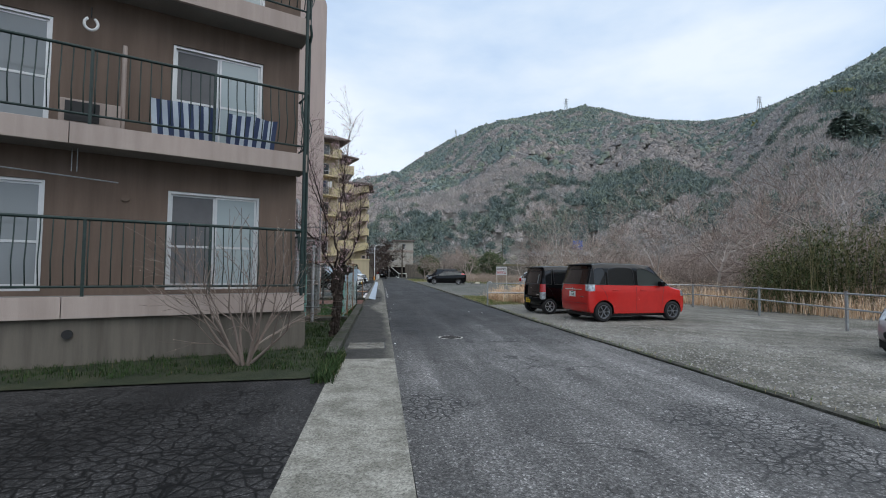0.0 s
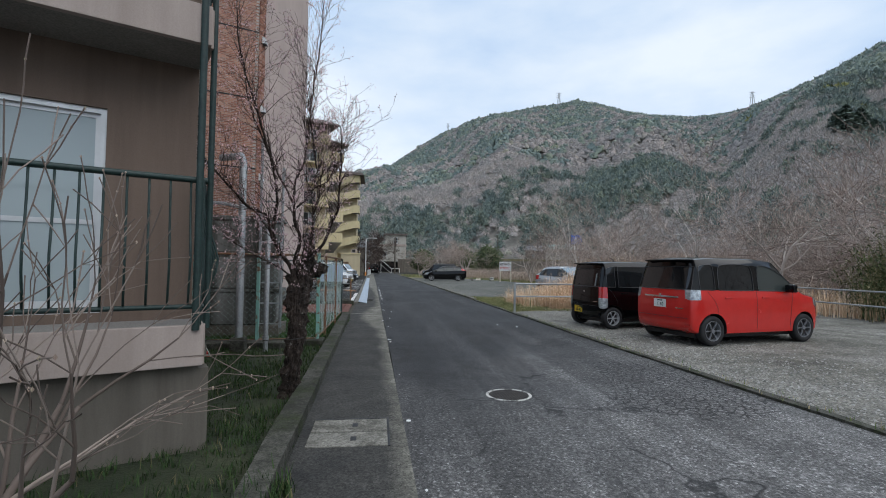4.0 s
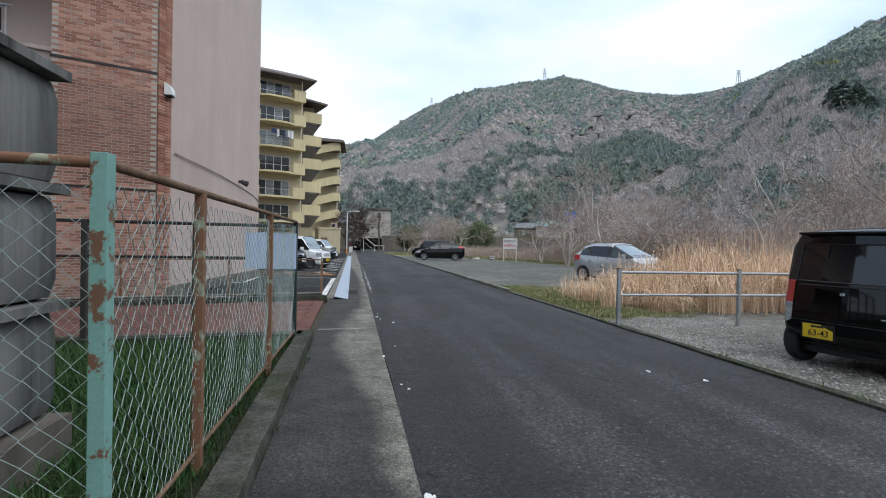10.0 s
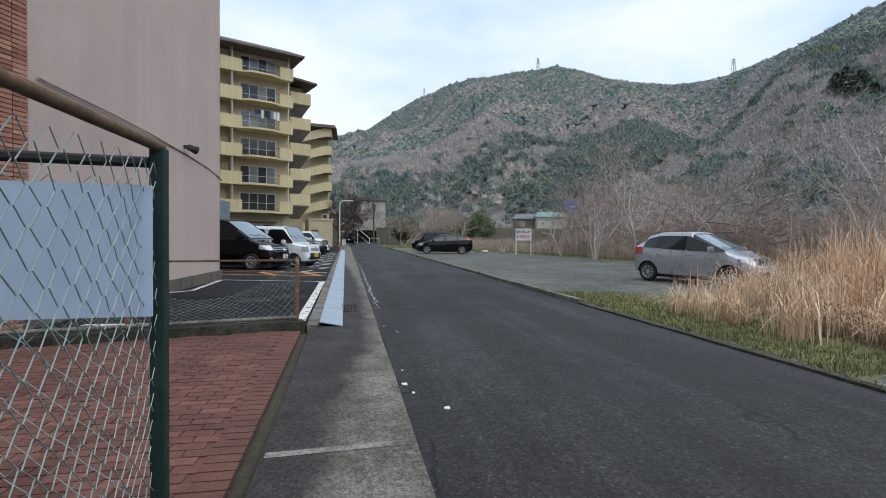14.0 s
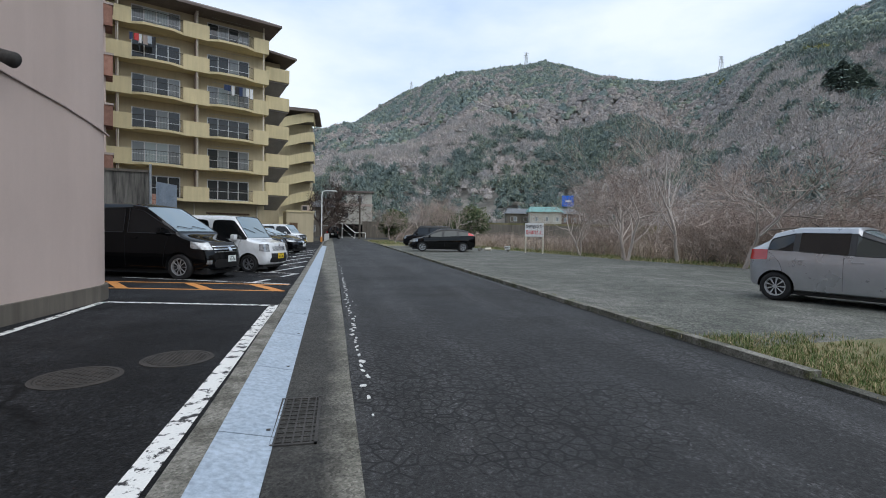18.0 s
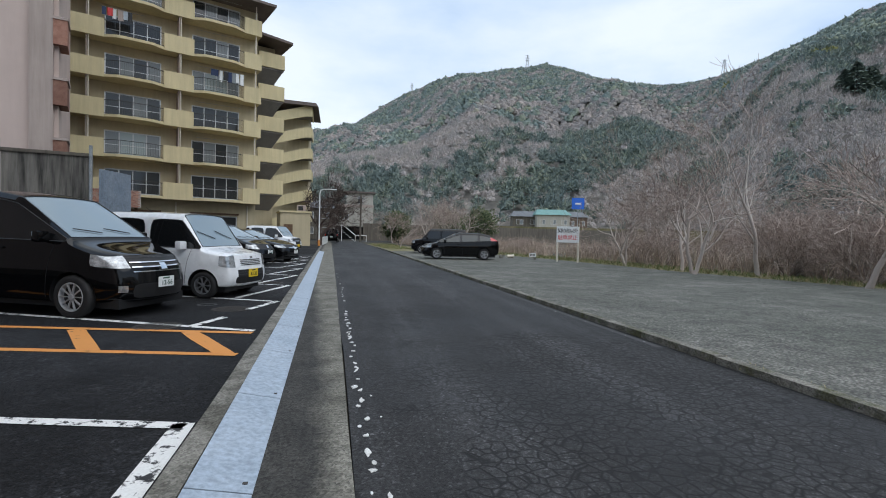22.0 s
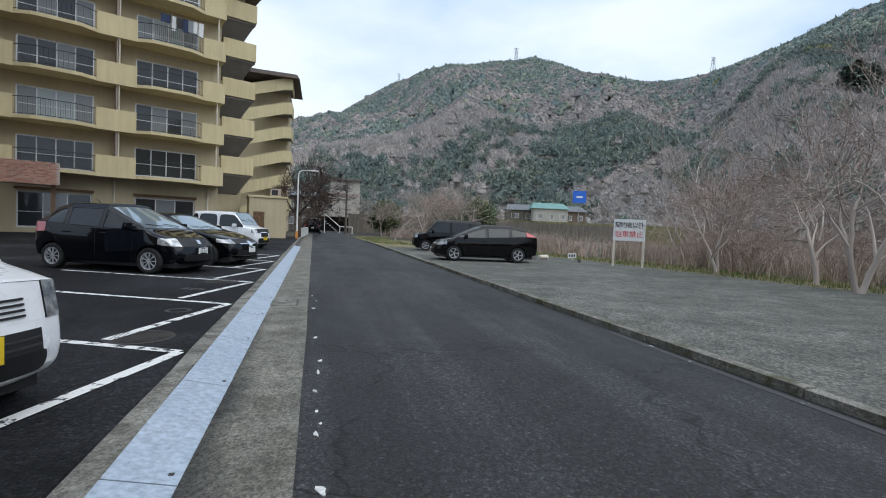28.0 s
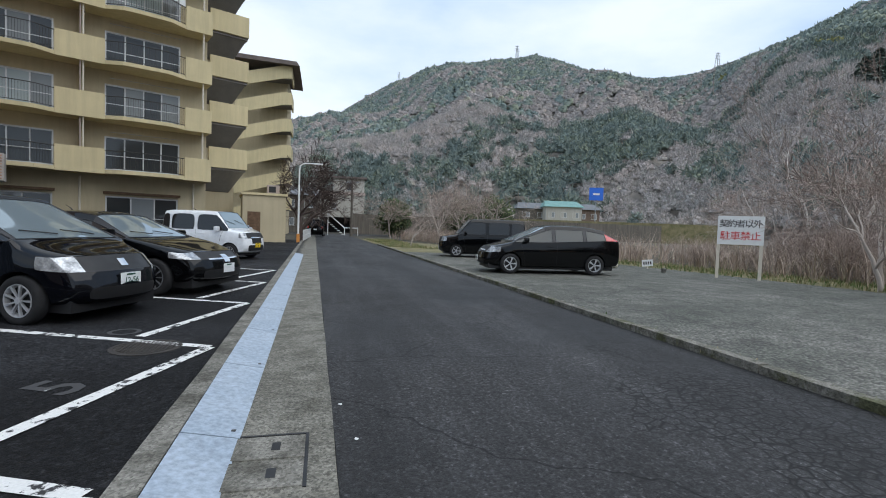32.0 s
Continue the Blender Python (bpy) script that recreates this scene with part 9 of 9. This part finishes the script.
for x in (-SW / 2 + 0.05, SW / 2 - 0.05):
    part("post", box(x - 0.045, x + 0.045, 0.0, 0.06, -0.1, 2.06), M_CREAM_POST, sign)
for body, z, mat in (("契約者以外", 1.80, M_INK_BLACK), ("駐車禁止", 1.40, M_INK_RED)):
    n = len(body)
    for i, chn in enumerate(body):
        text_mesh("character", chn, 0.30 if n == 4 else 0.27, mat, sign, Matrix.Translation(((i - (n - 1) / 2) * (0.285 if n == 4 else 0.235), -0.033, z)) @ Matrix.Rotation(radians(90), 4, "X"), bold=0.002)
for x, y, s in ((10.3, 57.0, 0.28), (12.0, 55.6, 0.22), (9.4, 57.6, 0.3)):
    st = thing("stone_block", "small pale broken concrete block on the grass", "stone", pose(x, y, 0, 0, 0, x * 50))
    bm = bmesh.new()
    add_box(bm, -s / 2, s / 2, -s / 3, s / 3, -0.02, s * 0.75, None, 0, 0.03)
    for vv in bm.verts:
        vv.co += Vector((noise.noise(vv.co * 9), noise.noise(vv.co * 9 + Vector((3, 0, 0))), noise.noise(vv.co * 9 + Vector((0, 3, 0))))) * 0.05
    part("block", bm, M_KERB, st)

card = thing("ground_card", "small white card with dark writing on a stake in the grass", "sign", pose(12.55, 57.2, 0, 0, 0, -25))
part("panel", box(-0.21, 0.21, -0.012, 0.0, 0.10, 0.36, Matrix.Rotation(radians(-6), 4, "Y")), M_BOARD, card)
part("stake", box(-0.02, 0.02, 0.0, 0.03, -0.05, 0.14), M_CREAM_POST, card)
for k in range(4):
    part("written_bar", box(-0.16 + 0.085 * k, -0.11 + 0.085 * k, -0.017, -0.012, 0.17, 0.29, Matrix.Rotation(radians(-6), 4, "Y")), M_INK_BLACK, card)
drum = thing("clay_pipe", "short brown clay pipe lying behind the parked wagon", "pipe", pose(11.0, 57.4, 0.11, 0, 0, 20))
tube("barrel", [(-0.25, 0, 0), (0.2, 0, 0), (0.21, 0, 0), (0.3, 0, 0)], [0.10, 0.10, 0.125, 0.125], M_CREAM_POST, drum, 14)

# street lamp, poles, far rail
lamp = thing("street_lamp", "pale steel street lamp with a curved arm", "street lamp", pose(-1.72, 75.3, 0))
tube("pole", [(0, 0, 0), (0, 0, 5.0), (0.06, 0, 5.3), (0.3, 0, 5.45), (1.2, 0, 5.5)], [0.07, 0.055, 0.05, 0.045, 0.035], M_BOARD, lamp, 10)
part("head", box(0.95, 1.55, -0.09, 0.09, 5.42, 5.52, None, 0.03), M_BOARD, lamp)
part("base", box(-0.1, 0.1, -0.1, 0.1, 0, 0.6), M_ORANGE, lamp, "orange wrapped foot")
for x, y, h in ((3.2, 98, 7.0), (46, 150, 11), (66, 150, 12), (39, 160, 13)):
    pole = thing("utility_pole", "grey concrete utility pole", "pole", pose(x, y, 0))
    tube("shaft", [(0, 0, 0), (0, 0, h)], [0.16, 0.10], M_PLINTH, pole, 10)
    part("cross_arm", box(-0.7, 0.7, -0.04, 0.04, h - 0.7, h - 0.6), M_GALV, pole)
wr = thing("white_guard_rail", "white pipe guard rail beside the lane", "guard rail")
for k in range(9):
    tube("post", [(-1.5 + 0.03 * k, 79 + 1.5 * k, 0), (-1.5 + 0.03 * k, 79 + 1.5 * k, 0.85)], 0.04, M_BOARD, wr, 8)
for z in (0.4, 0.8):
    tube("rail", [(-1.5, 79, z), (-1.26, 91, z)], 0.03, M_BOARD, wr, 8)
ws = thing("white_stair_rail", "white steel stair and rail at the lane's end", "stair rail", pose(2.6, 104, 0))
for k in range(7):
    part("step", box(0.3 * k - 2, 0.3 * k - 1.7, 0, 1.2, 1.6 - 0.25 * k - 0.05, 1.6 - 0.25 * k), M_BOARD, ws)
tube("rail", [(-2, 0, 2.7), (0.1, 0, 0.95), (1.8, 0, 0.95)], 0.06, M_BOARD, ws, 6)
for x in (-2, 0.1, 1.8):
    tube("post", [(x, 0, 0), (x, 0, 0.95 if x > 0 else 2.7)], 0.05, M_BOARD, ws, 6)
rw = tagged(part("river_wall", box(4.5, 60, 116, 117, 0, 3.1), M_PLINTH), "long grey concrete river wall", "wall", kind="structure")
wrail = thing("hillside_road_rail", "pale concrete parapet of a road on the far slope", "guard rail")
for a0, a1 in ((43.2, 46.2), (47.4, 51.0), (52.5, 57.5)):
    v, f = [], []
    for i in range(9):
        az = a0 + (a1 - a0) * i / 8
        for r in (157.0, 157.5):
            h0 = hill_height(az, 157.0)
            v += [(HX + r * math.sin(radians(az)), HY + r * math.cos(radians(az)), h0 + dz) for dz in (-2.0, 1.9)]
    for i in range(8):
        o = 4 * i
        f += [(o, o + 4, o + 5, o + 1), (o + 2, o + 3, o + 7, o + 6), (o + 1, o + 5, o + 7, o + 3)]
    f += [(0, 1, 3, 2), (32, 34, 35, 33)]
    part("parapet", mesh_from("parapet", v, f, M_KERB), None, wrail)
blue = thing("blue_road_sign", "blue road direction sign on a post", "road sign", pose(50.0, 122, 0, 0, 0, -20))
part("panel", box(-1.3, 1.3, -0.05, 0.0, 7.6, 10.0, None, 0.02), plain("sign_blue", (0.02, 0.14, 0.62), 0.4), blue)
part("arrow", box(-0.6, 0.6, -0.07, -0.05, 8.6, 8.95), M_BOARD, blue)
tube("post", [(0, 0.05, 0), (0, 0.05, 10.0)], 0.09, M_GALV, blue, 8)

# litter and flaked paint on the road
lit = random.Random(3)
for k in range(26):
    y = lit.uniform(8, 46)
    x = rx(edge_left(y) + 0.06, y) + abs(lit.gauss(0, 0.10))
    s = lit.uniform(0.008, 0.02)
    n = 6
    v = [(x + s * lit.uniform(0.5, 1.2) * math.cos(6.28 * i / n), y + 1.5 * s * lit.uniform(0.5, 1.2) * math.sin(6.28 * i / n), 0.003) for i in range(n)]
    v += [(p[0], p[1], 0.007) for p in v]
    t = tagged(part("paint_flake", mesh_from("paint_flake", v, [tuple(range(n, 2 * n))] + [(i, (i + 1) % n, n + (i + 1) % n, n + i) for i in range(n)], M_BOARD), None), "pale paint flake on the asphalt", "debris", "paint flakes on the road")
for k, (x, y) in enumerate(((0.372, 15.07), (0.40, 14.75), (0.287, 18.39), (0.32, 21.58), (0.578, 20.93), (0.46, 9.94), (3.6, 17.0), (3.2, 17.4))):
    n, s = 7, 0.03
    v = [(x + s * lit.uniform(0.5, 1.2) * math.cos(6.28 * i / n), y + 1.4 * s * lit.uniform(0.5, 1.2) * math.sin(6.28 * i / n), 0.004) for i in range(n)]
    v += [(p[0], p[1], 0.010) for p in v]
    tagged(part("paint_flake", mesh_from("paint_flake", v, [tuple(range(n, 2 * n))] + [(i, (i + 1) % n, n + (i + 1) % n, n + i) for i in range(n)], M_BOARD), None), "pale paint flake on the asphalt", "debris", "paint flakes on the road")

# pebbles on the gravel strip by the road
v, f = [], []
peb = np.array([(1, 0, 0), (-0.5, 0.87, 0), (-0.5, -0.87, 0), (0.2, 0.1, 0.7)])
for k in range(9000):
    y = lit.uniform(4, 22)
    x = rx(edge_right(y) + 0.15, y) + abs(lit.gauss(0, 1)) * 1.7
    s = lit.uniform(0.010, 0.026)
    a = lit.uniform(0, 6.28)
    c, q = math.cos(a) * s, math.sin(a) * s
    b = len(v)
    v += [(x + p[0] * c - p[1] * q, y + p[0] * q + p[1] * c, p[2] * s - 0.005) for p in peb]
    f += [(b, b + 1, b + 3), (b + 1, b + 2, b + 3), (b + 2, b, b + 3)]
tagged(part("gravel_stones", mesh_from("gravel_stones", v, f, by_island("pebble", [(0, (0.12, 0.12, 0.11)), (0.5, (0.24, 0.235, 0.215)), (1, (0.40, 0.39, 0.37))])), None), "loose grey gravel stones beside the kerb", "gravel", kind="stuff")


# ---- bricks and pavers ----
def brick_mesh(w, h, d, name="brick"):
    bm = box(-w / 2, w / 2, -d, 0, 0, h)
    me = bpy.data.meshes.new(name)
    bm.to_mesh(me)
    bm.free()
    me.materials.append(M_BRICK)
    return me


def many_boxes(name, mats, size, material, parent):
    """Alike pieces at many poses, joined into one part of kind stuff."""
    w, h, d = size
    base = np.array([(x, y, z, 1) for x in (-w / 2, w / 2) for y in (-d, 0) for z in (0, h)])
    fc = np.array([(0, 1, 3, 2), (4, 6, 7, 5), (0, 4, 5, 1), (2, 3, 7, 6), (0, 2, 6, 4), (1, 5, 7, 3)])
    v = np.concatenate([(np.array(m) @ base.T).T[:, :3] for m in mats])
    f = np.concatenate([fc + 8 * i for i in range(len(mats))])
    o = part(name, mesh_from(name, v.tolist(), f.tolist(), material), None, parent)
    o["kind"] = "stuff"
    return o


BRW, BRH = 0.207, 0.062
bme = brick_mesh(BRW - 0.013, BRH - 0.014, 0.03)
near, rest = [], []
for row in range(int(15.5 / BRH)):
    z = row * BRH
    for col in range(-1, 10):
        x = -1.86 + (col + (0.5 if row % 2 else 0.0)) * BRW + BRW / 2
        if x - BRW / 2 < -1.88 or x + BRW / 2 > 0.03:
            continue
        m = MB @ pose(x, 0.036 + random.uniform(-0.002, 0.002), z)
        (near if 2.55 < z < 4.7 and len(near) < 300 else rest).append(m)
ret_dir = math.degrees(math.atan2(0.43, 0.15))
MR = at_angle(-4.60, 24.32, ret_dir)
for row in range(int(15.5 / BRH)):
    for col in range(2):
        rest.append(MR @ pose(0.115 + col * BRW, 0.0, row * BRH))
for m in near:
    o = new("brick", bme)
    o.parent = bw
    o.matrix_basis = m
many_boxes("brickwork", rest, (BRW - 0.012, BRH - 0.013, 0.03), M_BRICK2, bw)
rest = []
for row in range(19):
    for col in range(44):
        rest.append(pose(-9.4 + (col + (0.5 if row % 2 else 0)) * 0.212, 0.044, 2.76 + row * 0.0625))
many_boxes("brickwork", rest, (0.196, 0.052, 0.03), M_BRICK2, PLANTER)

court = tagged(part("brick_paving", prism([(-9, 19.6), (rx(-0.52, 19.5), 19.5), (rx(-0.48, 24.2), 24.2), (-7.0, 22.8)], -0.2, 0.0), M_PAVER), "red brick paving with a soldier edge", "paving", kind="structure")
pme = brick_mesh(0.20, 0.022, 0.093, "paver")
pme.materials.clear()
pme.materials.append(M_PAVER)
near, rest = [], []
for row in range(60):
    for col in range(30):
        u = -0.72 - col * 0.212 + (0.106 if row % 2 else 0)
        y = 19.62 + row * 0.1035
        lim = 24.2 - (-0.78 - u) * 0.237
        if y > lim - 0.1 or u < -6.5:
            continue
        m = pose(rx(u, y) - 0.1, y + 0.1, -0.012 + random.uniform(-0.002, 0.002))
        (near if u > -2.6 and len(near) < 300 else rest).append(m)
for k in range(42):
    y = 19.6 + k * 0.107
    rest.append(pose(rx(-0.57, y), y + 0.1, -0.010))
for m in near:
    o = new("paver", pme)
    o.parent = court
    o.matrix_basis = m
many_boxes("paver_field", rest, (0.20, 0.022, 0.093), M_PAVER, court)
